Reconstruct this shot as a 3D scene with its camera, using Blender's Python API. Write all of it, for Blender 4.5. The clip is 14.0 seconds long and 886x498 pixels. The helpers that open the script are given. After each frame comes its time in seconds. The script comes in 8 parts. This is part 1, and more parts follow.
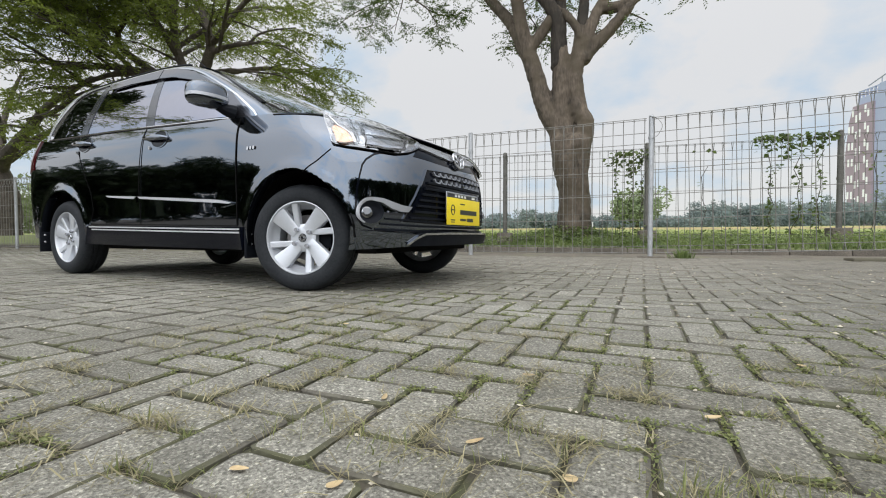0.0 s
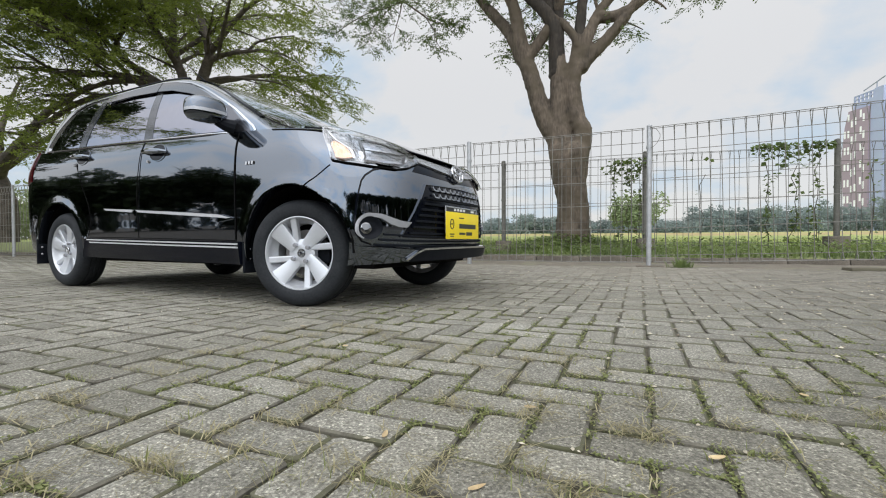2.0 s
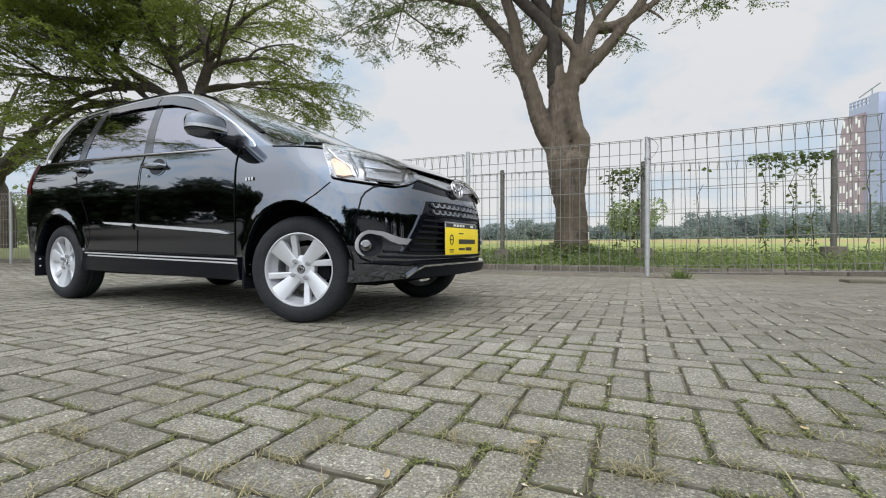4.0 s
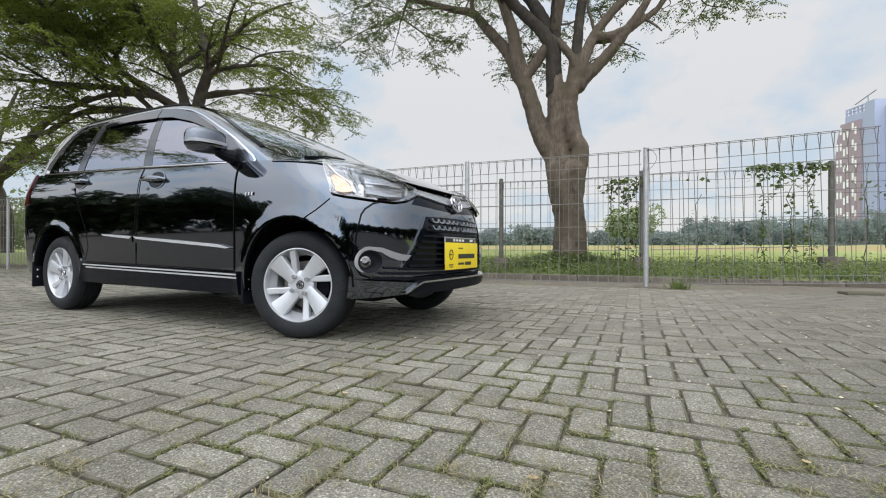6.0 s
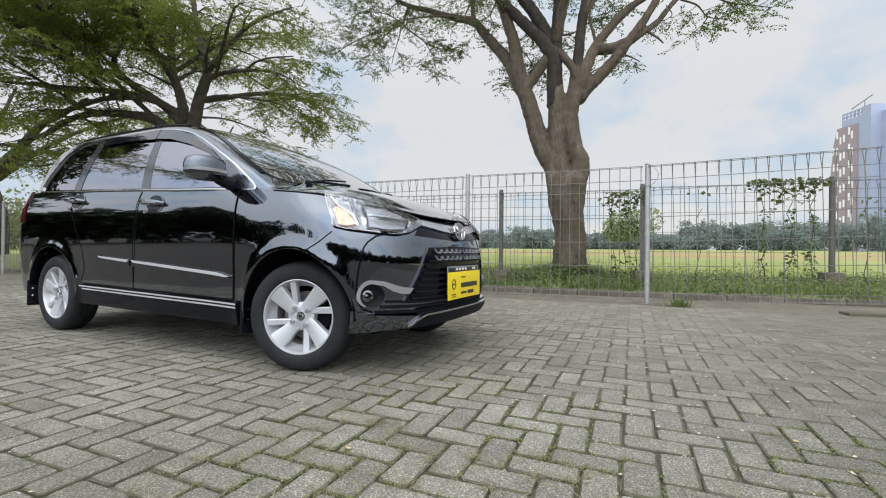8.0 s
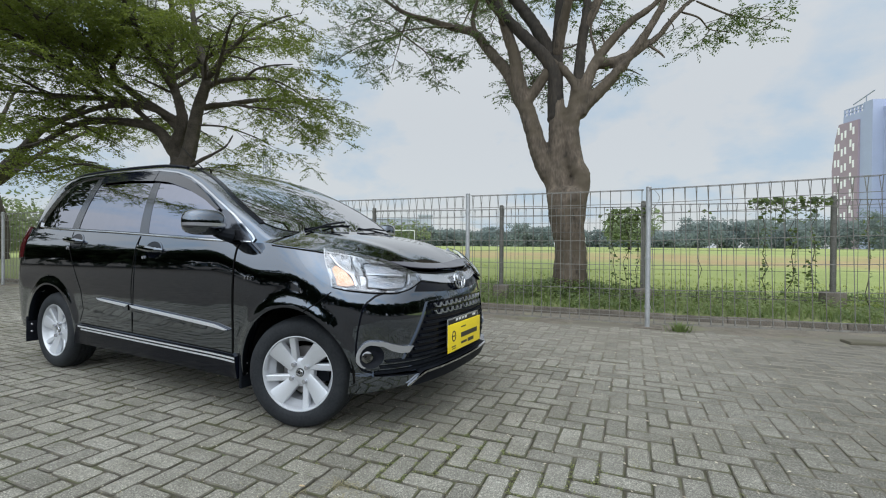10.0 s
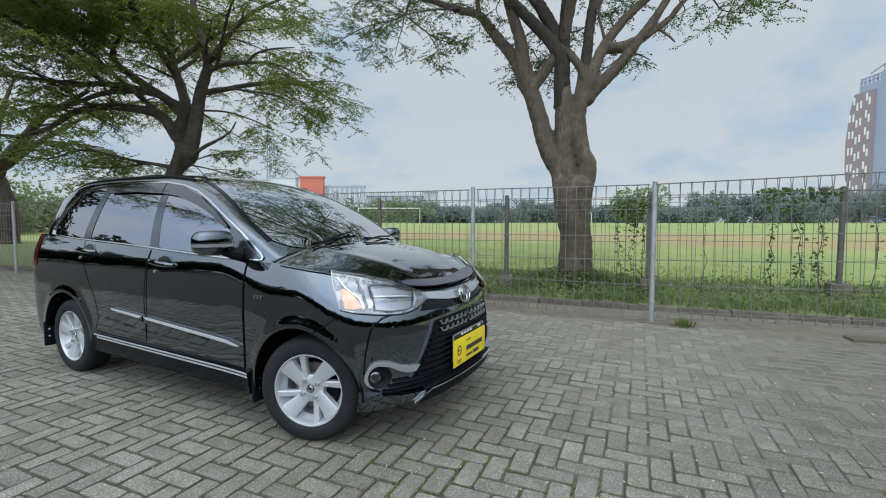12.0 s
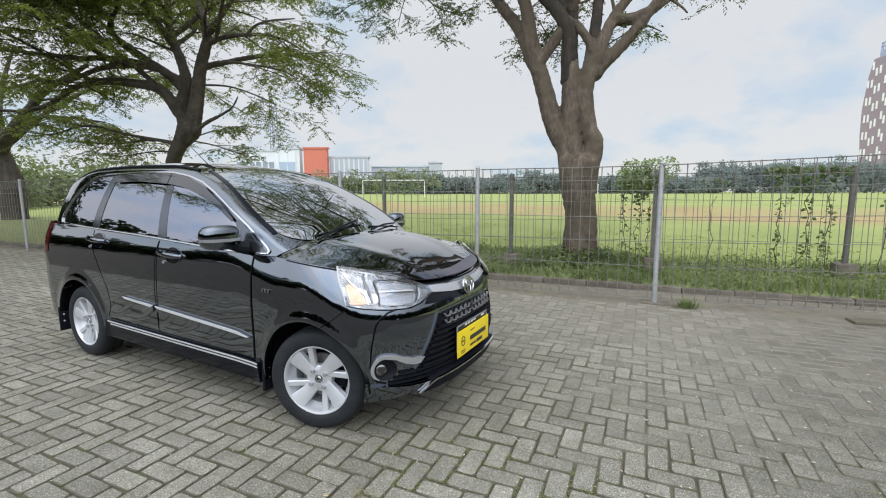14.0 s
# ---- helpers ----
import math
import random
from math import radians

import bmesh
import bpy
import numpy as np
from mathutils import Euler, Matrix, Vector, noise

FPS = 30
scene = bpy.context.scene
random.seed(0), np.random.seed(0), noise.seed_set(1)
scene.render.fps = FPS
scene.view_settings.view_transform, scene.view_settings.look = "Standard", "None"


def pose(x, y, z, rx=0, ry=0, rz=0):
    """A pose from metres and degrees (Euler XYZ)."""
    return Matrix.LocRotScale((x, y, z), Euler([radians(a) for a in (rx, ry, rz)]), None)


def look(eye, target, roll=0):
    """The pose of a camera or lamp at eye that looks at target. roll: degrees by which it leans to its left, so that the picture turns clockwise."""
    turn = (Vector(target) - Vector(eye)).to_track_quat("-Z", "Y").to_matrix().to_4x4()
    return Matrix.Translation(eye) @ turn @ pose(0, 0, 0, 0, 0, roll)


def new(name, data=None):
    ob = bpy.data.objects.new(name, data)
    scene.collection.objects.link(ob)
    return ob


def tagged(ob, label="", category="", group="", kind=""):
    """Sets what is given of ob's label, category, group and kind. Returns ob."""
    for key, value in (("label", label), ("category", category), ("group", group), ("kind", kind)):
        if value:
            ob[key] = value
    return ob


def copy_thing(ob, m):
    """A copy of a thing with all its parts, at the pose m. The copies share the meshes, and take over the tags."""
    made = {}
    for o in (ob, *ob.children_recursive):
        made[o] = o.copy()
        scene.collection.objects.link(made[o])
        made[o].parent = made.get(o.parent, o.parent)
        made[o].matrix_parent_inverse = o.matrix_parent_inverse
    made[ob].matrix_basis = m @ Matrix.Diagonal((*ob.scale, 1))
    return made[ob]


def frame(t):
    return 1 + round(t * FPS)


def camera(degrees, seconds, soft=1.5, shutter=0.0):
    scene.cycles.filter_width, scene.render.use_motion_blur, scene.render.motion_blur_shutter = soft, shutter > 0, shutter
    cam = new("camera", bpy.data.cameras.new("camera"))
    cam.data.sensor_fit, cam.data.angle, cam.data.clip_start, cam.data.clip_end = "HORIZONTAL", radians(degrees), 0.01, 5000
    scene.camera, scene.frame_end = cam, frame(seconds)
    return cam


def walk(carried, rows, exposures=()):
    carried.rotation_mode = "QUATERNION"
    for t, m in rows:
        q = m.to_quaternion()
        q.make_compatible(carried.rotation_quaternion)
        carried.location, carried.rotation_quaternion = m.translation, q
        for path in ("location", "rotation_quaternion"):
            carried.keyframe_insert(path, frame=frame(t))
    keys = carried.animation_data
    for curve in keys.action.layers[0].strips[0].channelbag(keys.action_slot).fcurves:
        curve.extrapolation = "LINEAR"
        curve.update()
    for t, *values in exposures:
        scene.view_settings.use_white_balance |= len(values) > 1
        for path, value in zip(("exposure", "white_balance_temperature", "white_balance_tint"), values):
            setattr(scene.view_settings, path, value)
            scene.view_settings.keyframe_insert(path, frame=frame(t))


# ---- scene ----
cam = camera(90.0, 14.0, soft=1.1)
PATH = [
    (0, (4.536, -2.634, 0.318), (3.611, -0.862, 0.258), -0.1),
    (0.5, (4.536, -2.634, 0.328), (3.613, -0.861, 0.273), -0.1),
    (1, (4.533, -2.634, 0.344), (3.612, -0.86, 0.294), -0.1),
    (1.5, (4.532, -2.632, 0.36), (3.611, -0.857, 0.316), -0.2),
    (2, (4.529, -2.63, 0.377), (3.61, -0.854, 0.338), -0.2),
    (2.5, (4.529, -2.632, 0.393), (3.611, -0.855, 0.359), -0.2),
    (3, (4.527, -2.631, 0.41), (3.61, -0.854, 0.383), -0.2),
    (3.5, (4.525, -2.634, 0.426), (3.61, -0.855, 0.403), -0.1),
    (4, (4.523, -2.636, 0.444), (3.611, -0.856, 0.427), -0.1),
    (4.2, (4.522, -2.637, 0.451), (3.612, -0.856, 0.436), -0.1),
    (6.5, (4.509, -2.637, 0.54), (3.606, -0.852, 0.546), 0.2),
    (7, (4.497, -2.635, 0.581), (3.597, -0.849, 0.588), 0.4),
    (7.5, (4.485, -2.629, 0.626), (3.587, -0.842, 0.634), 0.4),
    (8, (4.47, -2.619, 0.687), (3.574, -0.831, 0.692), 0.5),
    (8.5, (4.463, -2.61, 0.756), (3.568, -0.821, 0.757), 0.5),
    (9, (4.457, -2.604, 0.848), (3.565, -0.814, 0.842), 0.6),
    (11.5, (4.473, -2.615, 1.227), (3.562, -0.836, 1.153), 0.0),
    (12, (4.473, -2.626, 1.276), (3.556, -0.852, 1.153), 0.1),
    (12.5, (4.471, -2.631, 1.312), (3.554, -0.861, 1.153), 0.1),
    (13, (4.474, -2.637, 1.348), (3.554, -0.872, 1.149), 0.0),
    (13.5, (4.472, -2.637, 1.378), (3.548, -0.878, 1.15), -0.0),
    (14, (4.484, -2.631, 1.413), (3.553, -0.88, 1.16), -0.1),
]
EXPOSURES = [(0, 0.0, 6500, 10), (8, 0.0, 6450, 10), (9.2, -0.08, 6350, 9), (11.3, -0.32, 5950, 5), (12.2, -0.28, 5950, 6), (12.8, -0.15, 6200, 8), (13.4, -0.02, 6350, 10), (14, 0.0, 6350, 10)]
walk(cam, [(t, look(eye, target, roll)) for t, eye, target, roll in PATH], EXPOSURES)
# ==== place ====
# ---- world, sun ----
world = bpy.data.worlds.new("sky")
scene.world = world
world.use_nodes = True
wn = world.node_tree.nodes
wl = world.node_tree.links
wn.clear()
SUN_EL, SUN_ROT = radians(58), radians(200)


def wnode(kind, **vals):
    n = wn.new(kind)
    for k, v in vals.items():
        n.inputs[k].default_value = v
    return n


w_out = wn.new("ShaderNodeOutputWorld")
w_bg = wnode("ShaderNodeBackground", Strength=1.0)
w_sky = wn.new("ShaderNodeTexSky")
w_sky.sky_type = "NISHITA"
w_sky.sun_disc = False
w_sky.sun_elevation = SUN_EL
w_sky.sun_rotation = SUN_ROT
w_scale = wn.new("ShaderNodeVectorMath")
w_scale.operation = "SCALE"
w_scale.inputs["Scale"].default_value = 0.11
wl.new(w_sky.outputs["Color"], w_scale.inputs[0])
w_co = wn.new("ShaderNodeTexCoord")
w_sep = wn.new("ShaderNodeSeparateXYZ")
wl.new(w_co.outputs["Generated"], w_sep.inputs[0])
w_up = wn.new("ShaderNodeMath")
w_up.operation = "ADD"
w_up.inputs[1].default_value = 0.42
w_abs = wn.new("ShaderNodeMath")
w_abs.operation = "ABSOLUTE"
wl.new(w_sep.outputs["Z"], w_abs.inputs[0])
wl.new(w_abs.outputs[0], w_up.inputs[0])
w_dx = wn.new("ShaderNodeMath")
w_dx.operation = "DIVIDE"
w_dy = wn.new("ShaderNodeMath")
w_dy.operation = "DIVIDE"
wl.new(w_sep.outputs["X"], w_dx.inputs[0])
wl.new(w_up.outputs[0], w_dx.inputs[1])
wl.new(w_sep.outputs["Y"], w_dy.inputs[0])
wl.new(w_up.outputs[0], w_dy.inputs[1])
w_com = wn.new("ShaderNodeCombineXYZ")
wl.new(w_dx.outputs[0], w_com.inputs["X"])
wl.new(w_dy.outputs[0], w_com.inputs["Y"])
w_noise = wnode("ShaderNodeTexNoise", Scale=2.3, Detail=7.0, Roughness=0.54)
wl.new(w_com.outputs[0], w_noise.inputs["Vector"])
w_ramp = wn.new("ShaderNodeValToRGB")
w_ramp.color_ramp.elements[0].position = 0.37
w_ramp.color_ramp.elements[0].color = (0.60, 0.705, 0.81, 1)
w_ramp.color_ramp.elements[1].position = 0.50
w_ramp.color_ramp.elements[1].color = (0.80, 0.80, 0.80, 1)
wl.new(w_noise.outputs["Fac"], w_ramp.inputs["Fac"])
w_mix = wn.new("ShaderNodeMix")
w_mix.data_type = "RGBA"
w_mix.inputs["Factor"].default_value = 0.88
wl.new(w_scale.outputs[0], w_mix.inputs["A"])
wl.new(w_ramp.outputs["Color"], w_mix.inputs["B"])
# an overcast sky is brighter overhead than at the horizon
w_lift = wn.new("ShaderNodeMapRange")
w_lift.interpolation_type = "SMOOTHSTEP"
w_lift.inputs["From Min"].default_value = 0.22
w_lift.inputs["From Max"].default_value = 0.95
w_lift.inputs["To Min"].default_value = 1.0
w_lift.inputs["To Max"].default_value = 1.3
wl.new(w_sep.outputs["Z"], w_lift.inputs["Value"])
w_gain = wn.new("ShaderNodeVectorMath")
w_gain.operation = "SCALE"
wl.new(w_mix.outputs["Result"], w_gain.inputs[0])
# thin cloud glows round the veiled sun, behind and above the lot
w_dot = wn.new("ShaderNodeVectorMath")
w_dot.operation = "DOT_PRODUCT"
w_dot.inputs[1].default_value = (0.22, -0.80, 0.56)
wl.new(w_co.outputs["Generated"], w_dot.inputs[0])
w_glow = wn.new("ShaderNodeMapRange")
w_glow.interpolation_type = "SMOOTHSTEP"
w_glow.inputs["From Min"].default_value = -0.1
w_glow.inputs["From Max"].default_value = 1.0
w_glow.inputs["To Min"].default_value = 1.0
w_glow.inputs["To Max"].default_value = 3.0
wl.new(w_dot.outputs["Value"], w_glow.inputs["Value"])
w_both = wn.new("ShaderNodeMath")
w_both.operation = "MULTIPLY"
wl.new(w_lift.outputs["Result"], w_both.inputs[0])
wl.new(w_glow.outputs["Result"], w_both.inputs[1])
wl.new(w_both.outputs[0], w_gain.inputs["Scale"])
wl.new(w_gain.outputs[0], w_bg.inputs["Color"])
wl.new(w_bg.outputs[0], w_out.inputs["Surface"])

sun_data = bpy.data.lights.new("sun", "SUN")
sun_data.energy = 0.5
sun_data.angle = radians(80)
sun_data.color = (1.0, 0.965, 0.90)
sun = new("sun", sun_data)
# light comes from high behind the camera
sun_az = radians(-70)
sun.matrix_world = look((20 * math.cos(sun_az), 20 * math.sin(sun_az), 20 * math.tan(SUN_EL)), (0, 0, 0))


# ---- materials ----
def node_mat(name):
    m = bpy.data.materials.new(name)
    m.use_nodes = True
    nt = m.node_tree
    return m, nt, nt.nodes["Principled BSDF"]


def surface(name, c1, c2, scale=8.0, rough=0.7, metal=0.0, bump=0.0, fine=60.0, coat=0.0, vary=0.0, island=False, spec=0.5, c3=None, big=0.7, contrast=0.5, stretch=1.0):
    """Two-scale noise between c1 and c2 with grain bump; vary: brightness change from piece to piece."""
    m, nt, p = node_mat(name)
    N, L = nt.nodes, nt.links
    co = N.new("ShaderNodeTexCoord")
    n1 = N.new("ShaderNodeTexNoise")
    n1.inputs["Scale"].default_value = scale
    n1.inputs["Detail"].default_value = 6
    n2 = N.new("ShaderNodeTexNoise")
    n2.inputs["Scale"].default_value = fine
    n2.inputs["Detail"].default_value = 4
    mp = N.new("ShaderNodeMapping")
    mp.inputs["Scale"].default_value = (1, 1, stretch)
    L.new(co.outputs["Object"], mp.inputs["Vector"])
    L.new(mp.outputs["Vector"], n1.inputs["Vector"])
    L.new(mp.outputs["Vector"], n2.inputs["Vector"])
    mixf = N.new("ShaderNodeMix")
    mixf.inputs["Factor"].default_value = 0.45
    L.new(n1.outputs["Fac"], mixf.inputs["A"])
    L.new(n2.outputs["Fac"], mixf.inputs["B"])
    ramp = N.new("ShaderNodeValToRGB")
    ramp.color_ramp.elements[0].position = 0.5 - contrast * 0.36
    ramp.color_ramp.elements[1].position = 0.5 + contrast * 0.36
    ramp.color_ramp.elements[0].color = (*c1, 1)
    ramp.color_ramp.elements[1].color = (*c2, 1)
    L.new(mixf.outputs["Result"], ramp.inputs["Fac"])
    col = ramp.outputs["Color"]
    if c3 is not None:
        n3 = N.new("ShaderNodeTexNoise")
        n3.inputs["Scale"].default_value = big
        n3.inputs["Detail"].default_value = 5
        L.new(co.outputs["Object"], n3.inputs["Vector"])
        r3 = N.new("ShaderNodeValToRGB")
        r3.color_ramp.elements[0].position = 0.48
        r3.color_ramp.elements[1].position = 0.64
        L.new(n3.outputs["Fac"], r3.inputs["Fac"])
        m3 = N.new("ShaderNodeMix")
        m3.data_type = "RGBA"
        m3.inputs["B"].default_value = (*c3, 1)
        L.new(r3.outputs["Color"], m3.inputs["Factor"])
        L.new(col, m3.inputs["A"])
        col = m3.outputs["Result"]
    if vary:
        src = N.new("ShaderNodeNewGeometry").outputs["Random Per Island"] if island else N.new("ShaderNodeObjectInfo").outputs["Random"]
        mr = N.new("ShaderNodeMapRange")
        mr.inputs["To Min"].default_value = 1 - vary
        mr.inputs["To Max"].default_value = 1 + vary
        L.new(src, mr.inputs["Value"])
        hs = N.new("ShaderNodeHueSaturation")
        L.new(mr.outputs["Result"], hs.inputs["Value"])
        L.new(col, hs.inputs["Color"])
        col = hs.outputs["Color"]
    L.new(col, p.inputs["Base Color"])
    p.inputs["Roughness"].default_value = rough
    p.inputs["Metallic"].default_value = metal
    p.inputs["Specular IOR Level"].default_value = spec
    p.inputs["Coat Weight"].default_value = coat
    p.inputs["Coat Roughness"].default_value = 0.03
    if bump:
        b = N.new("ShaderNodeBump")
        b.inputs["Strength"].default_value = bump
        b.inputs["Distance"].default_value = 0.01
        L.new(mixf.outputs["Result"], b.inputs["Height"])
        L.new(b.outputs["Normal"], p.inputs["Normal"])
    return m


def leafy(name, c1, c2, through_colour, weight=0.35, clump=0.0, spec=0.35):
    """Leaf blades: a shade of their own each, and lighter and darker clumps."""
    m, nt, p = node_mat(name)
    N, L = nt.nodes, nt.links
    g = N.new("ShaderNodeNewGeometry")
    ramp = N.new("ShaderNodeValToRGB")
    ramp.color_ramp.elements[0].color = (*c1, 1)
    ramp.color_ramp.elements[1].color = (*c2, 1)
    if clump:
        cn = N.new("ShaderNodeTexNoise")
        cn.inputs["Scale"].default_value = clump
        cn.inputs["Detail"].default_value = 3
        L.new(g.outputs["Position"], cn.inputs["Vector"])
        st = N.new("ShaderNodeMapRange")
        st.inputs["From Min"].default_value = 0.38
        st.inputs["From Max"].default_value = 0.64
        L.new(cn.outputs["Fac"], st.inputs["Value"])
        mf = N.new("ShaderNodeMix")
        mf.inputs["Factor"].default_value = 0.6
        L.new(g.outputs["Random Per Island"], mf.inputs["A"])
        L.new(st.outputs["Result"], mf.inputs["B"])
        L.new(mf.outputs["Result"], ramp.inputs["Fac"])
    else:
        L.new(g.outputs["Random Per Island"], ramp.inputs["Fac"])
    L.new(ramp.outputs["Color"], p.inputs["Base Color"])
    p.inputs["Roughness"].default_value = 0.5
    p.inputs["Specular IOR Level"].default_value = spec
    tr = N.new("ShaderNodeBsdfTranslucent")
    tr.inputs["Color"].default_value = (*through_colour, 1)
    mx = N.new("ShaderNodeMixShader")
    mx.inputs["Fac"].default_value = weight
    L.new(p.outputs[0], mx.inputs[1])
    L.new(tr.outputs[0], mx.inputs[2])
    L.new(mx.outputs[0], N["Material Output"].inputs["Surface"])
    return m




def paver_material(name, island):
    """Worn exposed-aggregate concrete: speckle, pores, stains, and a shade of its own for each piece."""
    m, nt, p = node_mat(name)
    N, L = nt.nodes, nt.links
    geo_n = N.new("ShaderNodeNewGeometry")
    pos = geo_n.outputs["Position"]

    def nz(scale, detail, rough=0.55):
        n = N.new("ShaderNodeTexNoise")
        n.inputs["Scale"].default_value = scale
        n.inputs["Detail"].default_value = detail
        n.inputs["Roughness"].default_value = rough
        L.new(pos, n.inputs["Vector"])
        return n.outputs["Fac"]

    def ramp(src, lo, hi, c1, c2):
        r = N.new("ShaderNodeValToRGB")
        r.color_ramp.elements[0].position, r.color_ramp.elements[1].position = lo, hi
        r.color_ramp.elements[0].color, r.color_ramp.elements[1].color = (*c1, 1), (*c2, 1)
        L.new(src, r.inputs["Fac"])
        return r.outputs["Color"]

    def mul(a, b, fac=1.0):
        x = N.new("ShaderNodeMix")
        x.data_type, x.blend_type = "RGBA", "MULTIPLY"
        x.inputs["Factor"].default_value = fac
        L.new(a, x.inputs["A"])
        L.new(b, x.inputs["B"])
        return x.outputs["Result"]

    grain = nz(165, 3, 0.75)
    pores = N.new("ShaderNodeTexVoronoi")
    pores.inputs["Scale"].default_value = 170
    L.new(pos, pores.inputs["Vector"])
    base = ramp(grain, 0.36, 0.67, (0.150, 0.147, 0.133), (0.355, 0.347, 0.320))
    base = mul(base, ramp(pores.outputs["Distance"], 0.02, 0.22, (0.55, 0.55, 0.53), (1.0, 1.0, 1.0)), 0.55)
    chips = N.new("ShaderNodeTexVoronoi")
    chips.inputs["Scale"].default_value = 210
    L.new(pos, chips.inputs["Vector"])
    cs = N.new("ShaderNodeSeparateColor")
    L.new(chips.outputs["Color"], cs.inputs[0])
    base = mul(base, ramp(cs.outputs[0], 0.15, 0.95, (0.74, 0.73, 0.72), (1.26, 1.255, 1.24)))
    specks = N.new("ShaderNodeTexVoronoi")
    specks.inputs["Scale"].default_value = 260
    L.new(pos, specks.inputs["Vector"])
    sk = N.new("ShaderNodeSeparateColor")
    L.new(specks.outputs["Color"], sk.inputs[0])
    base = mul(base, ramp(sk.outputs[1], 0.86, 0.93, (1.0, 1.0, 1.0), (1.75, 1.75, 1.72)))
    base = mul(base, ramp(nz(5.5, 6), 0.32, 0.66, (0.80, 0.79, 0.75), (1.07, 1.06, 1.03)))
    base = mul(base, ramp(nz(0.7, 5), 0.36, 0.66, (0.86, 0.85, 0.80), (1.06, 1.06, 1.04)))
    # pale dust washed towards the fence
    sy = N.new("ShaderNodeSeparateXYZ")
    L.new(pos, sy.inputs[0])
    du = N.new("ShaderNodeMapRange")
    du.interpolation_type = "SMOOTHSTEP"
    du.inputs["From Min"].default_value = 0.6
    du.inputs["From Max"].default_value = 3.2
    du.inputs["To Max"].default_value = 0.85
    L.new(sy.outputs["Y"], du.inputs["Value"])
    dn = N.new("ShaderNodeMath")
    dn.operation = "MULTIPLY"
    L.new(du.outputs["Result"], dn.inputs[0])
    L.new(nz(2.5, 6), dn.inputs[1])
    dm = N.new("ShaderNodeMix")
    dm.data_type = "RGBA"
    L.new(dn.outputs[0], dm.inputs["Factor"])
    L.new(base, dm.inputs["A"])
    dm.inputs["B"].default_value = (0.25, 0.226, 0.190, 1)
    base = dm.outputs["Result"]
    # older, dirtier pavers at the far end of the lot
    dx = N.new("ShaderNodeMath")
    dx.operation = "MULTIPLY_ADD"
    dx.inputs[1].default_value = 2.4
    L.new(nz(0.8, 4), dx.inputs[0])
    L.new(sy.outputs["X"], dx.inputs[2])
    dd = N.new("ShaderNodeMapRange")
    dd.interpolation_type = "SMOOTHSTEP"
    dd.inputs["From Min"].default_value = 5.4
    dd.inputs["From Max"].default_value = 7.2
    dd.inputs["To Min"].default_value = 1.0
    dd.inputs["To Max"].default_value = 0.69
    L.new(dx.outputs[0], dd.inputs["Value"])
    ds = N.new("ShaderNodeVectorMath")
    ds.operation = "SCALE"
    L.new(base, ds.inputs[0])
    L.new(dd.outputs["Result"], ds.inputs["Scale"])
    base = ds.outputs[0]
    src = geo_n.outputs["Random Per Island"] if island else N.new("ShaderNodeObjectInfo").outputs["Random"]
    mr = N.new("ShaderNodeMapRange")
    mr.inputs["To Min"].default_value = 0.84
    mr.inputs["To Max"].default_value = 1.12
    L.new(src, mr.inputs["Value"])
    hs = N.new("ShaderNodeHueSaturation")
    L.new(mr.outputs["Result"], hs.inputs["Value"])
    L.new(base, hs.inputs["Color"])
    L.new(hs.outputs["Color"], p.inputs["Base Color"])
    p.inputs["Roughness"].default_value = 0.92
    p.inputs["Specular IOR Level"].default_value = 0.3
    add = N.new("ShaderNodeMath")
    add.operation = "ADD"
    L.new(grain, add.inputs[0])
    L.new(nz(45, 4), add.inputs[1])
    b = N.new("ShaderNodeBump")
    b.inputs["Strength"].default_value = 0.9
    b.inputs["Distance"].default_value = 0.006
    L.new(add.outputs[0], b.inputs["Height"])
    L.new(b.outputs["Normal"], p.inputs["Normal"])
    return m


M_PAVER = paver_material("paver concrete", False)
M_EDGE = surface("dirty paver edge", (0.055, 0.050, 0.039), (0.165, 0.152, 0.122), 16, 0.95, 0, 0.6, 120, c3=(0.09, 0.09, 0.05), big=4.0)
M_PAVER_FAR = paver_material("paver concrete joined", True)
M_JOINT = surface("joint soil and moss", (0.045, 0.04, 0.03), (0.115, 0.10, 0.07), 14, 0.95, 0, 0.6, 90, c3=(0.08, 0.095, 0.035), big=3.4)


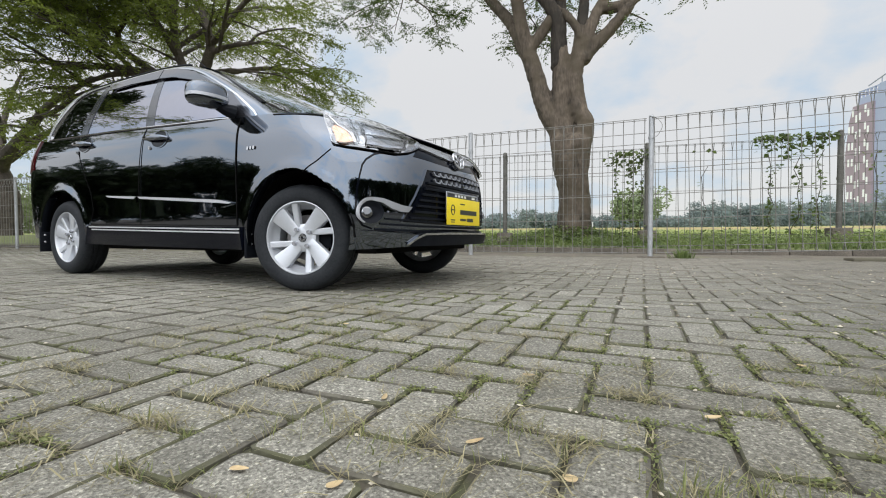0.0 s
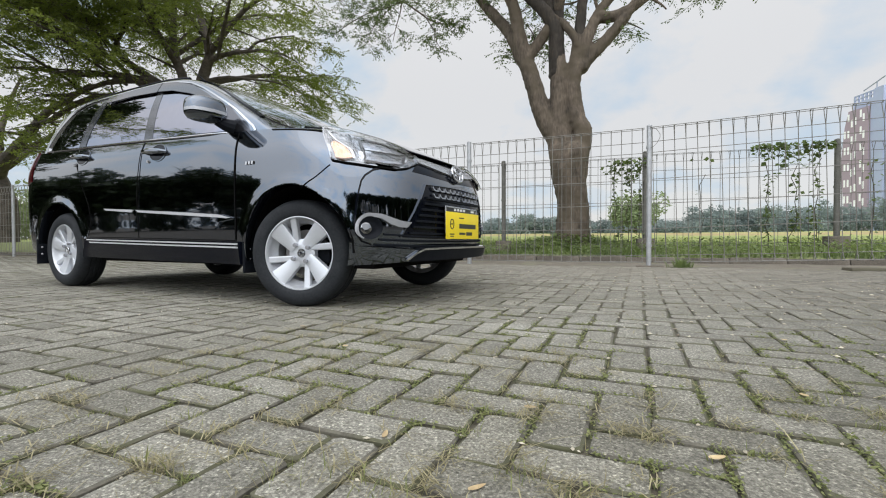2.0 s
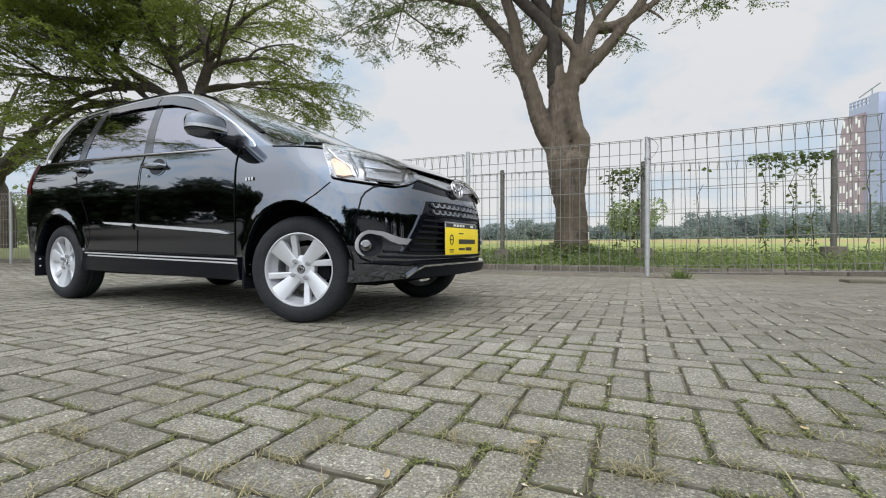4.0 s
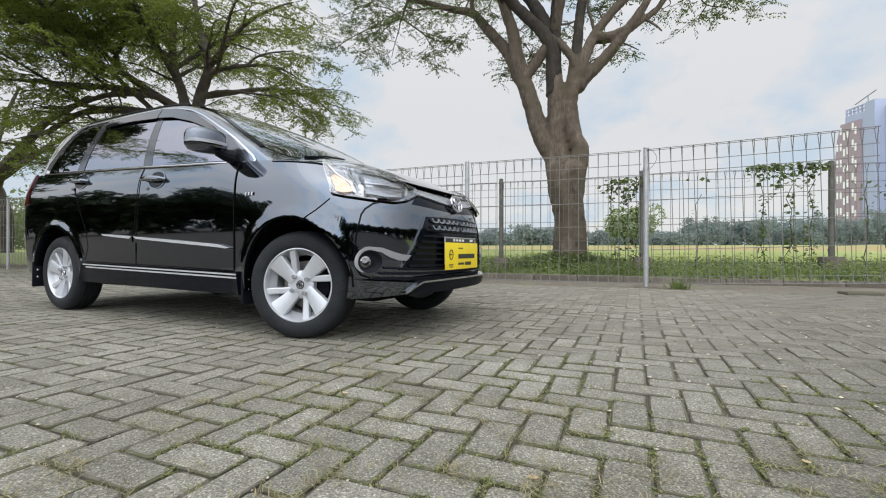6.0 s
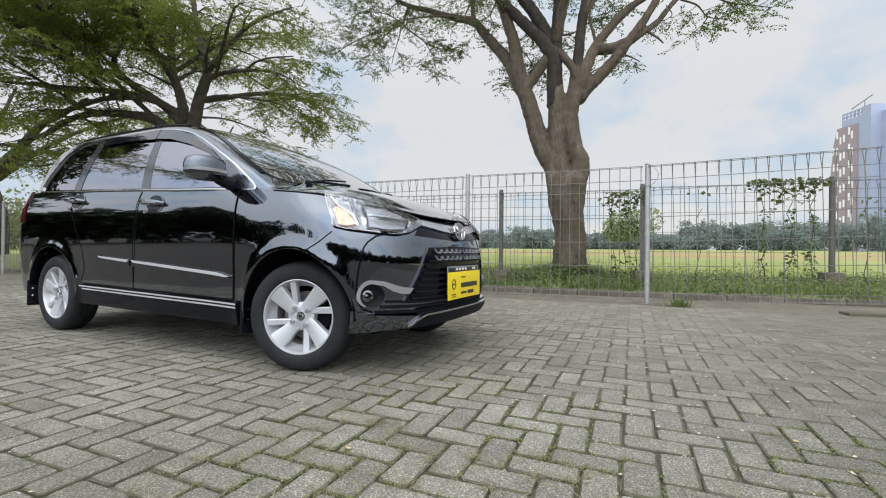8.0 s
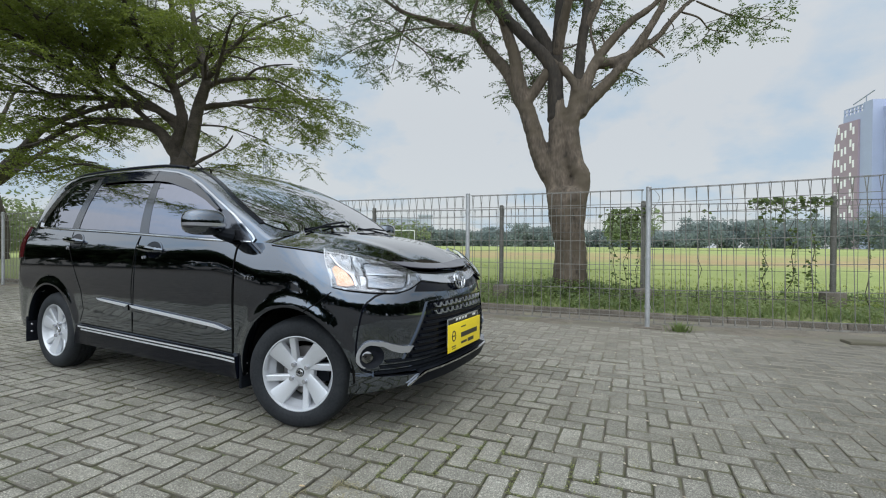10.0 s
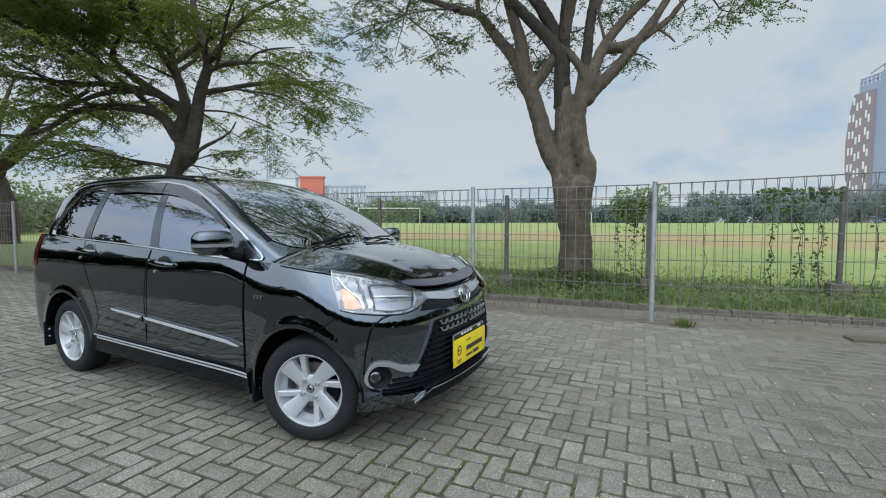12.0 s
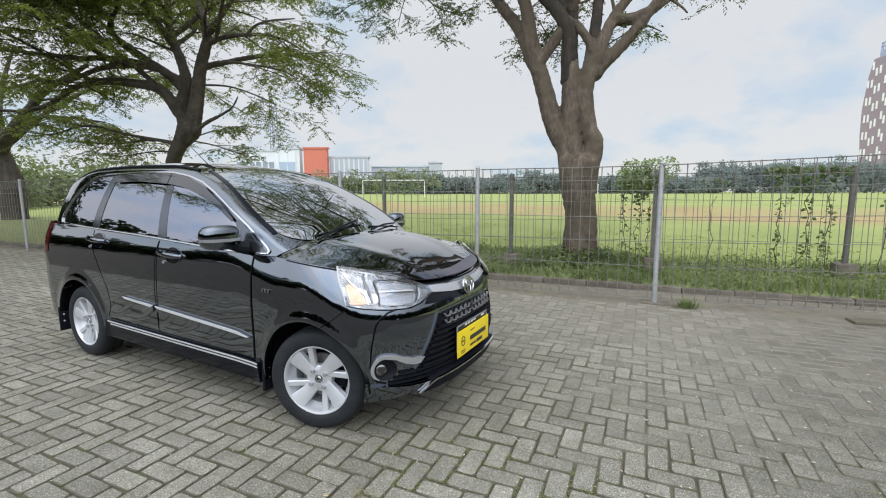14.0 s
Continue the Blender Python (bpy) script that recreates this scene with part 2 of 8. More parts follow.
def washed_dust(m, colour, y0, y1, most):
    """Pale dust that rain has washed towards the fence, over a material's base colour."""
    nt = m.node_tree
    N, L = nt.nodes, nt.links
    p = N["Principled BSDF"]
    src = p.inputs["Base Color"].links[0].from_socket
    g = N.new("ShaderNodeNewGeometry")
    sy = N.new("ShaderNodeSeparateXYZ")
    L.new(g.outputs["Position"], sy.inputs[0])
    mr = N.new("ShaderNodeMapRange")
    mr.interpolation_type = "SMOOTHSTEP"
    mr.inputs["From Min"].default_value = y0
    mr.inputs["From Max"].default_value = y1
    mr.inputs["To Max"].default_value = most
    # it lies in patches, thicker towards the lot's front end
    pn = N.new("ShaderNodeTexNoise")
    pn.inputs["Scale"].default_value = 2.6
    pn.inputs["Detail"].default_value = 4
    L.new(g.outputs["Position"], pn.inputs["Vector"])
    patch = N.new("ShaderNodeMath")
    patch.operation = "MULTIPLY_ADD"
    patch.inputs[1].default_value = 5.0
    L.new(pn.outputs["Fac"], patch.inputs[0])
    L.new(sy.outputs["Y"], patch.inputs[2])
    slope = N.new("ShaderNodeMath")
    slope.operation = "MULTIPLY_ADD"
    slope.inputs[1].default_value = 0.32
    L.new(sy.outputs["X"], slope.inputs[0])
    L.new(patch.outputs[0], slope.inputs[2])
    L.new(slope.outputs[0], mr.inputs["Value"])
    x = N.new("ShaderNodeMix")
    x.data_type = "RGBA"
    L.new(mr.outputs["Result"], x.inputs["Factor"])
    L.new(src, x.inputs["A"])
    x.inputs["B"].default_value = (*colour, 1)
    L.new(x.outputs["Result"], p.inputs["Base Color"])


washed_dust(M_JOINT, (0.185, 0.166, 0.132), 2.8, 6.0, 0.85)
washed_dust(M_EDGE, (0.22, 0.20, 0.165), 2.8, 6.0, 0.85)
M_SOIL = surface("trodden soil", (0.11, 0.094, 0.072), (0.235, 0.205, 0.162), 7, 0.95, 0, 0.8, 60, c3=(0.20, 0.19, 0.12), big=2.0)
M_KERB = surface("kerb concrete", (0.065, 0.056, 0.045), (0.205, 0.178, 0.145), 5, 0.92, 0, 0.5, 70, vary=0.12, c3=(0.11, 0.10, 0.07), big=1.5)
M_GALV = surface("galvanised steel", (0.34, 0.35, 0.36), (0.50, 0.51, 0.52), 12, 0.5, 0.55, 0.05, 90)
M_WIRE = surface("weathered wire", (0.125, 0.12, 0.105), (0.24, 0.23, 0.21), 10, 0.6, 0.2, 0.0, 60)
M_WIRE_OLD = surface("old grey green wire", (0.075, 0.072, 0.06), (0.16, 0.155, 0.14), 10, 0.65, 0.2, 0.0, 60)
M_BARK = surface("tree bark", (0.032, 0.026, 0.020), (0.175, 0.138, 0.102), 7.5, 0.95, 0, 1.0, 34, c3=(0.095, 0.076, 0.052), big=3.2, stretch=0.28)
M_BARK_BLACKISH = surface("blackish bark", (0.010, 0.009, 0.008), (0.070, 0.056, 0.042), 6.0, 0.9, 0, 1.0, 34, c3=(0.03, 0.026, 0.02), big=2.4, stretch=0.28)
M_BARK_FAR = surface("dark bark", (0.03, 0.026, 0.02), (0.10, 0.083, 0.065), 5.5, 0.95, 0, 0.8, 30)
M_LEAF = leafy("tree leaf", (0.04, 0.07, 0.028), (0.12, 0.155, 0.055), (0.20, 0.28, 0.08), 0.36, 0.9)
M_LEAF_OLIVE = leafy("olive tree leaf", (0.014, 0.026, 0.010), (0.185, 0.225, 0.042), (0.29, 0.36, 0.05), 0.33, 0.55)
M_BELTLEAF = leafy("dark belt foliage", (0.012, 0.02, 0.008), (0.04, 0.06, 0.022), (0.05, 0.08, 0.02), 0.15, 0.3)
# distance haze is put into this leaf colour: pale and blue-grey
M_HAZELEAF = leafy("hazed far foliage", (0.19, 0.235, 0.235), (0.29, 0.335, 0.315), (0.30, 0.35, 0.32), 0.5, 0.12, 0.0)
M_BUSH = leafy("bush foliage", (0.12, 0.155, 0.085), (0.27, 0.305, 0.165), (0.22, 0.28, 0.10), 0.3, 0.25, 0.05)
# lighter leaf colour for the field tree, with haze mixed in
M_HAZEBUSH = leafy("hazy bush foliage", (0.16, 0.21, 0.11), (0.31, 0.37, 0.20), (0.26, 0.33, 0.12), 0.3)
M_GRASS = leafy("grass blade", (0.045, 0.075, 0.030), (0.25, 0.30, 0.12), (0.26, 0.35, 0.09), 0.36, 2.2)
M_JOINTGRASS = leafy("joint grass blade", (0.095, 0.12, 0.04), (0.27, 0.285, 0.115), (0.26, 0.29, 0.09), 0.3)
M_FIELDBLADE = leafy("field grass blade", (0.17, 0.215, 0.07), (0.36, 0.40, 0.14), (0.40, 0.46, 0.12), 0.45, 1.4, 0.1)
M_STRAW = leafy("dry grass", (0.16, 0.14, 0.07), (0.38, 0.34, 0.20), (0.24, 0.20, 0.09), 0.2)
M_GRIT = leafy("husks and grit", (0.13, 0.105, 0.07), (0.62, 0.56, 0.44), (0.2, 0.17, 0.1), 0.05)
M_DRYLEAF = surface("fallen leaf", (0.36, 0.25, 0.13), (0.56, 0.44, 0.25), 30, 0.7, 0, 0.2, 90, vary=0.3)
M_VINE = leafy("vine leaf", (0.05, 0.072, 0.036), (0.155, 0.195, 0.075), (0.20, 0.28, 0.06), 0.32)


def part(name, bm, material, parent, label="", smooth=35):
    """Links a bmesh as one mesh object under a thing or a part (or on its own with parent None)."""
    me = bpy.data.meshes.new(name)
    bm.normal_update()
    bm.to_mesh(me)
    bm.free()
    for m in material if isinstance(material, (list, tuple)) else (material,):
        me.materials.append(m)
    if smooth:
        me.polygons.foreach_set("use_smooth", [True] * len(me.polygons))
        me.set_sharp_from_angle(angle=radians(smooth))
    ob = new(name, me)
    put_under(ob, parent)
    if label:
        tagged(ob, label)
    return ob


def put_under(ob, parent):
    if parent is not None:
        ob.parent = parent
        base = parent
        off = Vector((0, 0, 0))
        while base is not None:
            off += base.location
            base = base.parent
        ob.location = -off


def pydata(name, verts, faces, material, parent=None, label="", smooth=True):
    me = bpy.data.meshes.new(name)
    me.from_pydata(verts, [], faces)
    me.materials.append(material)
    if smooth:
        me.polygons.foreach_set("use_smooth", [True] * len(me.polygons))
    me.update()
    ob = new(name, me)
    put_under(ob, parent)
    if label:
        tagged(ob, label)
    return ob


def thing(name, x, y, z, label, category, group=""):
    e = new(name)
    e.empty_display_size = 0.2
    e.location = (x, y, z)
    return tagged(e, label, category, group)


def box(bm, lo, hi, bevel=0.0, m=None):
    """A box between two corners, its edges bevelled, into bm."""
    c = [(a + b) / 2 for a, b in zip(lo, hi)]
    s = [abs(b - a) for a, b in zip(lo, hi)]
    mt = Matrix.Translation(c) @ Matrix.Diagonal((*s, 1))
    if m is not None:
        mt = m @ mt
    got = bmesh.ops.create_cube(bm, size=1, matrix=mt)
    if bevel:
        es = list({e for v in got["verts"] for e in v.link_edges})
        bmesh.ops.bevel(bm, geom=es, offset=bevel, segments=2, affect="EDGES", profile=0.6)
    return bm


def bar(bm, a, b, r, sides=8):
    """A round bar from a to b."""
    a, b = Vector(a), Vector(b)
    d = b - a
    mt = Matrix.Translation((a + b) / 2) @ d.to_track_quat("Z", "Y").to_matrix().to_4x4()
    bmesh.ops.create_cone(bm, cap_ends=True, segments=sides, radius1=r, radius2=r, depth=d.length, matrix=mt)
    return bm


def tube_data(pts, radii, sides, V, F, wobble=0.0):
    """A tube along pts appended to the lists V and F."""
    pts = [Vector(p) for p in pts]
    start = len(V)
    n = len(pts)
    t0 = (pts[1] - pts[0]).normalized()
    ref = t0.orthogonal().normalized()
    for i, p in enumerate(pts):
        t = (pts[min(i + 1, n - 1)] - pts[max(i - 1, 0)]).normalized()
        ref = (ref - t * ref.dot(t))
        ref = ref.normalized() if ref.length > 1e-6 else t.orthogonal().normalized()
        bi = t.cross(ref)
        for k in range(sides):
            a = 2 * math.pi * k / sides
            r = radii[i]
            if wobble:
                r *= 1 + wobble * noise.noise(Vector((math.cos(a) * 1.6, math.sin(a) * 1.6, 0)) + p * 1.3) + 0.25 * wobble * noise.noise(Vector((math.cos(a) * 5, math.sin(a) * 5, 4)) + p * 2.2)
            V.append(p + (ref * math.cos(a) + bi * math.sin(a)) * r)
    for i in range(n - 1):
        for k in range(sides):
            a = start + i * sides + k
            b = start + i * sides + (k + 1) % sides
            F.append((a, b, b + sides, a + sides))
    F.append(tuple(start + k for k in reversed(range(sides))))
    F.append(tuple(start + (n - 1) * sides + k for k in range(sides)))


def tube(bm, pts, r, sides=8):
    V, F = [], []
    rr = r if isinstance(r, (list, tuple)) else [r] * len(pts)
    tube_data(pts, rr, sides, V, F)
    vs = [bm.verts.new(v) for v in V]
    for f in F:
        bm.faces.new([vs[i] for i in f])
    return bm


def smooth_path(pts, n):
    """Catmull-Rom resampling of a polyline to n points."""
    P = [Vector(p) for p in pts]
    P = [2 * P[0] - P[1]] + P + [2 * P[-1] - P[-2]]
    out = []
    segs = len(P) - 3
    for k in range(n):
        u = k / (n - 1) * segs
        i = min(int(u), segs - 1)
        t = u - i
        a, b, c, d = P[i:i + 4]
        out.append(0.5 * (2 * b + (c - a) * t + (2 * a - 5 * b + 4 * c - d) * t * t + (3 * b - 3 * c + d - a) * t ** 3))
    return out


def curve(xs, ys):
    """A smooth monotone curve through points."""
    xs, ys = np.array(xs, float), np.array(ys, float)
    h = np.diff(xs)
    d = np.diff(ys) / h
    m = np.zeros(len(xs))
    m[0], m[-1] = d[0], d[-1]
    for i in range(1, len(xs) - 1):
        if d[i - 1] * d[i] > 0:
            w1, w2 = 2 * h[i] + h[i - 1], h[i] + 2 * h[i - 1]
            m[i] = (w1 + w2) / (w1 / d[i - 1] + w2 / d[i])

    def f(x):
        if x <= xs[0]:
            return float(ys[0] + m[0] * (x - xs[0]))
        if x >= xs[-1]:
            return float(ys[-1] + m[-1] * (x - xs[-1]))
        i = int(np.searchsorted(xs, x)) - 1
        t = (x - xs[i]) / h[i]
        return float((1 + 2 * t) * (1 - t) ** 2 * ys[i] + t * (1 - t) ** 2 * h[i] * m[i] + t * t * (3 - 2 * t) * ys[i + 1] + t * t * (t - 1) * h[i] * m[i + 1])
    return f


# ---- ground ----
def lot_z(y):
    """The paved lot is level and falls away from the fence a little."""
    return 0.02 * max(0.0, y - 0.8)


KERB_A, KERB_B = 3.53, 0.105  # kerb front face: y = KERB_A + KERB_B * x


def fence_y(x):
    """The line of the fence, which turns a little away from the pavers' rows."""
    return 3.33 + 0.09 * (x - 4.28)


def kerb_y(x):
    return KERB_A + KERB_B * max(-16.0, min(9.0, x))


rise = curve((0, 0.6, 1.2, 2.5, 8, 24, 60, 400), (0.13, 0.17, 0.24, 0.33, 0.47, 0.80, 0.95, 1.2))


def ground_z(x, y):
    d = y - kerb_y(x) - 0.14
    if d <= 0:
        return lot_z(y) - 0.02
    return rise(d) + 0.02 * noise.noise(Vector((x * 0.9, y * 0.9, 0)))


def axis(lo, hi, fine_lo, fine_hi, step):
    out, s = [], step
    v = fine_lo
    while v > lo:
        out.append(v)
        s *= 1.35
        v -= s
    out.append(lo)
    out.reverse()
    v = fine_lo + step
    while v < fine_hi:
        out.append(v)
        v += step
    s = step
    while v < hi:
        out.append(v)
        s *= 1.35
        v += s
    out.append(hi)
    return out


GX = axis(-900, 900, -22, 16, 0.7)
GY = axis(-900, 1400, 2.5, 12, 0.14)
gv = [(x, y, ground_z(x, y)) for y in GY for x in GX]
gf = [(j * len(GX) + i, j * len(GX) + i + 1, (j + 1) * len(GX) + i + 1, (j + 1) * len(GX) + i) for j in range(len(GY) - 1) for i in range(len(GX) - 1)]


def ground_material():
    """Soil under the pavers, weedy bed behind the kerb and a mown field with a bare earth band, by place."""
    m, nt, p = node_mat("ground")
    N, L = nt.nodes, nt.links
    co = N.new("ShaderNodeTexCoord")

    def nz(scale, detail=5):
        n = N.new("ShaderNodeTexNoise")
        n.inputs["Scale"].default_value = scale
        n.inputs["Detail"].default_value = detail
        L.new(co.outputs["Object"], n.inputs["Vector"])
        return n.outputs["Fac"]

    def ramp(src, stops):
        r = N.new("ShaderNodeValToRGB")
        while len(r.color_ramp.elements) < len(stops):
            r.color_ramp.elements.new(0.5)
        for e, (pos, c) in zip(r.color_ramp.elements, stops):
            e.position, e.color = pos, (*c, 1)
        L.new(src, r.inputs["Fac"])
        return r.outputs["Color"]

    def mix(fac, a, b):
        x = N.new("ShaderNodeMix")
        x.data_type = "RGBA"
        L.new(fac, x.inputs["Factor"])
        L.new(a, x.inputs["A"])
        L.new(b, x.inputs["B"])
        return x.outputs["Result"]

    def step(src, lo, hi):
        mr = N.new("ShaderNodeMapRange")
        mr.inputs["From Min"].default_value = lo
        mr.inputs["From Max"].default_value = hi
        L.new(src, mr.inputs["Value"])
        return mr.outputs["Result"]

    def plus(a, b, k):
        x = N.new("ShaderNodeMath")
        x.operation = "MULTIPLY_ADD"
        L.new(b, x.inputs[0])
        x.inputs[1].default_value = k
        L.new(a, x.inputs[2])
        return x.outputs[0]

    sep = N.new("ShaderNodeSeparateXYZ")
    L.new(co.outputs["Object"], sep.inputs[0])
    y = sep.outputs["Y"]
    fine = nz(30)
    lot = ramp(nz(6), [(0.35, (0.05, 0.042, 0.032)), (0.65, (0.095, 0.082, 0.064))])
    bed = ramp(fine, [(0.35, (0.10, 0.12, 0.045)), (0.6, (0.20, 0.225, 0.085)), (0.75, (0.27, 0.235, 0.14))])
    field = ramp(nz(0.35, 8), [(0.35, (0.225, 0.28, 0.08)), (0.65, (0.335, 0.375, 0.12))])
    fieldf = mix(step(nz(9), 0.35, 0.7), field, ramp(fine, [(0.3, (0.20, 0.25, 0.07)), (0.7, (0.36, 0.39, 0.135))]))
    earth = ramp(nz(0.8), [(0.3, (0.33, 0.24, 0.115)), (0.7, (0.37, 0.29, 0.135))])
    wob = plus(y, nz(0.16), 9.0)
    band1 = N.new("ShaderNodeMath")
    band1.operation = "MULTIPLY"
    L.new(step(wob, 17, 19.5), band1.inputs[0])
    L.new(step(wob, 29, 24), band1.inputs[1])
    bandn = N.new("ShaderNodeMath")
    bandn.operation = "MULTIPLY"
    L.new(band1.outputs[0], bandn.inputs[0])
    L.new(step(nz(0.5), 0.22, 0.5), bandn.inputs[1])
    col = mix(step(plus(y, nz(0.7), 1.6), 6.2, 7.0), bed, mix(bandn.outputs[0], fieldf, earth))
    wob2 = plus(y, sep.outputs["X"], -KERB_B)
    col = mix(step(wob2, KERB_A + 0.05, KERB_A + 0.12), lot, col)
    L.new(col, p.inputs["Base Color"])
    p.inputs["Roughness"].default_value = 0.95
    b = N.new("ShaderNodeBump")
    b.inputs["Strength"].default_value = 0.6
    b.inputs["Distance"].default_value = 0.03
    L.new(fine, b.inputs["Height"])
    L.new(b.outputs["Normal"], p.inputs["Normal"])
    return m


ground = pydata("ground", gv, gf, ground_material())
tagged(ground, "soil and mown green playing field reaching the horizon", "ground", kind="structure")

# kerb stones along the planting bed
kerb = thing("kerb", 0, KERB_A, 0, "low weathered grey concrete kerb along the planting bed", "kerb")
kerb["kind"] = "structure"
bm = bmesh.new()
box(bm, (-0.304, 0.0, -0.05), (0.304, 0.13, 0.078), 0.018)
for v in bm.verts:
    v.co += Vector((0, noise.noise(v.co * 7), noise.noise(v.co * 7 + Vector((3, 1, 0))))) * 0.012
kerb_ob = part("kerb_stone", bm, M_KERB, None)
kerb_me = kerb_ob.data
bpy.data.objects.remove(kerb_ob)
ang_k = math.atan(KERB_B)
rk = random.Random(5)
for k in range(-26, 15):
    x = k * 0.61
    s = new("kerb_stone", kerb_me)
    s.parent = kerb
    s.location = (x + rk.uniform(-0.006, 0.006), kerb_y(x) - KERB_A + rk.uniform(-0.012, 0.012), lot_z(kerb_y(x)) + rk.uniform(-0.012, 0.008))
    s.rotation_euler = (rk.uniform(-0.03, 0.03), rk.uniform(-0.012, 0.012), ang_k + rk.uniform(-0.012, 0.012))

# ---- the car ----
def plain(name, colour, rough, metal=0.0, coat=0.0, spec=0.5):
    return surface(name, tuple(c * 0.92 for c in colour), colour, 14, rough, metal, 0.0, 120, coat, spec=spec)


def paint_material():
    m, nt, p = node_mat("black pearl paint")
    N, L = nt.nodes, nt.links
    co = N.new("ShaderNodeTexCoord")
    n = N.new("ShaderNodeTexNoise")
    n.inputs["Scale"].default_value = 900
    L.new(co.outputs["Object"], n.inputs["Vector"])
    r = N.new("ShaderNodeValToRGB")
    r.color_ramp.elements[0].color = (0.040, 0.058, 0.088, 1)
    r.color_ramp.elements[1].color = (0.048, 0.068, 0.100, 1)
    L.new(n.outputs["Fac"], r.inputs["Fac"])
    L.new(r.outputs["Color"], p.inputs["Base Color"])
    d = N.new("ShaderNodeTexNoise")
    d.inputs["Scale"].default_value = 2.2
    d.inputs["Detail"].default_value = 6
    L.new(co.outputs["Object"], d.inputs["Vector"])
    mr = N.new("ShaderNodeMapRange")
    mr.inputs["To Min"].default_value = 0.035
    mr.inputs["To Max"].default_value = 0.085
    L.new(d.outputs["Fac"], mr.inputs["Value"])
    p.inputs["Metallic"].default_value = 1.0
    L.new(mr.outputs["Result"], p.inputs["Roughness"])
    p.inputs["Coat Weight"].default_value = 1.0
    p.inputs["Coat Roughness"].default_value = 0.02
    p.inputs["Coat IOR"].default_value = 2.0
    return m


M_PAINT = paint_material()
M_CHROME = plain("chrome", (0.52, 0.53, 0.55), 0.08, 1.0)
M_SATIN = plain("satin silver", (0.50, 0.51, 0.54), 0.26, 0.7)
M_BRIGHT = plain("bright silver strip", (0.74, 0.75, 0.78), 0.38, 0.5, 0.4)
M_ALLOY = plain("alloy wheel silver", (0.60, 0.62, 0.655), 0.42, 0.45, 0.25)
M_RUBBER = surface("tyre rubber", (0.011, 0.0125, 0.015), (0.026, 0.029, 0.033), 10, 0.7, 0, 0.2, 80, spec=0.25)
M_PLASTIC = surface("black plastic", (0.005, 0.006, 0.009), (0.011, 0.013, 0.017), 18, 0.55, 0, 0.1, 200, spec=0.10)
M_GLOSSBLACK = plain("gloss black", (0.003, 0.004, 0.008), 0.12, 0.0, 0.0, 0.2)
M_VISOR = plain("smoked acrylic", (0.006, 0.007, 0.013), 0.05, 0.0, 0.5, 0.5)
M_PROTECT = plain("smoked bonnet acrylic", (0.07, 0.07, 0.11), 0.03, 1.0)
M_GLASS = plain("dark tinted glass", (0.25, 0.26, 0.32), 0.012, 1.0, 0.5, 0.5)
M_SCREEN = plain("windscreen glass", (0.55, 0.565, 0.60), 0.010, 1.0, 0.5, 0.5)
M_WELL = plain("wheel well liner", (0.005, 0.005, 0.005), 0.9, spec=0.1)
M_DISC = plain("brake disc steel", (0.26, 0.25, 0.25), 0.4, 0.7)
M_AMBER = surface("amber reflector", (0.62, 0.17, 0.04), (0.74, 0.56, 0.42), 42, 0.12, 0.5, 0.3, 90, 0.6)
M_YELLOW = plain("yellow sign", (0.86, 0.66, 0.015), 0.45)
M_INK = plain("black print", (0.03, 0.03, 0.02), 0.5)
M_PLATE = plain("number plate black", (0.02, 0.02, 0.022), 0.4)
M_PLATEINK = plain("number plate white", (0.8, 0.8, 0.8), 0.4)
M_RIB = plain("grey grille edge", (0.36, 0.37, 0.40), 0.22, 0.7)
M_GREYPIL = plain("satin grey pillar film", (0.10, 0.105, 0.12), 0.16, 0.8, 0.2)


def lens_material():
    m, nt, p = node_mat("headlamp lens")
    p.inputs["Base Color"].default_value = (0.97, 0.98, 1.0, 1)
    p.inputs["Roughness"].default_value = 0.02
    p.inputs["Transmission Weight"].default_value = 1.0
    p.inputs["IOR"].default_value = 1.12
    p.inputs["Coat Weight"].default_value = 0.6
    return m


M_LENS = lens_material()


def bowl_material():
    """Faceted bright reflector."""
    m, nt, p = node_mat("faceted reflector")
    N, L = nt.nodes, nt.links
    co = N.new("ShaderNodeTexCoord")
    v = N.new("ShaderNodeTexVoronoi")
    v.inputs["Scale"].default_value = 24
    L.new(co.outputs["Object"], v.inputs["Vector"])
    r = N.new("ShaderNodeValToRGB")
    r.color_ramp.elements[0].color = (0.10, 0.105, 0.11, 1)
    r.color_ramp.elements[1].color = (0.42, 0.43, 0.45, 1)
    L.new(v.outputs["Color"], r.inputs["Fac"])
    L.new(r.outputs["Color"], p.inputs["Base Color"])
    p.inputs["Metallic"].default_value = 1.0
    p.inputs["Roughness"].default_value = 0.08
    b = N.new("ShaderNodeBump")
    b.inputs["Strength"].default_value = 0.3
    b.inputs["Distance"].default_value = 0.02
    L.new(v.outputs["Distance"], b.inputs["Height"])
    L.new(b.outputs["Normal"], p.inputs["Normal"])
    return m


M_BOWL = bowl_material()
M_MIRRORBOWL = plain("bright reflector", (0.29, 0.30, 0.32), 0.06, 1.0)

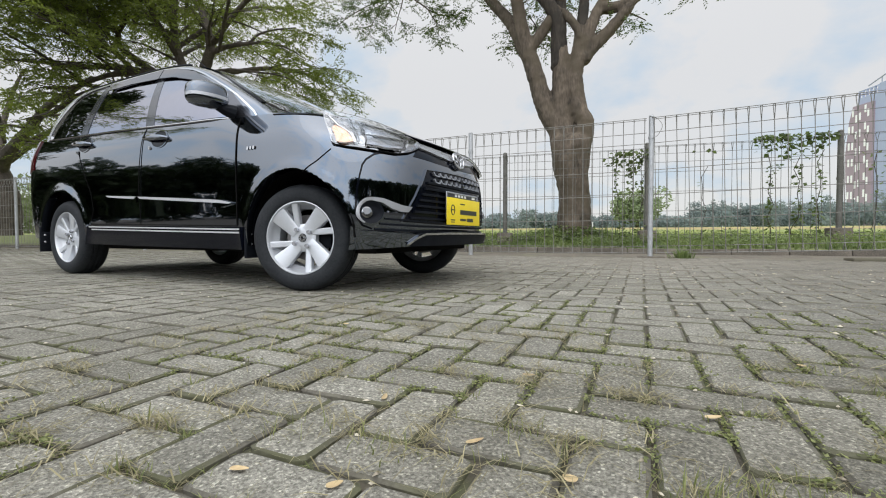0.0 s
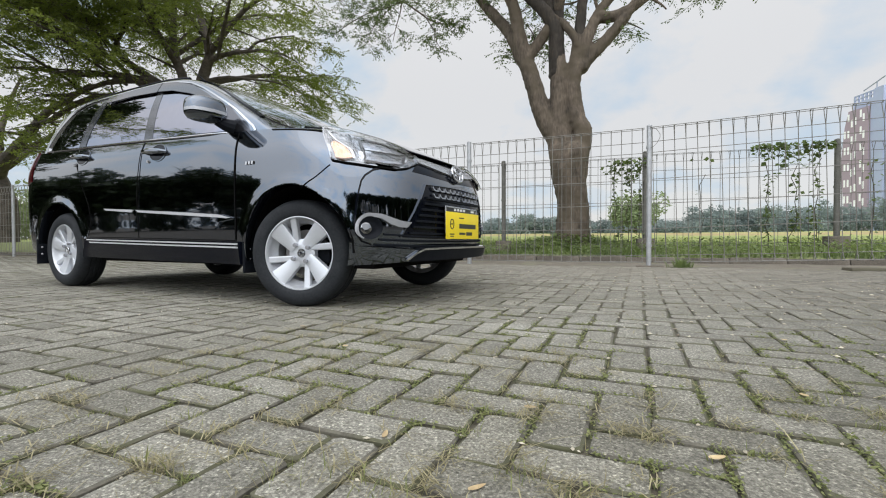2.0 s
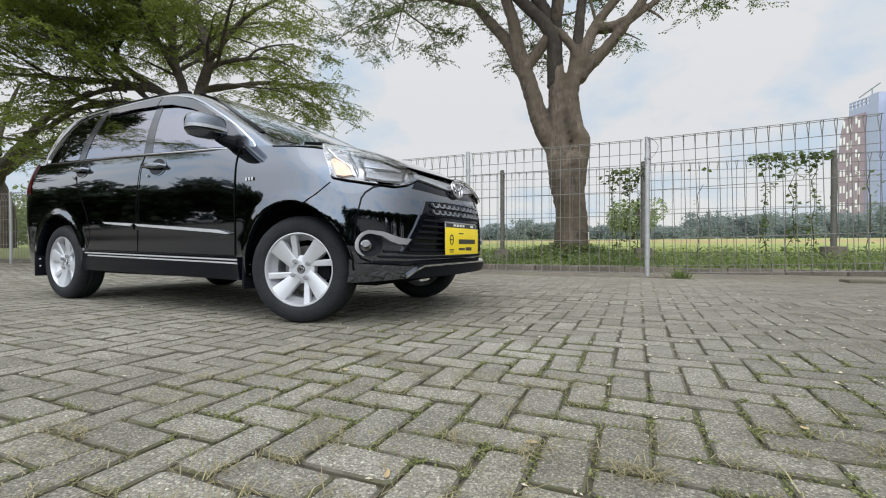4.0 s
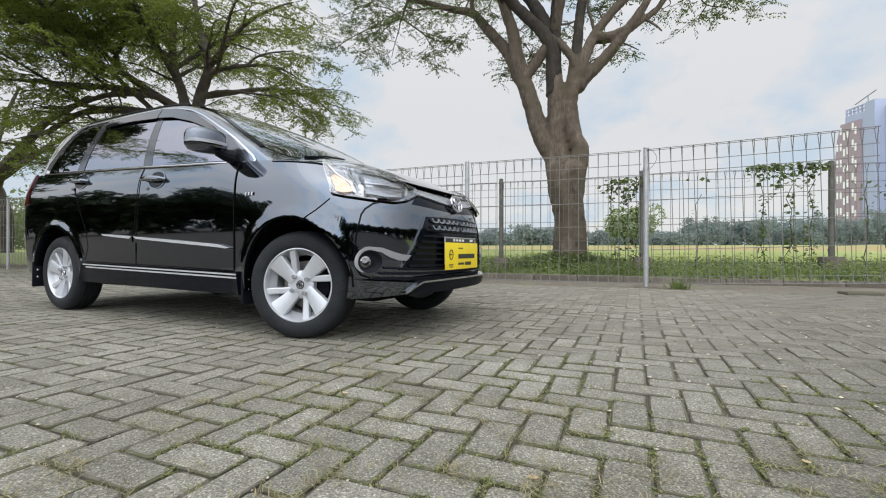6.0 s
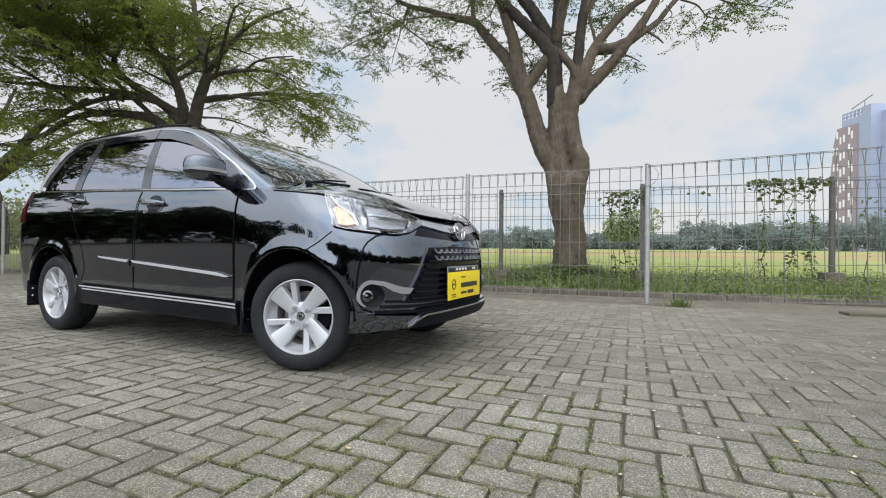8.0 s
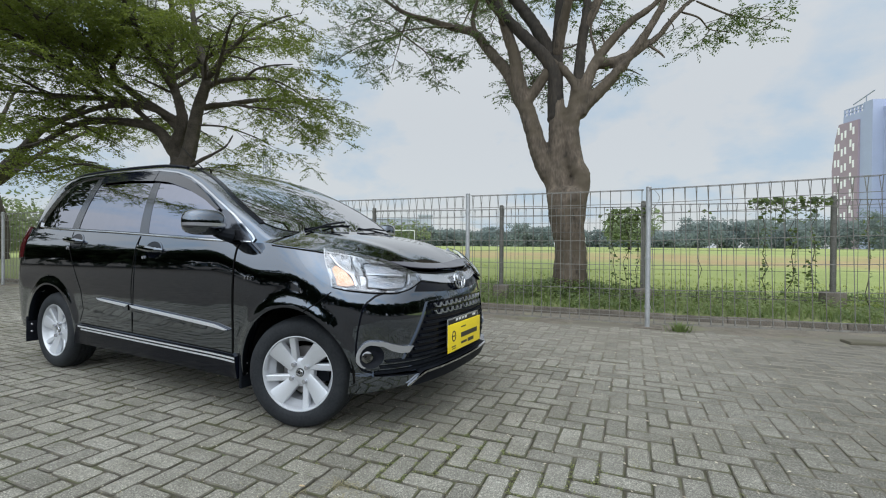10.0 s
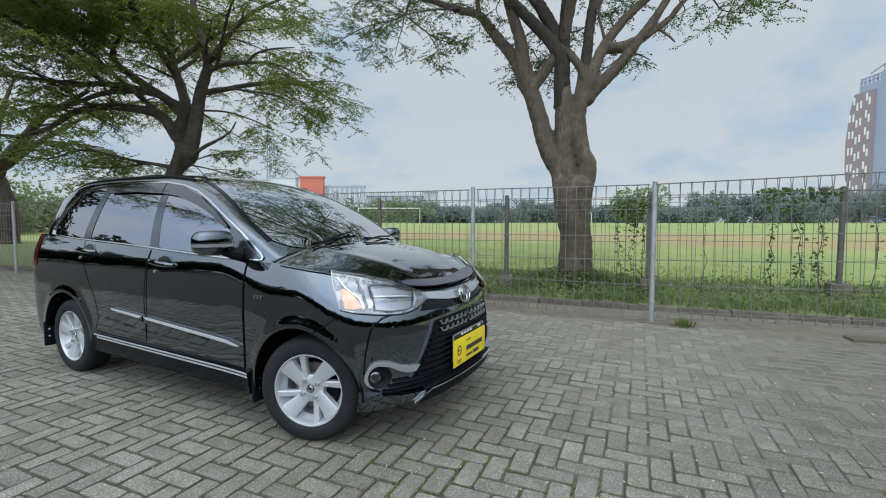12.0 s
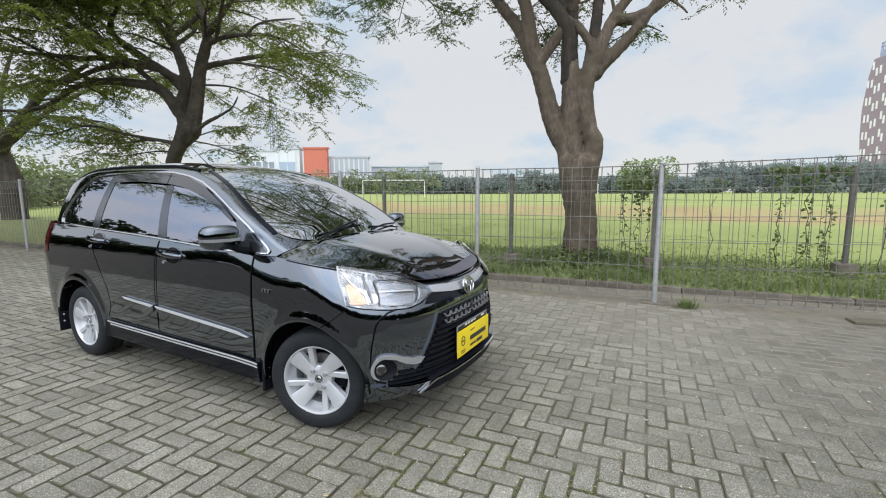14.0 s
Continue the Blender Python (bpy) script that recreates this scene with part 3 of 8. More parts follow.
LF, NF, LR, NR = 0.56, 2.6, 0.34, 3.0
W = curve((0.15, 0.3, 0.42, 0.52, 0.62, 0.72, 0.80, 0.88, 0.93, 0.97, 1.0, 1.04, 1.08, 1.12, 1.2), (0.775, 0.806, 0.815, 0.818, 0.823, 0.8265, 0.828, 0.8265, 0.8245, 0.8215, 0.8172, 0.808, 0.7955, 0.781, 0.749))
XF = curve((0.15, 0.25, 0.33, 0.45, 0.6, 0.70, 0.76, 0.82, 0.86, 0.92, 1.03), (3.20, 3.245, 3.27, 3.285, 3.285, 3.275, 3.262, 3.235, 3.20, 3.135, 3.02))
XR = curve((0.2, 0.35, 0.6, 0.9, 1.1, 1.2), (-0.70, -0.78, -0.80, -0.775, -0.75, -0.74))
ARCHES = ((0.01, 0.375), (2.655, 0.375))
ARCH_Z = 0.312


def arch_r(x, z, cx):
    return math.hypot(x - cx, z - ARCH_Z) if z > ARCH_Z else abs(x - cx)


def flare(x, z):
    f = 0.0
    for cx, R in ARCHES:
        r = arch_r(x, z, cx)
        f += (0.014 if cx < 1 else 0.013) * math.exp(-((r - R - 0.006) / 0.042) ** 2)
    return f


def wing(x, z):
    """Half width with the front wings' shoulder, lower and rounder than the doors'."""
    k = max(0.0, min(1.0, (x - 1.95) / 0.5))
    k = k * k * (3 - 2 * k)
    return W(z + 0.110 * k * min(1.0, max(0.0, (z - 0.5) / 0.3))) + 0.018 * k


def half(x, z):
    """Half width of the lower body at x, z."""
    w = wing(x, z)
    xf = XF(z) - LF
    xr = XR(z) + LR
    if x > xf:
        u = min(1.0, (x - xf) / LF)
        w *= (1 - u ** NF) ** (1 / NF)
    elif x < xr:
        u = min(1.0, (xr - x) / LR)
        w *= (1 - u ** NR) ** (1 / NR)
    return w


def side(x, z):
    return Vector((x, -(half(x, z) + flare(x, z)), z))


def front(th, z):
    """The nose: th degrees round from straight ahead."""
    c, s = math.cos(radians(th)), math.sin(radians(th))
    rho = (abs(c) ** NF + abs(s) ** NF) ** (-1 / NF)
    x = XF(z) - LF + LF * rho * c
    return Vector((x, -(wing(3.0, z) * rho * s + flare(x, z) * min(1, abs(s) * 1.5)), z))


def rear(th, z):
    c, s = math.cos(radians(th)), math.sin(radians(th))
    rho = (abs(c) ** NR + abs(s) ** NR) ** (-1 / NR)
    return Vector((XR(z) + LR - LR * rho * c, -(W(z) * rho * s), z))


belt = curve((-0.75, -0.25, 0.3, 1.25, 2.0, 2.37), (1.155, 1.146, 1.120, 1.079, 1.042, 1.034))
hood_edge = curve((0, 15, 27, 38, 50, 62, 75, 90), (0.868, 0.872, 0.885, 0.918, 0.962, 0.992, 1.012, 1.028))


def hg(x, z):
    """Half width of the cabin at x, z."""
    b = belt(min(x, 2.37))
    d = z - b
    w = half(min(x, 2.30), b) - 0.008 - 0.19 * d - 0.40 * max(0.0, d) ** 2
    if x < 0:
        w -= 0.20 * (x / 0.75) ** 2 * (0.3 + max(0, z - 1.1))
    if x > 1.9:
        w -= 0.10 * ((x - 1.9) / 0.5) ** 2
    return w


ZE = curve((-0.74, -0.62, -0.45, -0.25, 0.0, 0.5, 1.0, 1.3, 1.45, 1.6, 1.8, 2.0, 2.2, 2.37, 2.46), (1.16, 1.30, 1.49, 1.56, 1.60, 1.612, 1.605, 1.576, 1.541, 1.490, 1.400, 1.292, 1.172, 1.058, 1.040))
ZC = curve((-0.74, -0.62, -0.45, -0.25, 0.0, 0.5, 1.0, 1.3, 1.42, 1.6, 1.8, 2.0, 2.2, 2.37, 2.46), (1.25, 1.50, 1.61, 1.648, 1.672, 1.682, 1.662, 1.624, 1.595, 1.528, 1.442, 1.342, 1.235, 1.136, 1.085))


def cabin_side(x, z):
    return Vector((x, -hg(x, z), z))


def cabin_top(t, x):
    """t from -1 (car's right) to 1 across the roof or windscreen."""
    ze, zc = ZE(x), ZC(x)
    y = hg(x, ze) * t
    return Vector((x, y, ze + (zc - ze) * (1 - abs(t) ** 2.4)))


CARX = 1.3
CENTRE = Vector((1.3, 0, 0.85))


def resample(pl, n):
    a = np.array(pl, float)
    k = np.linspace(0, len(a) - 1, n)
    i = np.arange(len(a))
    return list(zip(np.interp(k, i, a[:, 0]), np.interp(k, i, a[:, 1])))


def add_patch(bm, surf, bottom, top, nu=12, nv=4, d=0.004, th=0.006, mirror=False):
    """A plate that follows surf between two edges given in its own coordinates; d: how proud, th: how thick."""
    B, T = resample(bottom, nu + 1), resample(top, nu + 1)
    outer, inner = [], []
    e = 0.004
    for j in range(nv + 1):
        v = j / nv
        for i in range(nu + 1):
            a = B[i][0] * (1 - v) + T[i][0] * v
            b = B[i][1] * (1 - v) + T[i][1] * v
            p = surf(a, b)
            ea = e if abs(a) < 5 else 0.5
            n = (surf(a + ea, b) - surf(a - ea, b)).cross(surf(a, b + e) - surf(a, b - e))
            n = n.normalized() if n.length > 1e-9 else (p - CENTRE).normalized()
            if n.dot(p - CENTRE) < 0:
                n = -n
            o, q = p + n * d, p + n * (d - th)
            if mirror:
                o.y, q.y = -o.y, -q.y
            outer.append(bm.verts.new(o))
            inner.append(bm.verts.new(q))
    made = []
    for j in range(nv):
        for i in range(nu):
            k = j * (nu + 1) + i
            made.append(bm.faces.new((outer[k], outer[k + 1], outer[k + nu + 2], outer[k + nu + 1])))
            made.append(bm.faces.new((inner[k], inner[k + nu + 1], inner[k + nu + 2], inner[k + 1])))
    ring = [i for i in range(nu + 1)] + [j * (nu + 1) + nu for j in range(1, nv + 1)] + [nv * (nu + 1) + i for i in range(nu - 1, -1, -1)] + [j * (nu + 1) for j in range(nv - 1, 0, -1)]
    for p, q in zip(ring, ring[1:] + ring[:1]):
        made.append(bm.faces.new((outer[p], inner[p], inner[q], outer[q])))
    bmesh.ops.recalc_face_normals(bm, faces=made)
    return bm


def add_strip(bm, surf, path, width, n=24, d=0.010, th=0.012, mirror=False, scale=1.0):
    """A narrow strip along a path on surf; scale: metres to one unit of the first coordinate."""
    P = resample(path, n + 1)
    lo, hi = [], []
    for i, (a, b) in enumerate(P):
        a0, b0 = P[max(i - 1, 0)]
        a1, b1 = P[min(i + 1, n)]
        t = Vector(((a1 - a0) * scale, b1 - b0)).normalized()
        lo.append((a + t.y * width / 2 / scale, b - t.x * width / 2))
        hi.append((a - t.y * width / 2 / scale, b + t.x * width / 2))
    return add_patch(bm, surf, lo, hi, n, 2, d, th, mirror)


car = thing("car", CARX, 0, 0, "glossy black people carrier with silver alloy wheels parked on grey pavers", "car")

# lower body shell
cols = [("r", t) for t in np.linspace(0, 90, 14)[:-1]] + [("s", f) for f in np.linspace(0, 1, 176)] + [("f", t) for t in np.linspace(90, 0, 34)[1:]]
NROW = 48


def col_point(col, v):
    kind, k = col
    if kind == "r":
        zs, zb = belt(-0.6), 0.30
        return rear(k, zb + (zs - zb) * v)
    if kind == "f":
        zs, zb = hood_edge(k), 0.262
        return front(k, zb + (zs - zb) * v)
    x = 0
    zs = 1.1
    for _ in range(3):
        xa, xb = XR(zs) + LR, XF(zs) - LF
        x = xa + (xb - xa) * k
        zs = belt(x) if x < 2.37 else belt(2.37) + (hood_edge(90) - belt(2.37)) * (x - 2.37) / max(0.01, xb - 2.37)
    zb = 0.262 if 0.3 < k * 3 < 2.7 else 0.262 + 0.0
    z = zb + (zs - zb) * v
    xa, xb = XR(z) + LR, XF(z) - LF
    x = xa + (xb - xa) * k
    return Vector((x, -(half(x, z) + flare(x, z)), z))


bm = bmesh.new()
grid, inside = [], {}
for ci, c in enumerate(cols):
    row = []
    for r in range(NROW + 1):
        p = col_point(c, r / NROW)
        vt = bm.verts.new(p)
        for cx, R in ARCHES:
            if arch_r(p.x, p.z, cx) < R and abs(p.y) > 0.3:
                inside[vt] = (cx, R)
        row.append(vt)
    grid.append(row)
snap = set()
for ci in range(len(cols) - 1):
    for r in range(NROW):
        q = (grid[ci][r], grid[ci + 1][r], grid[ci + 1][r + 1], grid[ci][r + 1])
        k = sum(1 for v in q if v in inside)
        if k == 4:
            continue
        if k:
            snap.update(v for v in q if v in inside)
        bm.faces.new(q)
for v in snap:
    cx, R = inside[v]
    if v.co.z > ARCH_Z:
        d = Vector((v.co.x - cx, 0, v.co.z - ARCH_Z)).normalized() * R
        x, z = cx + d.x, ARCH_Z + d.z
    else:
        x, z = cx + math.copysign(R, v.co.x - cx), v.co.z
    v.co = side(x, z)
bmesh.ops.delete(bm, geom=[v for v in bm.verts if not v.link_faces], context="VERTS")
# returned edges round the arches and along the sills
rim_e = [e for e in bm.edges if e.is_boundary and all(v.co.z < 0.75 and abs(v.co.y) > 0.05 for v in e.verts)]
got = bmesh.ops.extrude_edge_only(bm, edges=rim_e)
for g in got["geom"]:
    if isinstance(g, bmesh.types.BMVert):
        g.co.y += 0.06
geo = bmesh.ops.duplicate(bm, geom=bm.verts[:] + bm.edges[:] + bm.faces[:])["geom"]
for g in geo:
    if isinstance(g, bmesh.types.BMVert):
        g.co.y = -g.co.y
bmesh.ops.reverse_faces(bm, faces=[g for g in geo if isinstance(g, bmesh.types.BMFace)])
bmesh.ops.remove_doubles(bm, verts=bm.verts[:], dist=0.0006)
bmesh.ops.recalc_face_normals(bm, faces=bm.faces[:])
part("body", bm, M_PAINT, car, "glossy black painted body shell", 40)

# bonnet
bm = bmesh.new()
edge_pts = []
for x in np.linspace(2.375, front(88, hood_edge(88)).x - 0.012, 7):
    edge_pts.append(side(x, belt(min(x, 2.37)) if x < 2.37 else 1.036 - 0.08 * (x - 2.37)))
for t in np.linspace(88, 0, 40):
    edge_pts.append(front(t, hood_edge(t)))
crown = curve((2.2, 2.4, 2.55, 2.7, 2.9, 3.05, 3.15, 3.20), (0.092, 0.088, 0.080, 0.070, 0.055, 0.038, 0.017, 0.0))
NC = 36
rows_h = []
for p in edge_pts:
    row = []
    for k in range(NC + 1):
        t = -1 + 2 * k / NC
        y = -p.y * t
        # two soft ridges run along the bonnet
        ridge = 0.010 * math.exp(-((abs(t) - 0.55) / 0.10) ** 2) * min(1, max(0, (3.15 - p.x) / 0.3))
        row.append(bm.verts.new((p.x, y, p.z + 0.002 + max(0, crown(p.x)) * (1 - abs(t) ** 2.3) + ridge)))
    rows_h.append(row)
for a, b in zip(rows_h, rows_h[1:]):
    for k in range(NC):
        bm.faces.new((a[k], a[k + 1], b[k + 1], b[k]))
bmesh.ops.remove_doubles(bm, verts=bm.verts[:], dist=0.0005)
bmesh.ops.recalc_face_normals(bm, faces=bm.faces[:])
part("bonnet", bm, M_PAINT, car, "black bonnet with two soft ridges", 50)

# cabin shell with roof
bm = bmesh.new()
rows_c = []
NS, NT = 14, 26
stations = list(np.linspace(-0.74, -0.3, 14)) + list(np.linspace(-0.26, 1.25, 26)) + list(np.linspace(1.3, 2.46, 34))
for x in stations:
    ze = ZE(x)
    zb = belt(min(x, 2.37)) - 0.03
    row = []
    ys = []
    for k in range(NS):
        z = zb + (ze - 0.02 - zb) * k / (NS - 1)
        ys.append((hg(x, z), z))
    ye, zl = hg(x, ze - 0.02), ze - 0.02
    pt = cabin_top(-0.94, x)
    corner = (hg(x, ze), ze)
    for k in range(1, 5):
        u = k / 5
        ys.append(((1 - u) ** 2 * ye + 2 * u * (1 - u) * corner[0] + u * u * -pt.y, (1 - u) ** 2 * zl + 2 * u * (1 - u) * corner[1] + u * u * pt.z))
    right = [Vector((x, -y, z)) for y, z in ys]
    mid = [cabin_top(-0.94 + 1.88 * k / NT, x) for k in range(NT + 1)]
    left = [Vector((x, y, z)) for y, z in reversed(ys)]
    rows_c.append([bm.verts.new(p) for p in right + mid + left])
for a, b in zip(rows_c, rows_c[1:]):
    for k in range(len(a) - 1):
        bm.faces.new((a[k], a[k + 1], b[k + 1], b[k]))
bm.faces.new(rows_c[0])
bm.faces.new(list(reversed(rows_c[-1])))
bmesh.ops.recalc_face_normals(bm, faces=bm.faces[:])
roof = part("roof", bm, M_PAINT, car, "black roof and pillars", 45)

# underside and wheel wells
bm = bmesh.new()
box(bm, (-0.62, -0.60, 0.215), (3.05, 0.60, 0.34), 0.02)
box(bm, (0.5, -0.76, 0.235), (2.2, 0.76, 0.34), 0.02)
box(bm, (-0.3, -0.55, 0.30), (2.9, 0.55, 0.98), 0.05)
part("underbody", bm, M_WELL, car)
for cx in (0.01, 2.655):
    for sy in (-1, 1):
        bm = bmesh.new()
        n = 28
        prev = None
        for k in range(n + 1):
            a = math.pi * k / n
            x, z = cx + 0.385 * math.cos(a), ARCH_Z + 0.385 * math.sin(a)
            p, q = bm.verts.new((x, sy * 0.50, z)), bm.verts.new((x, sy * 0.785, z))
            if prev:
                bm.faces.new((prev[0], prev[1], q, p))
            prev = (p, q)
        rim_v = [v for v in bm.verts if abs(abs(v.co.y) - 0.50) < 1e-4]
        bm.faces.new(rim_v)
        part("wheel_well", bm, M_WELL, car)

# windscreen, windows, trims
bm = bmesh.new()
add_patch(bm, cabin_top, [(t, 2.455 - 0.15 * t * t - 0.20 * t ** 8) for t in np.linspace(-0.91, 0.91, 25)], [(t, 1.375 - 0.05 * t * t) for t in np.linspace(-0.80, 0.80, 25)], 30, 22, 0.005, 0.006)
part("windscreen", bm, M_SCREEN, car, "windscreen reflecting foliage")
bm = bmesh.new()
add_strip(bm, cabin_top, [(-0.925, 2.24), (-0.90, 2.0), (-0.86, 1.7), (-0.825, 1.40)], 0.032, 20, 0.007, 0.008, scale=0.7)
part("windscreen_seal", bm, M_GLOSSBLACK, car)
bm = bmesh.new()
add_strip(bm, cabin_top, [(0.925, 2.24), (0.90, 2.0), (0.86, 1.7), (0.825, 1.40)], 0.032, 20, 0.007, 0.008, scale=0.7)
part("windscreen_seal", bm, M_GLOSSBLACK, car)
WINDOWS = {
    "quarter_window": ([(-0.29, 1.168), (-0.04, 1.155), (0.235, 1.142)], [(-0.035, 1.503), (0.12, 1.535), (0.320, 1.543)]),
    "rear_door_window": ([(0.345, 1.138), (0.8, 1.118), (1.185, 1.100)], [(0.412, 1.53), (0.8, 1.535), (1.115, 1.528)]),
    "front_door_window": ([(1.284, 1.095), (1.7, 1.075), (2.06, 1.060)], [(1.185, 1.525), (1.45, 1.485), (1.7, 1.395), (1.98, 1.245)]),
}
for sgn in (False, True):
    for nm, (lo, hi) in WINDOWS.items():
        bm = bmesh.new()
        add_patch(bm, cabin_side, lo, hi, 22, 12, 0.004, 0.006, sgn)
        part(nm, bm, M_GLASS, car, "dark tinted side glass")
    bm = bmesh.new()
    add_patch(bm, cabin_side, [(1.180, 1.090), (1.286, 1.086)], [(1.110, 1.54), (1.188, 1.535)], 6, 10, 0.006, 0.008, sgn)
    part("door_pillar", bm, M_GREYPIL, car, "satin grey pillar between the doors")
    bm = bmesh.new()
    add_patch(bm, cabin_side, [(0.238, 1.133), (0.345, 1.128)], [(0.322, 1.55), (0.408, 1.547)], 6, 10, 0.007, 0.009, sgn)
    part("rear_pillar", bm, M_GREYPIL, car, "satin grey rear pillar")
    bm = bmesh.new()
    add_patch(bm, cabin_side, [(2.06, 1.054), (2.24, 1.046)], [(1.98, 1.245), (2.04, 1.232)], 8, 8, 0.006, 0.008, sgn)
    part("mirror_sail", bm, M_GREYPIL, car)
    bm = bmesh.new()
    pts = []
    for a, b in resample([(-0.33, 1.155), (0.231, 1.128), (0.863, 1.103), (1.23, 1.085), (1.632, 1.063), (2.061, 1.043), (2.25, 1.036)], 41):
        p = cabin_side(a, b + 0.003)
        pts.append(Vector((p.x, (p.y - 0.011) * (-1 if sgn else 1), p.z)))
    tube(bm, pts, 0.0075, 8)
    part("belt_trim", bm, M_CHROME, car, "chrome strip along the window line")
    bm = bmesh.new()
    add_strip(bm, cabin_side, [(-0.33, 1.158), (-0.345, 1.20), (-0.30, 1.275), (-0.222, 1.362), (-0.13, 1.45), (-0.032, 1.521), (0.10, 1.553), (0.267, 1.565), (0.715, 1.572), (1.117, 1.563), (1.35, 1.530), (1.533, 1.483), (1.699, 1.415), (1.85, 1.340), (2.0, 1.262), (2.1, 1.200), (2.19, 1.128), (2.243, 1.082), (2.262, 1.054), (2.25, 1.038)], 0.010, 90, 0.012, 0.016, sgn)
    part("window_trim", bm, M_CHROME, car, "chrome strip over the windows")
    for lo, hi in (([(0.436, 1.491), (0.787, 1.492), (1.14, 1.470)], [(0.42, 1.552), (0.8, 1.556), (1.14, 1.550)]),
                   ([(1.15, 1.472), (1.35, 1.447), (1.586, 1.385), (1.807, 1.305), (1.965, 1.226)], [(1.15, 1.548), (1.35, 1.520), (1.586, 1.447), (1.807, 1.340), (1.975, 1.240)])):
        bm = bmesh.new()
        add_patch(bm, cabin_side, lo, hi, 18, 4, 0.022, 0.006, sgn)
        part("window_visor", bm, M_VISOR, car, "smoked rain visor over the door window")

# roof rail, antenna
for s in (-1, 1):
    bm = bmesh.new()
    tube(bm, [cabin_top(s * 0.93, x) + Vector((0, 0, 0.004)) for x in np.linspace(-0.4, 1.36, 26)], 0.012, 6)
    part("roof_moulding", bm, M_PLASTIC, car)
bm = bmesh.new()
b0 = cabin_top(-0.78, 1.42)
tube(bm, [b0, b0 + Vector((-0.10, -0.01, 0.08)), b0 + Vector((-0.24, -0.02, 0.19))], [0.005, 0.003, 0.002], 6)
part("antenna", bm, M_PLASTIC, car, "thin rod aerial")

# doors, seams, handles, mouldings and sills
for sgn in (False, True):
    ms = -1 if not sgn else 1
    fd = bmesh.new()
    add_patch(fd, side, [(1.152, 0.405), (1.7, 0.395), (2.175, 0.385)], [(1.225, 1.072), (1.75, 1.046), (2.20, 1.026)], 40, 26, 0.0035, 0.006, sgn)
    front_door = part("front_door", fd, M_PAINT, car, "black front door")
    rd = bmesh.new()
    add_patch(rd, side, [(0.47, 0.425), (0.62, 0.415), (1.140, 0.405)], [(0.30, 1.113), (0.75, 1.095), (1.213, 1.074)], 36, 26, 0.0035, 0.006, sgn)
    rear_door = part("rear_door", rd, M_PAINT, car, "black rear door")
    for nm, x0, z0, par in (("door_handle", 1.385, 0.982, front_door), ("door_handle", 0.375, 1.038, rear_door)):
        def cup(a, v, x0=x0, z0=z0):
            p = side(x0 + 0.018 + 0.088 * v * math.cos(radians(a)), z0 + 0.055 * v * math.sin(radians(a)))
            return p
        bm = bmesh.new()
        add_patch(bm, cup, [(a, 0.05) for a in range(0, 361, 15)], [(a, 1.0) for a in range(0, 361, 15)], 30, 4, 0.0055, 0.004, sgn)
        part("handle_cup", bm, M_GLOSSBLACK, par)
        bm = bmesh.new()
        add_patch(bm, cup, [(a, 1.0) for a in range(0, 361, 15)], [(a, 1.10) for a in range(0, 361, 15)], 36, 2, 0.008, 0.008, sgn)
        part("cup_rim", bm, M_PAINT, par)
        bm = bmesh.new()
        pts, rr = [], []
        for u, out, r in ((-0.135, 0.004, 0.012), (-0.118, 0.026, 0.017), (-0.05, 0.036, 0.020), (0.02, 0.039, 0.020), (0.085, 0.032, 0.018), (0.112, 0.004, 0.012)):
            c0 = side(x0 + u, z0 + 0.008 - 0.08 * u)
            pts.append(Vector((c0.x, ms * (abs(c0.y) + out), c0.z)))
            rr.append(r)
        tube(bm, pts, rr, 10)
        part(nm, bm, M_PAINT, par, "black pull handle")
        c0 = side(x0 - 0.088, z0 - 0.052)
        bm = bmesh.new()
        bmesh.ops.create_cone(bm, cap_ends=True, segments=14, radius1=0.013, radius2=0.011, depth=0.014, matrix=Matrix.Translation((c0.x, ms * (abs(c0.y) + 0.006), c0.z)) @ Euler((radians(90), 0, 0)).to_matrix().to_4x4())
        part("lock", bm, M_SATIN, par)
    for lo, hi, par in (([(0.74, 0.590), (1.135, 0.560)], [(0.74, 0.622), (1.135, 0.600)], rear_door), ([(1.158, 0.558), (1.60, 0.526), (2.04, 0.496), (2.16, 0.512)], [(1.158, 0.598), (1.60, 0.571), (2.04, 0.541), (2.16, 0.518)], front_door)):
        bm = bmesh.new()
        add_patch(bm, side, lo, hi, 30, 4, 0.020, 0.018, sgn)
        part("side_moulding", bm, M_PAINT, par, "black rubbing strip")
        bm = bmesh.new()
        add_patch(bm, side, [(a + 0.03 * (k == 0) - 0.03 * (k == len(lo) - 1), (b + 0.62 * (hi[k][1] - b))) for k, (a, b) in enumerate(lo)], [(a, b + 0.002) for a, b in hi], 30, 2, 0.0235, 0.006, sgn)
        part("moulding_trim", bm, M_BRIGHT, par, "chrome insert of the rubbing strip")
    bm = bmesh.new()
    add_patch(bm, side, [(0.40, 0.262), (1.3, 0.250), (2.24, 0.240)], [(0.44, 0.402), (1.3, 0.388), (2.24, 0.372)], 50, 8, 0.022, 0.03, sgn)
    sill = part("side_skirt", bm, M_GLOSSBLACK, car, "black side skirt with two silver lines")
    for dz in (0.0, -0.020):
        bm = bmesh.new()
        add_strip(bm, side, [(0.47 + dz * -2, 0.394 + dz), (1.3, 0.378 + dz), (2.235, 0.360 + dz)], 0.009, 40, 0.026, 0.006, sgn)
        part("skirt_line", bm, M_BRIGHT, sill, "silver line")
    # shut lines
    bm = bmesh.new()
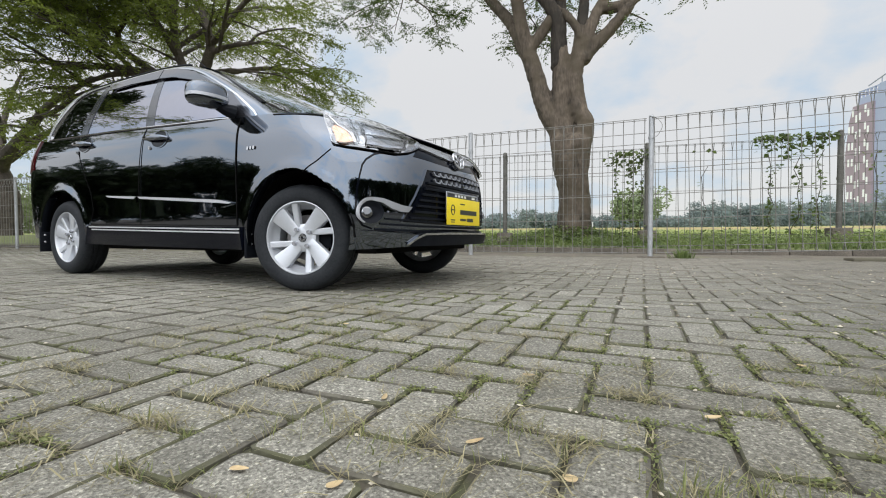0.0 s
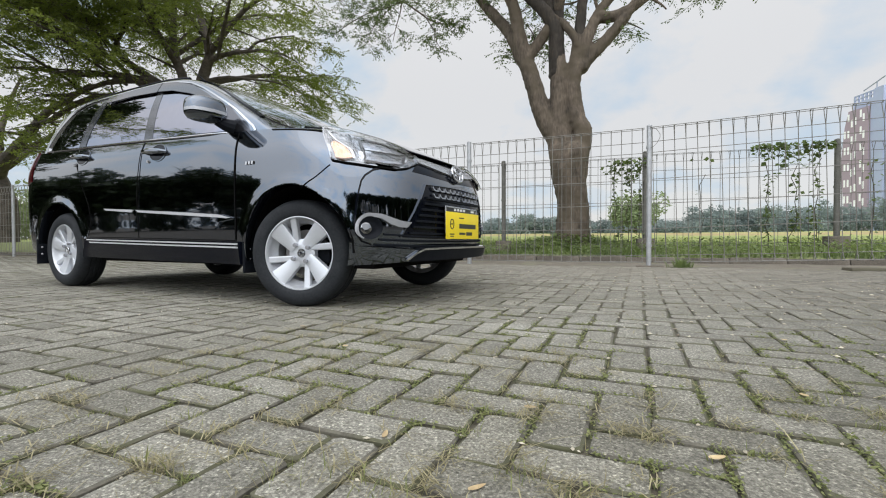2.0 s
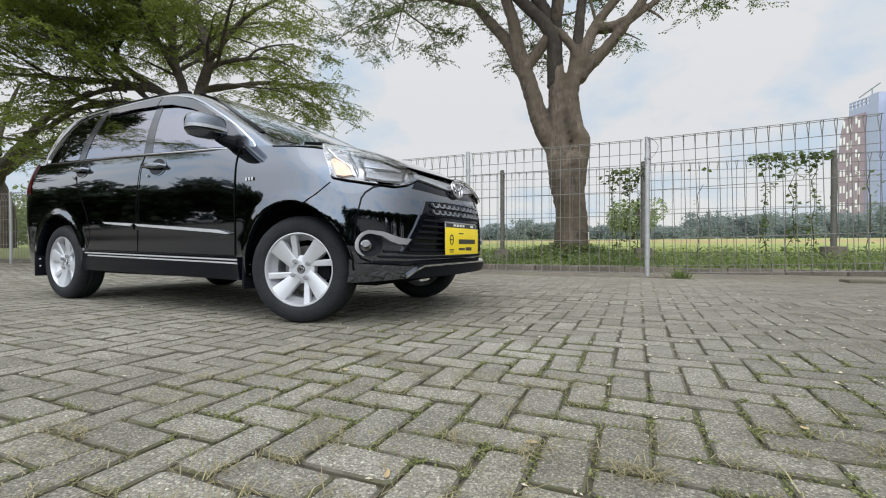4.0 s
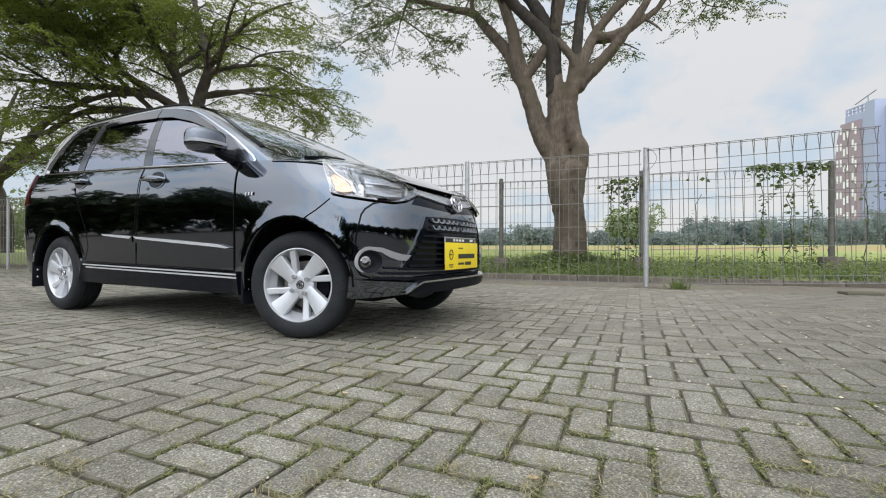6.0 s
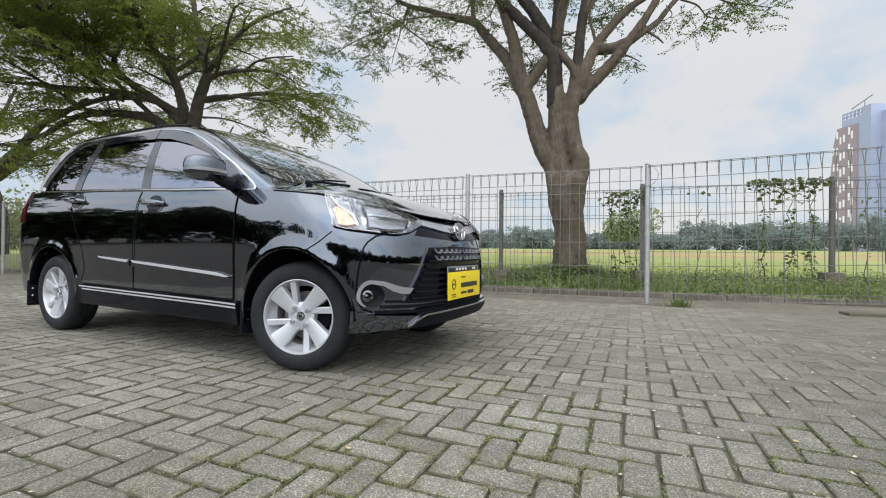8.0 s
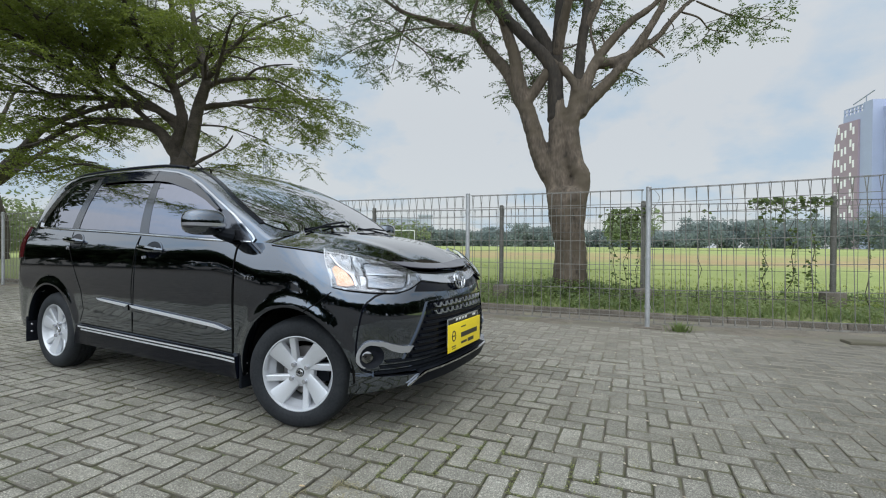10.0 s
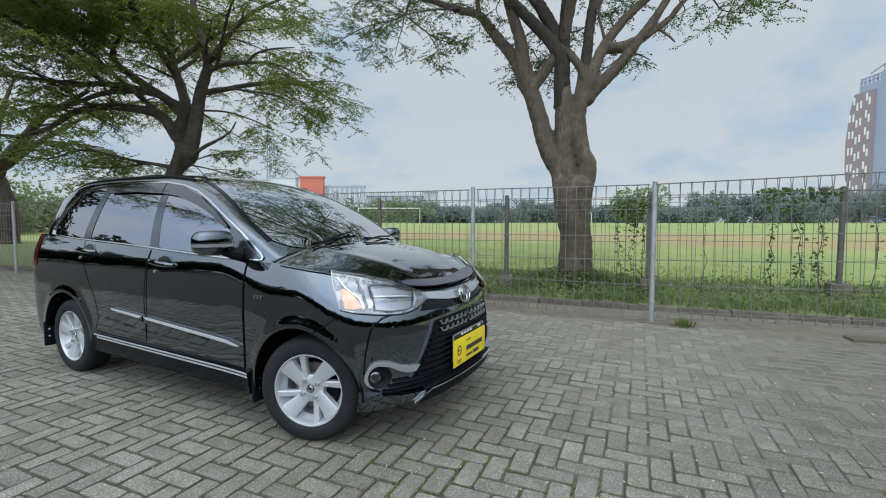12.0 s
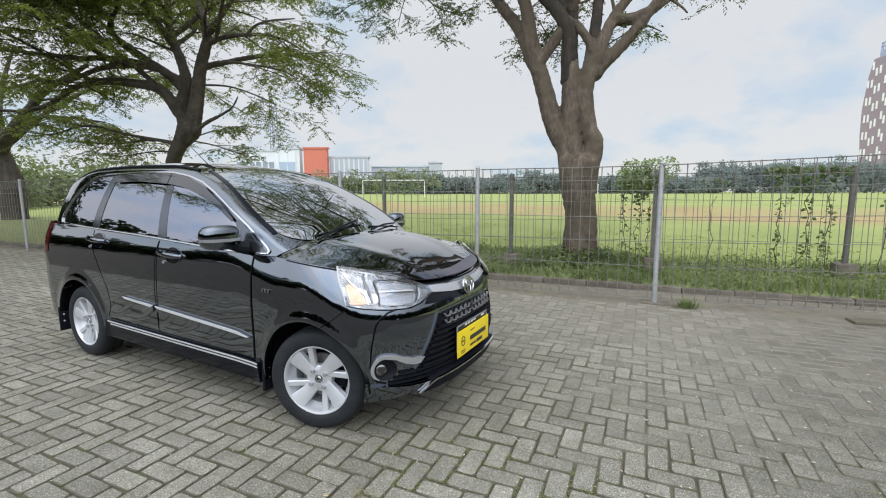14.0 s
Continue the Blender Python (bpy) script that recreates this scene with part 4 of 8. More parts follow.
    add_strip(bm, side, [(1.146, 0.40), (1.150, 0.7), (1.19, 0.98), (1.213, 1.074)], 0.007, 20, 0.0048, 0.004, sgn)
    add_strip(bm, side, [(2.181, 0.385), (2.195, 0.7), (2.204, 1.026)], 0.007, 20, 0.0048, 0.004, sgn)
    add_strip(bm, side, [(0.462, 0.43), (0.51, 0.52), (0.49, 0.66), (0.40, 0.82), (0.31, 0.98), (0.295, 1.113)], 0.006, 24, 0.0048, 0.004, sgn)
    add_strip(bm, side, [(0.47, 0.412), (1.3, 0.398), (2.18, 0.38)], 0.006, 24, 0.0048, 0.004, sgn)
    add_strip(bm, side, [(2.755, 0.662), (2.80, 0.694), (2.844, 0.721), (2.88, 0.748), (2.918, 0.780)], 0.0035, 16, 0.004, 0.004, sgn)
    part("shut_line", bm, M_WELL, car)
    # fender badge, shown as plain chrome strokes
    bm = bmesh.new()
    for k in range(3):
        add_strip(bm, side, [(2.308 + k * 0.026, 0.824), (2.311 + k * 0.026, 0.842)], 0.013, 2, 0.008, 0.006, sgn)
    part("badge", bm, M_CHROME, car, "small chrome badge strokes on the wing")
    # mud flaps
    for x0, z1 in ((2.262, 0.42), (-0.372, 0.40)):
        bm = bmesh.new()
        box(bm, (x0 - 0.010, ms * 0.835 if ms < 0 else 0.64, 0.185), (x0 + 0.010, ms * 0.64 if ms < 0 else 0.835, z1), 0.006)
        flap = part("mud_flap", bm, M_PLASTIC, car, "black mud flap")
        for z in (0.27, 0.33):
            bm = bmesh.new()
            bmesh.ops.create_uvsphere(bm, u_segments=10, v_segments=6, radius=0.010, matrix=Matrix.Translation((x0 + 0.010, ms * 0.800, z)))
            part("bolt", bm, M_SATIN, flap)
    # fuel flap lines and rear lamp
    bm = bmesh.new()
    add_patch(bm, rear, [(52, 0.86), (86, 0.90)], [(52, 1.16), (84, 1.16)], 10, 8, 0.006, 0.01, sgn)
    part("rear_lamp", bm, plain("red lamp", (0.07, 0.008, 0.010), 0.08, 0, 0.6) if not sgn else bpy.data.materials["red lamp"], car, "red wrap-round rear lamp")


# door mirrors
def mirror_shape(bm, c, h, power, y_flip=1, lo=-1.0, hi=1.0):
    nu, nv = 28, 16
    vs = []
    for j in range(nv + 1):
        ph = math.pi * (j / nv - 0.5)
        row = []
        for i in range(nu):
            a = 2 * math.pi * i / nu

            def sp(v, e):
                return math.copysign(abs(v) ** e, v)
            x = sp(math.cos(ph), power) * sp(math.cos(a), power) * h[0]
            y = sp(math.cos(ph), power) * sp(math.sin(a), power) * h[1]
            z = sp(math.sin(ph), power) * h[2]
            z = max(lo * h[2], min(hi * h[2], z))
            row.append(bm.verts.new((c[0] + x - 0.25 * abs(y) * (y * y_flip < 0), (c[1] + y), c[2] + z)))
        vs.append(row)
    for a, b in zip(vs, vs[1:]):
        for i in range(nu):
            bm.faces.new((a[i], a[(i + 1) % nu], b[(i + 1) % nu], b[i]))
    bmesh.ops.remove_doubles(bm, verts=bm.verts[:], dist=0.0005)
    bmesh.ops.recalc_face_normals(bm, faces=bm.faces[:])
    return bm


for s in (-1, 1):
    bm = bmesh.new()
    mirror_shape(bm, (2.09, s * 0.935, 1.150), (0.062, 0.112, 0.074), 0.62, -s)
    mir = part("door_mirror", bm, M_PAINT, car, "black door mirror with silver indicator strip", 60)
    bm = bmesh.new()
    mirror_shape(bm, (2.094, s * 0.935, 1.150), (0.064, 0.1135, 0.075), 0.62, -s, -0.30, -0.06)
    part("indicator_strip", bm, M_SATIN, mir, "silver indicator strip", 60)
    bm = bmesh.new()
    box(bm, (2.028, s * 0.85, 1.09), (2.036, s * 1.02, 1.205), 0.003)
    part("mirror_glass", bm, M_CHROME, mir)
    bm = bmesh.new()
    tube(bm, [(2.13, s * 0.79, 1.075), (2.11, s * 0.84, 1.085), (2.10, s * 0.88, 1.10)], [0.045, 0.035, 0.03], 10)
    part("mirror_foot", bm, M_PLASTIC, mir)


# ---- nose ----
def scaled(f, out):
    """The nose surface moved out by a number or by a function of th, z."""
    def g(th, z):
        p = f(th, z)
        k = out(th, z) if callable(out) else out
        d = Vector((p.x - 2.6, p.y, 0)).normalized()
        return p + d * k
    return g


def fog_cup(a, v):
    """The fog lamp's pocket: a degrees round it from its outer side, v from its middle to its rim."""
    c, s = math.cos(radians(a)), math.sin(radians(a))
    p = front(51.6 + 5.0 * v * c, 0.446 + 0.062 * v * s)
    return p + Vector((p.x - 2.6, p.y, 0)).normalized() * 0.018 * max(0.0, min(1.0, (v - 0.55) / 0.45))


for sgn in (False, True):
    lo = [(66, 0.806), (60, 0.792), (48, 0.776), (39, 0.770), (33, 0.786), (27, 0.818)]
    hi = [(59.5, 0.990), (53, 0.979), (46, 0.957), (38, 0.928), (32, 0.884), (27, 0.846)]
    bm = bmesh.new()
    add_patch(bm, front, lo, hi, 30, 10, 0.003, 0.008, sgn)
    lamp = part("headlight", bm, M_BOWL, car, "clear headlight with chrome bowl and amber indicator")
    bm = bmesh.new()
    add_patch(bm, front, lo, hi, 30, 10, 0.032, 0.004, sgn)
    part("lens", bm, M_LENS, lamp, "clear headlight lens")
    bm = bmesh.new()
    add_patch(bm, front, [(63.4, 0.812), (59.5, 0.806), (55.9, 0.812)], [(61.3, 0.888), (58.8, 0.905), (56.3, 0.872)], 10, 8, 0.018, 0.014, sgn)
    part("indicator", bm, M_AMBER, lamp, "amber indicator bowl")
    bm = bmesh.new()
    add_patch(bm, scaled(front, lambda th, z: 0.021 * min(1.0, abs(z - 0.852 + (th - 41) * 0.0008) / 0.050)), [(50.5, 0.803), (43, 0.793), (36.3, 0.795)], [(46.5, 0.912), (38.5, 0.900), (31.5, 0.866)], 14, 14, 0.006, 0.004, sgn)
    part("reflector", bm, M_MIRRORBOWL, lamp, "bright reflector bowl")
    bm = bmesh.new()
    add_strip(bm, front, [(51.2, 0.800), (46.8, 0.916), (38.5, 0.904), (31, 0.868), (36, 0.790), (43, 0.789), (51.2, 0.800)], 0.005, 48, 0.019, 0.006, sgn, 0.012)
    add_strip(bm, front, [(53.5, 0.812), (51.5, 0.90), (50, 0.952)], 0.004, 12, 0.019, 0.006, sgn, 0.012)
    part("reflector_rim", bm, M_GLOSSBLACK, lamp)
    bm = bmesh.new()
    add_strip(bm, front, [(48.6, 0.861), (43, 0.857), (37, 0.852), (34.2, 0.846)], 0.007, 20, 0.016, 0.008, sgn, 0.012)
    add_strip(bm, front, [(34.4, 0.802), (32.6, 0.826), (31.2, 0.852)], 0.008, 12, 0.021, 0.010, sgn, 0.012)
    add_strip(bm, front, [(55.6, 0.806), (55.0, 0.855), (57.6, 0.905), (58.4, 0.960)], 0.008, 20, 0.021, 0.010, sgn, 0.012)
    part("lamp_bezel", bm, M_CHROME, lamp, "chrome bezel inside the lamp")
    # strip added for the light that the lens catches along its rear edge
    bm = bmesh.new()
    add_strip(bm, front, [(65.6, 0.806), (63.6, 0.880), (61, 0.950), (59.3, 0.988)], 0.006, 16, 0.031, 0.026, sgn, 0.012)
    part("lens_edge", bm, M_MIRRORBOWL, lamp, "pale strip for the light caught on the lens's rear edge")
    bm = bmesh.new()
    add_strip(bm, front, [(66, 0.803), (60, 0.788), (48, 0.771), (39, 0.765), (33, 0.781), (26.8, 0.816)], 0.005, 36, 0.014, 0.012, sgn, 0.012)
    part("lens_seal", bm, M_WELL, lamp)
    # chrome bar to the emblem and slot below it
    bm = bmesh.new()
    add_patch(bm, front, [(26, 0.822), (14, 0.797), (0, 0.782)], [(26, 0.855), (14, 0.840), (0, 0.832)], 16, 4, 0.014, 0.02, sgn)
    part("grille_bar", bm, M_SATIN, car, "chrome upper grille bar")
    bm = bmesh.new()
    add_patch(bm, front, [(31, 0.768), (16, 0.752), (0, 0.744)], [(27, 0.822), (14, 0.797), (0, 0.785)], 16, 4, 0.002, 0.006, sgn)
    part("upper_slot", bm, M_GLOSSBLACK, car)
    # lower grille surround, black
    bm = bmesh.new()
    add_patch(bm, front, [(38, 0.395), (20, 0.385), (0, 0.38)], [(24.5, 0.700), (12, 0.705), (0, 0.707)], 20, 14, 0.003, 0.006, sgn)
    grille = part("lower_grille", bm, M_GLOSSBLACK, car, "black lower grille with stepped ribs")
    for k in range(7):
        z = 0.42 + k * 0.034
        a = 37 - 13.5 * (z - 0.395) / 0.305 - 1.0
        bm = bmesh.new()
        add_strip(bm, front, [(a, z), (a / 2, z - 0.004), (0, z - 0.006)], 0.012, 18, 0.017, 0.016, sgn, 0.0145)
        part("rib", bm, M_PLASTIC, grille)
    # stepped bright ribs in the upper rows
    for k in range(5):
        a = 3 + k * 4.2
        for z in (0.676, 0.636):
            bm = bmesh.new()
            add_strip(bm, front, [(a + 2.4, z + 0.014), (a + 1.5, z - 0.006), (a - 1.1, z - 0.008), (a - 1.9, z + 0.012)], 0.0075, 10, 0.021, 0.012, sgn, 0.0145)
            part("rib", bm, M_RIB, grille)
    bm = bmesh.new()
    add_strip(bm, front, [(39, 0.395), (32, 0.54), (25.5, 0.702), (12, 0.708), (0, 0.710)], 0.007, 40, 0.010, 0.012, sgn, 0.0145)
    part("grille_frame", bm, M_PAINT, grille)
    # fog lamp in a round dark pocket with a chrome hook round it
    bm = bmesh.new()
    add_patch(bm, fog_cup, [(a, 0.05) for a in range(0, 361, 15)], [(a, 1.0) for a in range(0, 361, 15)], 36, 6, 0.004, 0.004, sgn)
    fog = part("fog_pocket", bm, M_PLASTIC, car, "black fog lamp recess")
    bm = bmesh.new()
    add_patch(bm, fog_cup, [(a, 0.99) for a in range(-62, 100, 9)], [(a, 1.0 + 0.27 * min(1, (a + 75) / 60)) for a in range(-62, 100, 9)], 36, 3, 0.004, 0.02, sgn)
    add_patch(bm, front, [(52.0, 0.508), (47.5, 0.496), (43.6, 0.466), (40, 0.450), (36.6, 0.448)], [(52.0, 0.5255), (47, 0.520), (42.4, 0.498), (38.8, 0.484), (34.6, 0.478)], 20, 4, 0.024, 0.024, sgn)
    part("fog_surround", bm, M_SATIN, fog, "satin chrome fog lamp surround")
    bm = bmesh.new()
    c0 = front(53.8, 0.443)
    dd = Vector((0.80, -0.60 if not sgn else 0.60, 0))
    mt = Matrix.Translation((c0.x, c0.y if not sgn else -c0.y, c0.z)) @ dd.to_track_quat("Z", "Y").to_matrix().to_4x4()
    bmesh.ops.create_cone(bm, cap_ends=True, segments=24, radius1=0.034, radius2=0.031, depth=0.024, matrix=mt)
    part("fog_lamp", bm, M_SATIN, fog, "round fog lamp")
    bm = bmesh.new()
    bmesh.ops.create_uvsphere(bm, u_segments=20, v_segments=10, radius=0.032, matrix=mt @ Matrix.Translation((0, 0, 0.012)) @ Matrix.Diagonal((1, 1, 0.2, 1)))
    part("fog_lens", bm, M_BOWL, fog, "ribbed fog lamp glass")
    # lower intake ribs between fog lamp and grille
    for k in range(3):
        z = 0.345 + 0.028 * k
        bm = bmesh.new()
        add_strip(bm, front, [(50 - k * 2, z + 0.01), (30, z), (0, z - 0.004)], 0.010, 24, 0.014, 0.014, sgn, 0.0145)
        part("rib", bm, M_PLASTIC, grille)
    bm = bmesh.new()
    add_patch(bm, front, [(60, 0.246), (52, 0.248), (45, 0.252), (30, 0.260)], [(60, 0.370), (52, 0.345), (45, 0.335), (30, 0.33)], 24, 4, 0.006, 0.008, sgn)
    part("valance", bm, M_PAINT, car, "black lower valance")
    # front lip spoiler: corner winglet and stepped centre blade
    lip = scaled(front, lambda th, z: 0.046)
    bm = bmesh.new()
    add_patch(bm, scaled(front, lambda th, z: 0.046 * max(0.0, min(1.0, (60 - th) / 18))), [(59, 0.300), (54, 0.292), (44, 0.286), (37, 0.284), (31.5, 0.284)], [(59, 0.352), (54, 0.346), (44, 0.338), (37, 0.330), (31, 0.324)], 24, 5, 0.004, 0.04, sgn)
    part("lip_winglet", bm, M_PAINT, car, "black corner winglet of the front spoiler")
    bm = bmesh.new()
    add_patch(bm, lip, [(34, 0.262), (30, 0.262), (15, 0.262), (0, 0.262)], [(34, 0.290), (29, 0.330), (15, 0.332), (0, 0.332)], 24, 5, 0.010, 0.06, sgn)
    part("lip_blade", bm, M_PLASTIC, car, "black centre blade of the front spoiler")
    # the highlight on the lip's top edge is made as a thin bright strip
    bm = bmesh.new()
    add_strip(bm, lip, [(36, 0.270), (32, 0.310), (28.5, 0.330), (15, 0.334), (0, 0.334)], 0.011, 30, 0.018, 0.012, sgn, 0.0145)
    part("lip_trim", bm, M_CHROME, car, "thin chrome strip standing in for the spoiler edge's highlight")
    # bumper crease beside the wheel arch
    bm = bmesh.new()
    add_strip(bm, front, [(44, 0.772), (48.5, 0.757), (52.5, 0.725), (54.5, 0.695), (56.2, 0.640), (57.5, 0.580), (58.2, 0.52), (58.3, 0.463), (57.5, 0.415), (55, 0.374), (51, 0.356)], 0.009, 60, 0.004, 0.008, sgn, 0.0115)
    part("bumper_crease", bm, M_GLOSSBLACK, car)
    # bonnet shut line over the headlight
    bm = bmesh.new()
    add_strip(bm, front, [(90, 1.020), (75, 1.004), (63, 0.988), (50, 0.957), (38, 0.913), (27, 0.872), (15, 0.858), (0, 0.854)], 0.007, 50, 0.003, 0.005, sgn, 0.012)
    part("shut_line", bm, M_WELL, car)


# bonnet protector, emblem, wipers
def hood_lip(th, s):
    """A smoked visor that stands over the bonnet's front edge; s from 0 at its foot to 1 at its tip."""
    p = front(th, hood_edge(abs(th)))
    d = Vector((p.x - 2.6, p.y, 0)).normalized()
    return p + d * (0.016 - 0.105 * (1 - s)) + Vector((0, 0, 0.006 + 0.034 * (1 - s)))


for sgn in (False, True):
    bm = bmesh.new()
    add_patch(bm, hood_lip, [(36, 0.75), (28, 0.2), (14, 0.0), (0, 0.0)], [(36, 0.9), (28, 0.98), (14, 1.0), (0, 1.0)], 24, 8, 0.012, 0.006, sgn)
    part("bonnet_protector", bm, M_PROTECT, car, "dark smoked bonnet protector")
bm = bmesh.new()
EMB = Matrix.Translation((3.275, 0, 0.808)) @ Euler((0, radians(78), 0)).to_matrix().to_4x4()


def ellipse_ring(bm, m, ra, rb, r, n=32):
    tube(bm, [m @ Vector((rb * math.cos(2 * math.pi * k / n), ra * math.sin(2 * math.pi * k / n), 0)) for k in range(n + 1)], r, 8)


ellipse_ring(bm, EMB, 0.075, 0.052, 0.008)
ellipse_ring(bm, EMB, 0.030, 0.048, 0.006)
ellipse_ring(bm, EMB @ Matrix.Translation((-0.018, 0, 0.004)), 0.052, 0.024, 0.006)
part("emblem", bm, M_CHROME, car, "oval chrome emblem")
bm = bmesh.new()
for y0, y1, xa in ((-0.50, 0.05, 2.43), (0.08, 0.58, 2.42)):
    t0 = cabin_top(y0 / 0.70, 2.40) + Vector((0.03, 0, 0.02))
    t1 = cabin_top(y1 / 0.72, 2.30) + Vector((0, 0, 0.022))
    tube(bm, [t0, (t0 + t1) / 2 + Vector((0, 0, 0.012)), t1], 0.007, 6)
    t2 = cabin_top((y1 + 0.02) / 0.72, 2.33) + Vector((0, 0, 0.012))
    t3 = cabin_top((y0 + 0.06) / 0.72, 2.36) + Vector((0, 0, 0.014))
    tube(bm, [t3, (t2 + t3) / 2 + Vector((0, 0, 0.005)), t2], 0.006, 4)
part("wiper", bm, M_PLASTIC, car, "black wiper arms at rest")

# number plate and yellow sign clipped over it
bm = bmesh.new()
box(bm, (3.300, -0.235, 0.42), (3.308, 0.225, 0.582), 0.004)
plate = part("number_plate", bm, M_PLATE, car, "black number plate behind the sign")
for y0, y1 in ((-0.12, -0.09), (-0.075, -0.045), (-0.03, 0.0), (0.015, 0.045), (0.14, 0.19)):
    bm = bmesh.new()
    box(bm, (3.3085, y0, 0.562), (3.310, y1, 0.577))
    part("plate_mark", bm, M_PLATEINK, plate)
bm = bmesh.new()
for lo, hi in (((3.3085, -0.24, 0.578), (3.313, 0.23, 0.588)), ((3.3085, -0.243, 0.42), (3.313, -0.232, 0.588)), ((3.3085, 0.222, 0.42), (3.313, 0.233, 0.588))):
    box(bm, lo, hi, 0.001)
part("plate_frame", bm, M_SATIN, plate)
bm = bmesh.new()
box(bm, (3.316, -0.252, 0.385), (3.322, 0.245, 0.553), 0.003)
yel = part("sign_board", bm, M_YELLOW, car, "yellow sign board with dark print")
bm = bmesh.new()
box(bm, (3.3215, -0.070, 0.452), (3.3232, 0.190, 0.482))
box(bm, (3.3215, -0.070, 0.515), (3.3232, 0.00, 0.522))
box(bm, (3.3215, -0.070, 0.412), (3.3232, 0.020, 0.426))
box(bm, (3.3215, 0.035, 0.408), (3.3232, 0.13, 0.430))
box(bm, (3.3215, -0.205, 0.412), (3.3232, -0.145, 0.419))
box(bm, (3.3215, -0.200, 0.400), (3.3232, -0.150, 0.405))
tube(bm, [(3.3225, -0.175 + 0.024 * math.cos(a), 0.478 + 0.030 * math.sin(a)) for a in np.linspace(0, 2 * math.pi, 15)], 0.0035, 5)
box(bm, (3.3215, -0.190, 0.474), (3.3232, -0.162, 0.482))
part("print", bm, M_INK, yel, "dark printed bars")


# wheels
def lathe(bm, prof, n=64, close=False):
    rings = []
    for r, y in prof:
        rings.append([bm.verts.new((r * math.cos(2 * math.pi * k / n), y, r * math.sin(2 * math.pi * k / n))) for k in range(n)])
    pairs = list(zip(rings, rings[1:])) + ([(rings[-1], rings[0])] if close else [])
    for a, b in pairs:
        for k in range(n):
            bm.faces.new((a[k], a[(k + 1) % n], b[(k + 1) % n], b[k]))
    bmesh.ops.recalc_face_normals(bm, faces=bm.faces[:])
    return bm


def blade(bm, phi, sweep, r0, r1, w0, w1, y0, y1, th, n=8):
    """A swept wheel spoke, its outer face dished from y0 at the hub to y1 at the rim."""
    outer, inner = [], []
    x0, z0 = r0 * math.cos(phi), r0 * math.sin(phi)
    x1, z1 = r1 * math.cos(phi + sweep), r1 * math.sin(phi + sweep)
    ln = math.hypot(x1 - x0, z1 - z0)
    c, s = (x1 - x0) / ln, (z1 - z0) / ln
    for k in range(n + 1):
        u = k / n
        px, pz = x0 + (x1 - x0) * u, z0 + (z1 - z0) * u
        w = w0 + (w1 - w0) * u
        y = y0 + (y1 - y0) * u ** 1.5
        for sgn, lst in ((1, outer), (0, inner)):
            yy = y if sgn else y + th
            for side_k, dy in ((-1, 0.004), (-0.7, 0), (0.7, 0), (1, 0.004)):
                ww = w / 2 * side_k * (1.0 if sgn else 1.05)
                lst.append(bm.verts.new((px - ww * s, yy + (dy if sgn else 0), pz + ww * c)))
    for k in range(n):
        for i in range(3):
            a = k * 4 + i
            bm.faces.new((outer[a], outer[a + 1], outer[a + 5], outer[a + 4]))
            bm.faces.new((inner[a], inner[a + 4], inner[a + 5], inner[a + 1]))
        for i in (0, 3):
            a = k * 4 + i
            bm.faces.new((outer[a], outer[a + 4], inner[a + 4], inner[a]))
    return bm


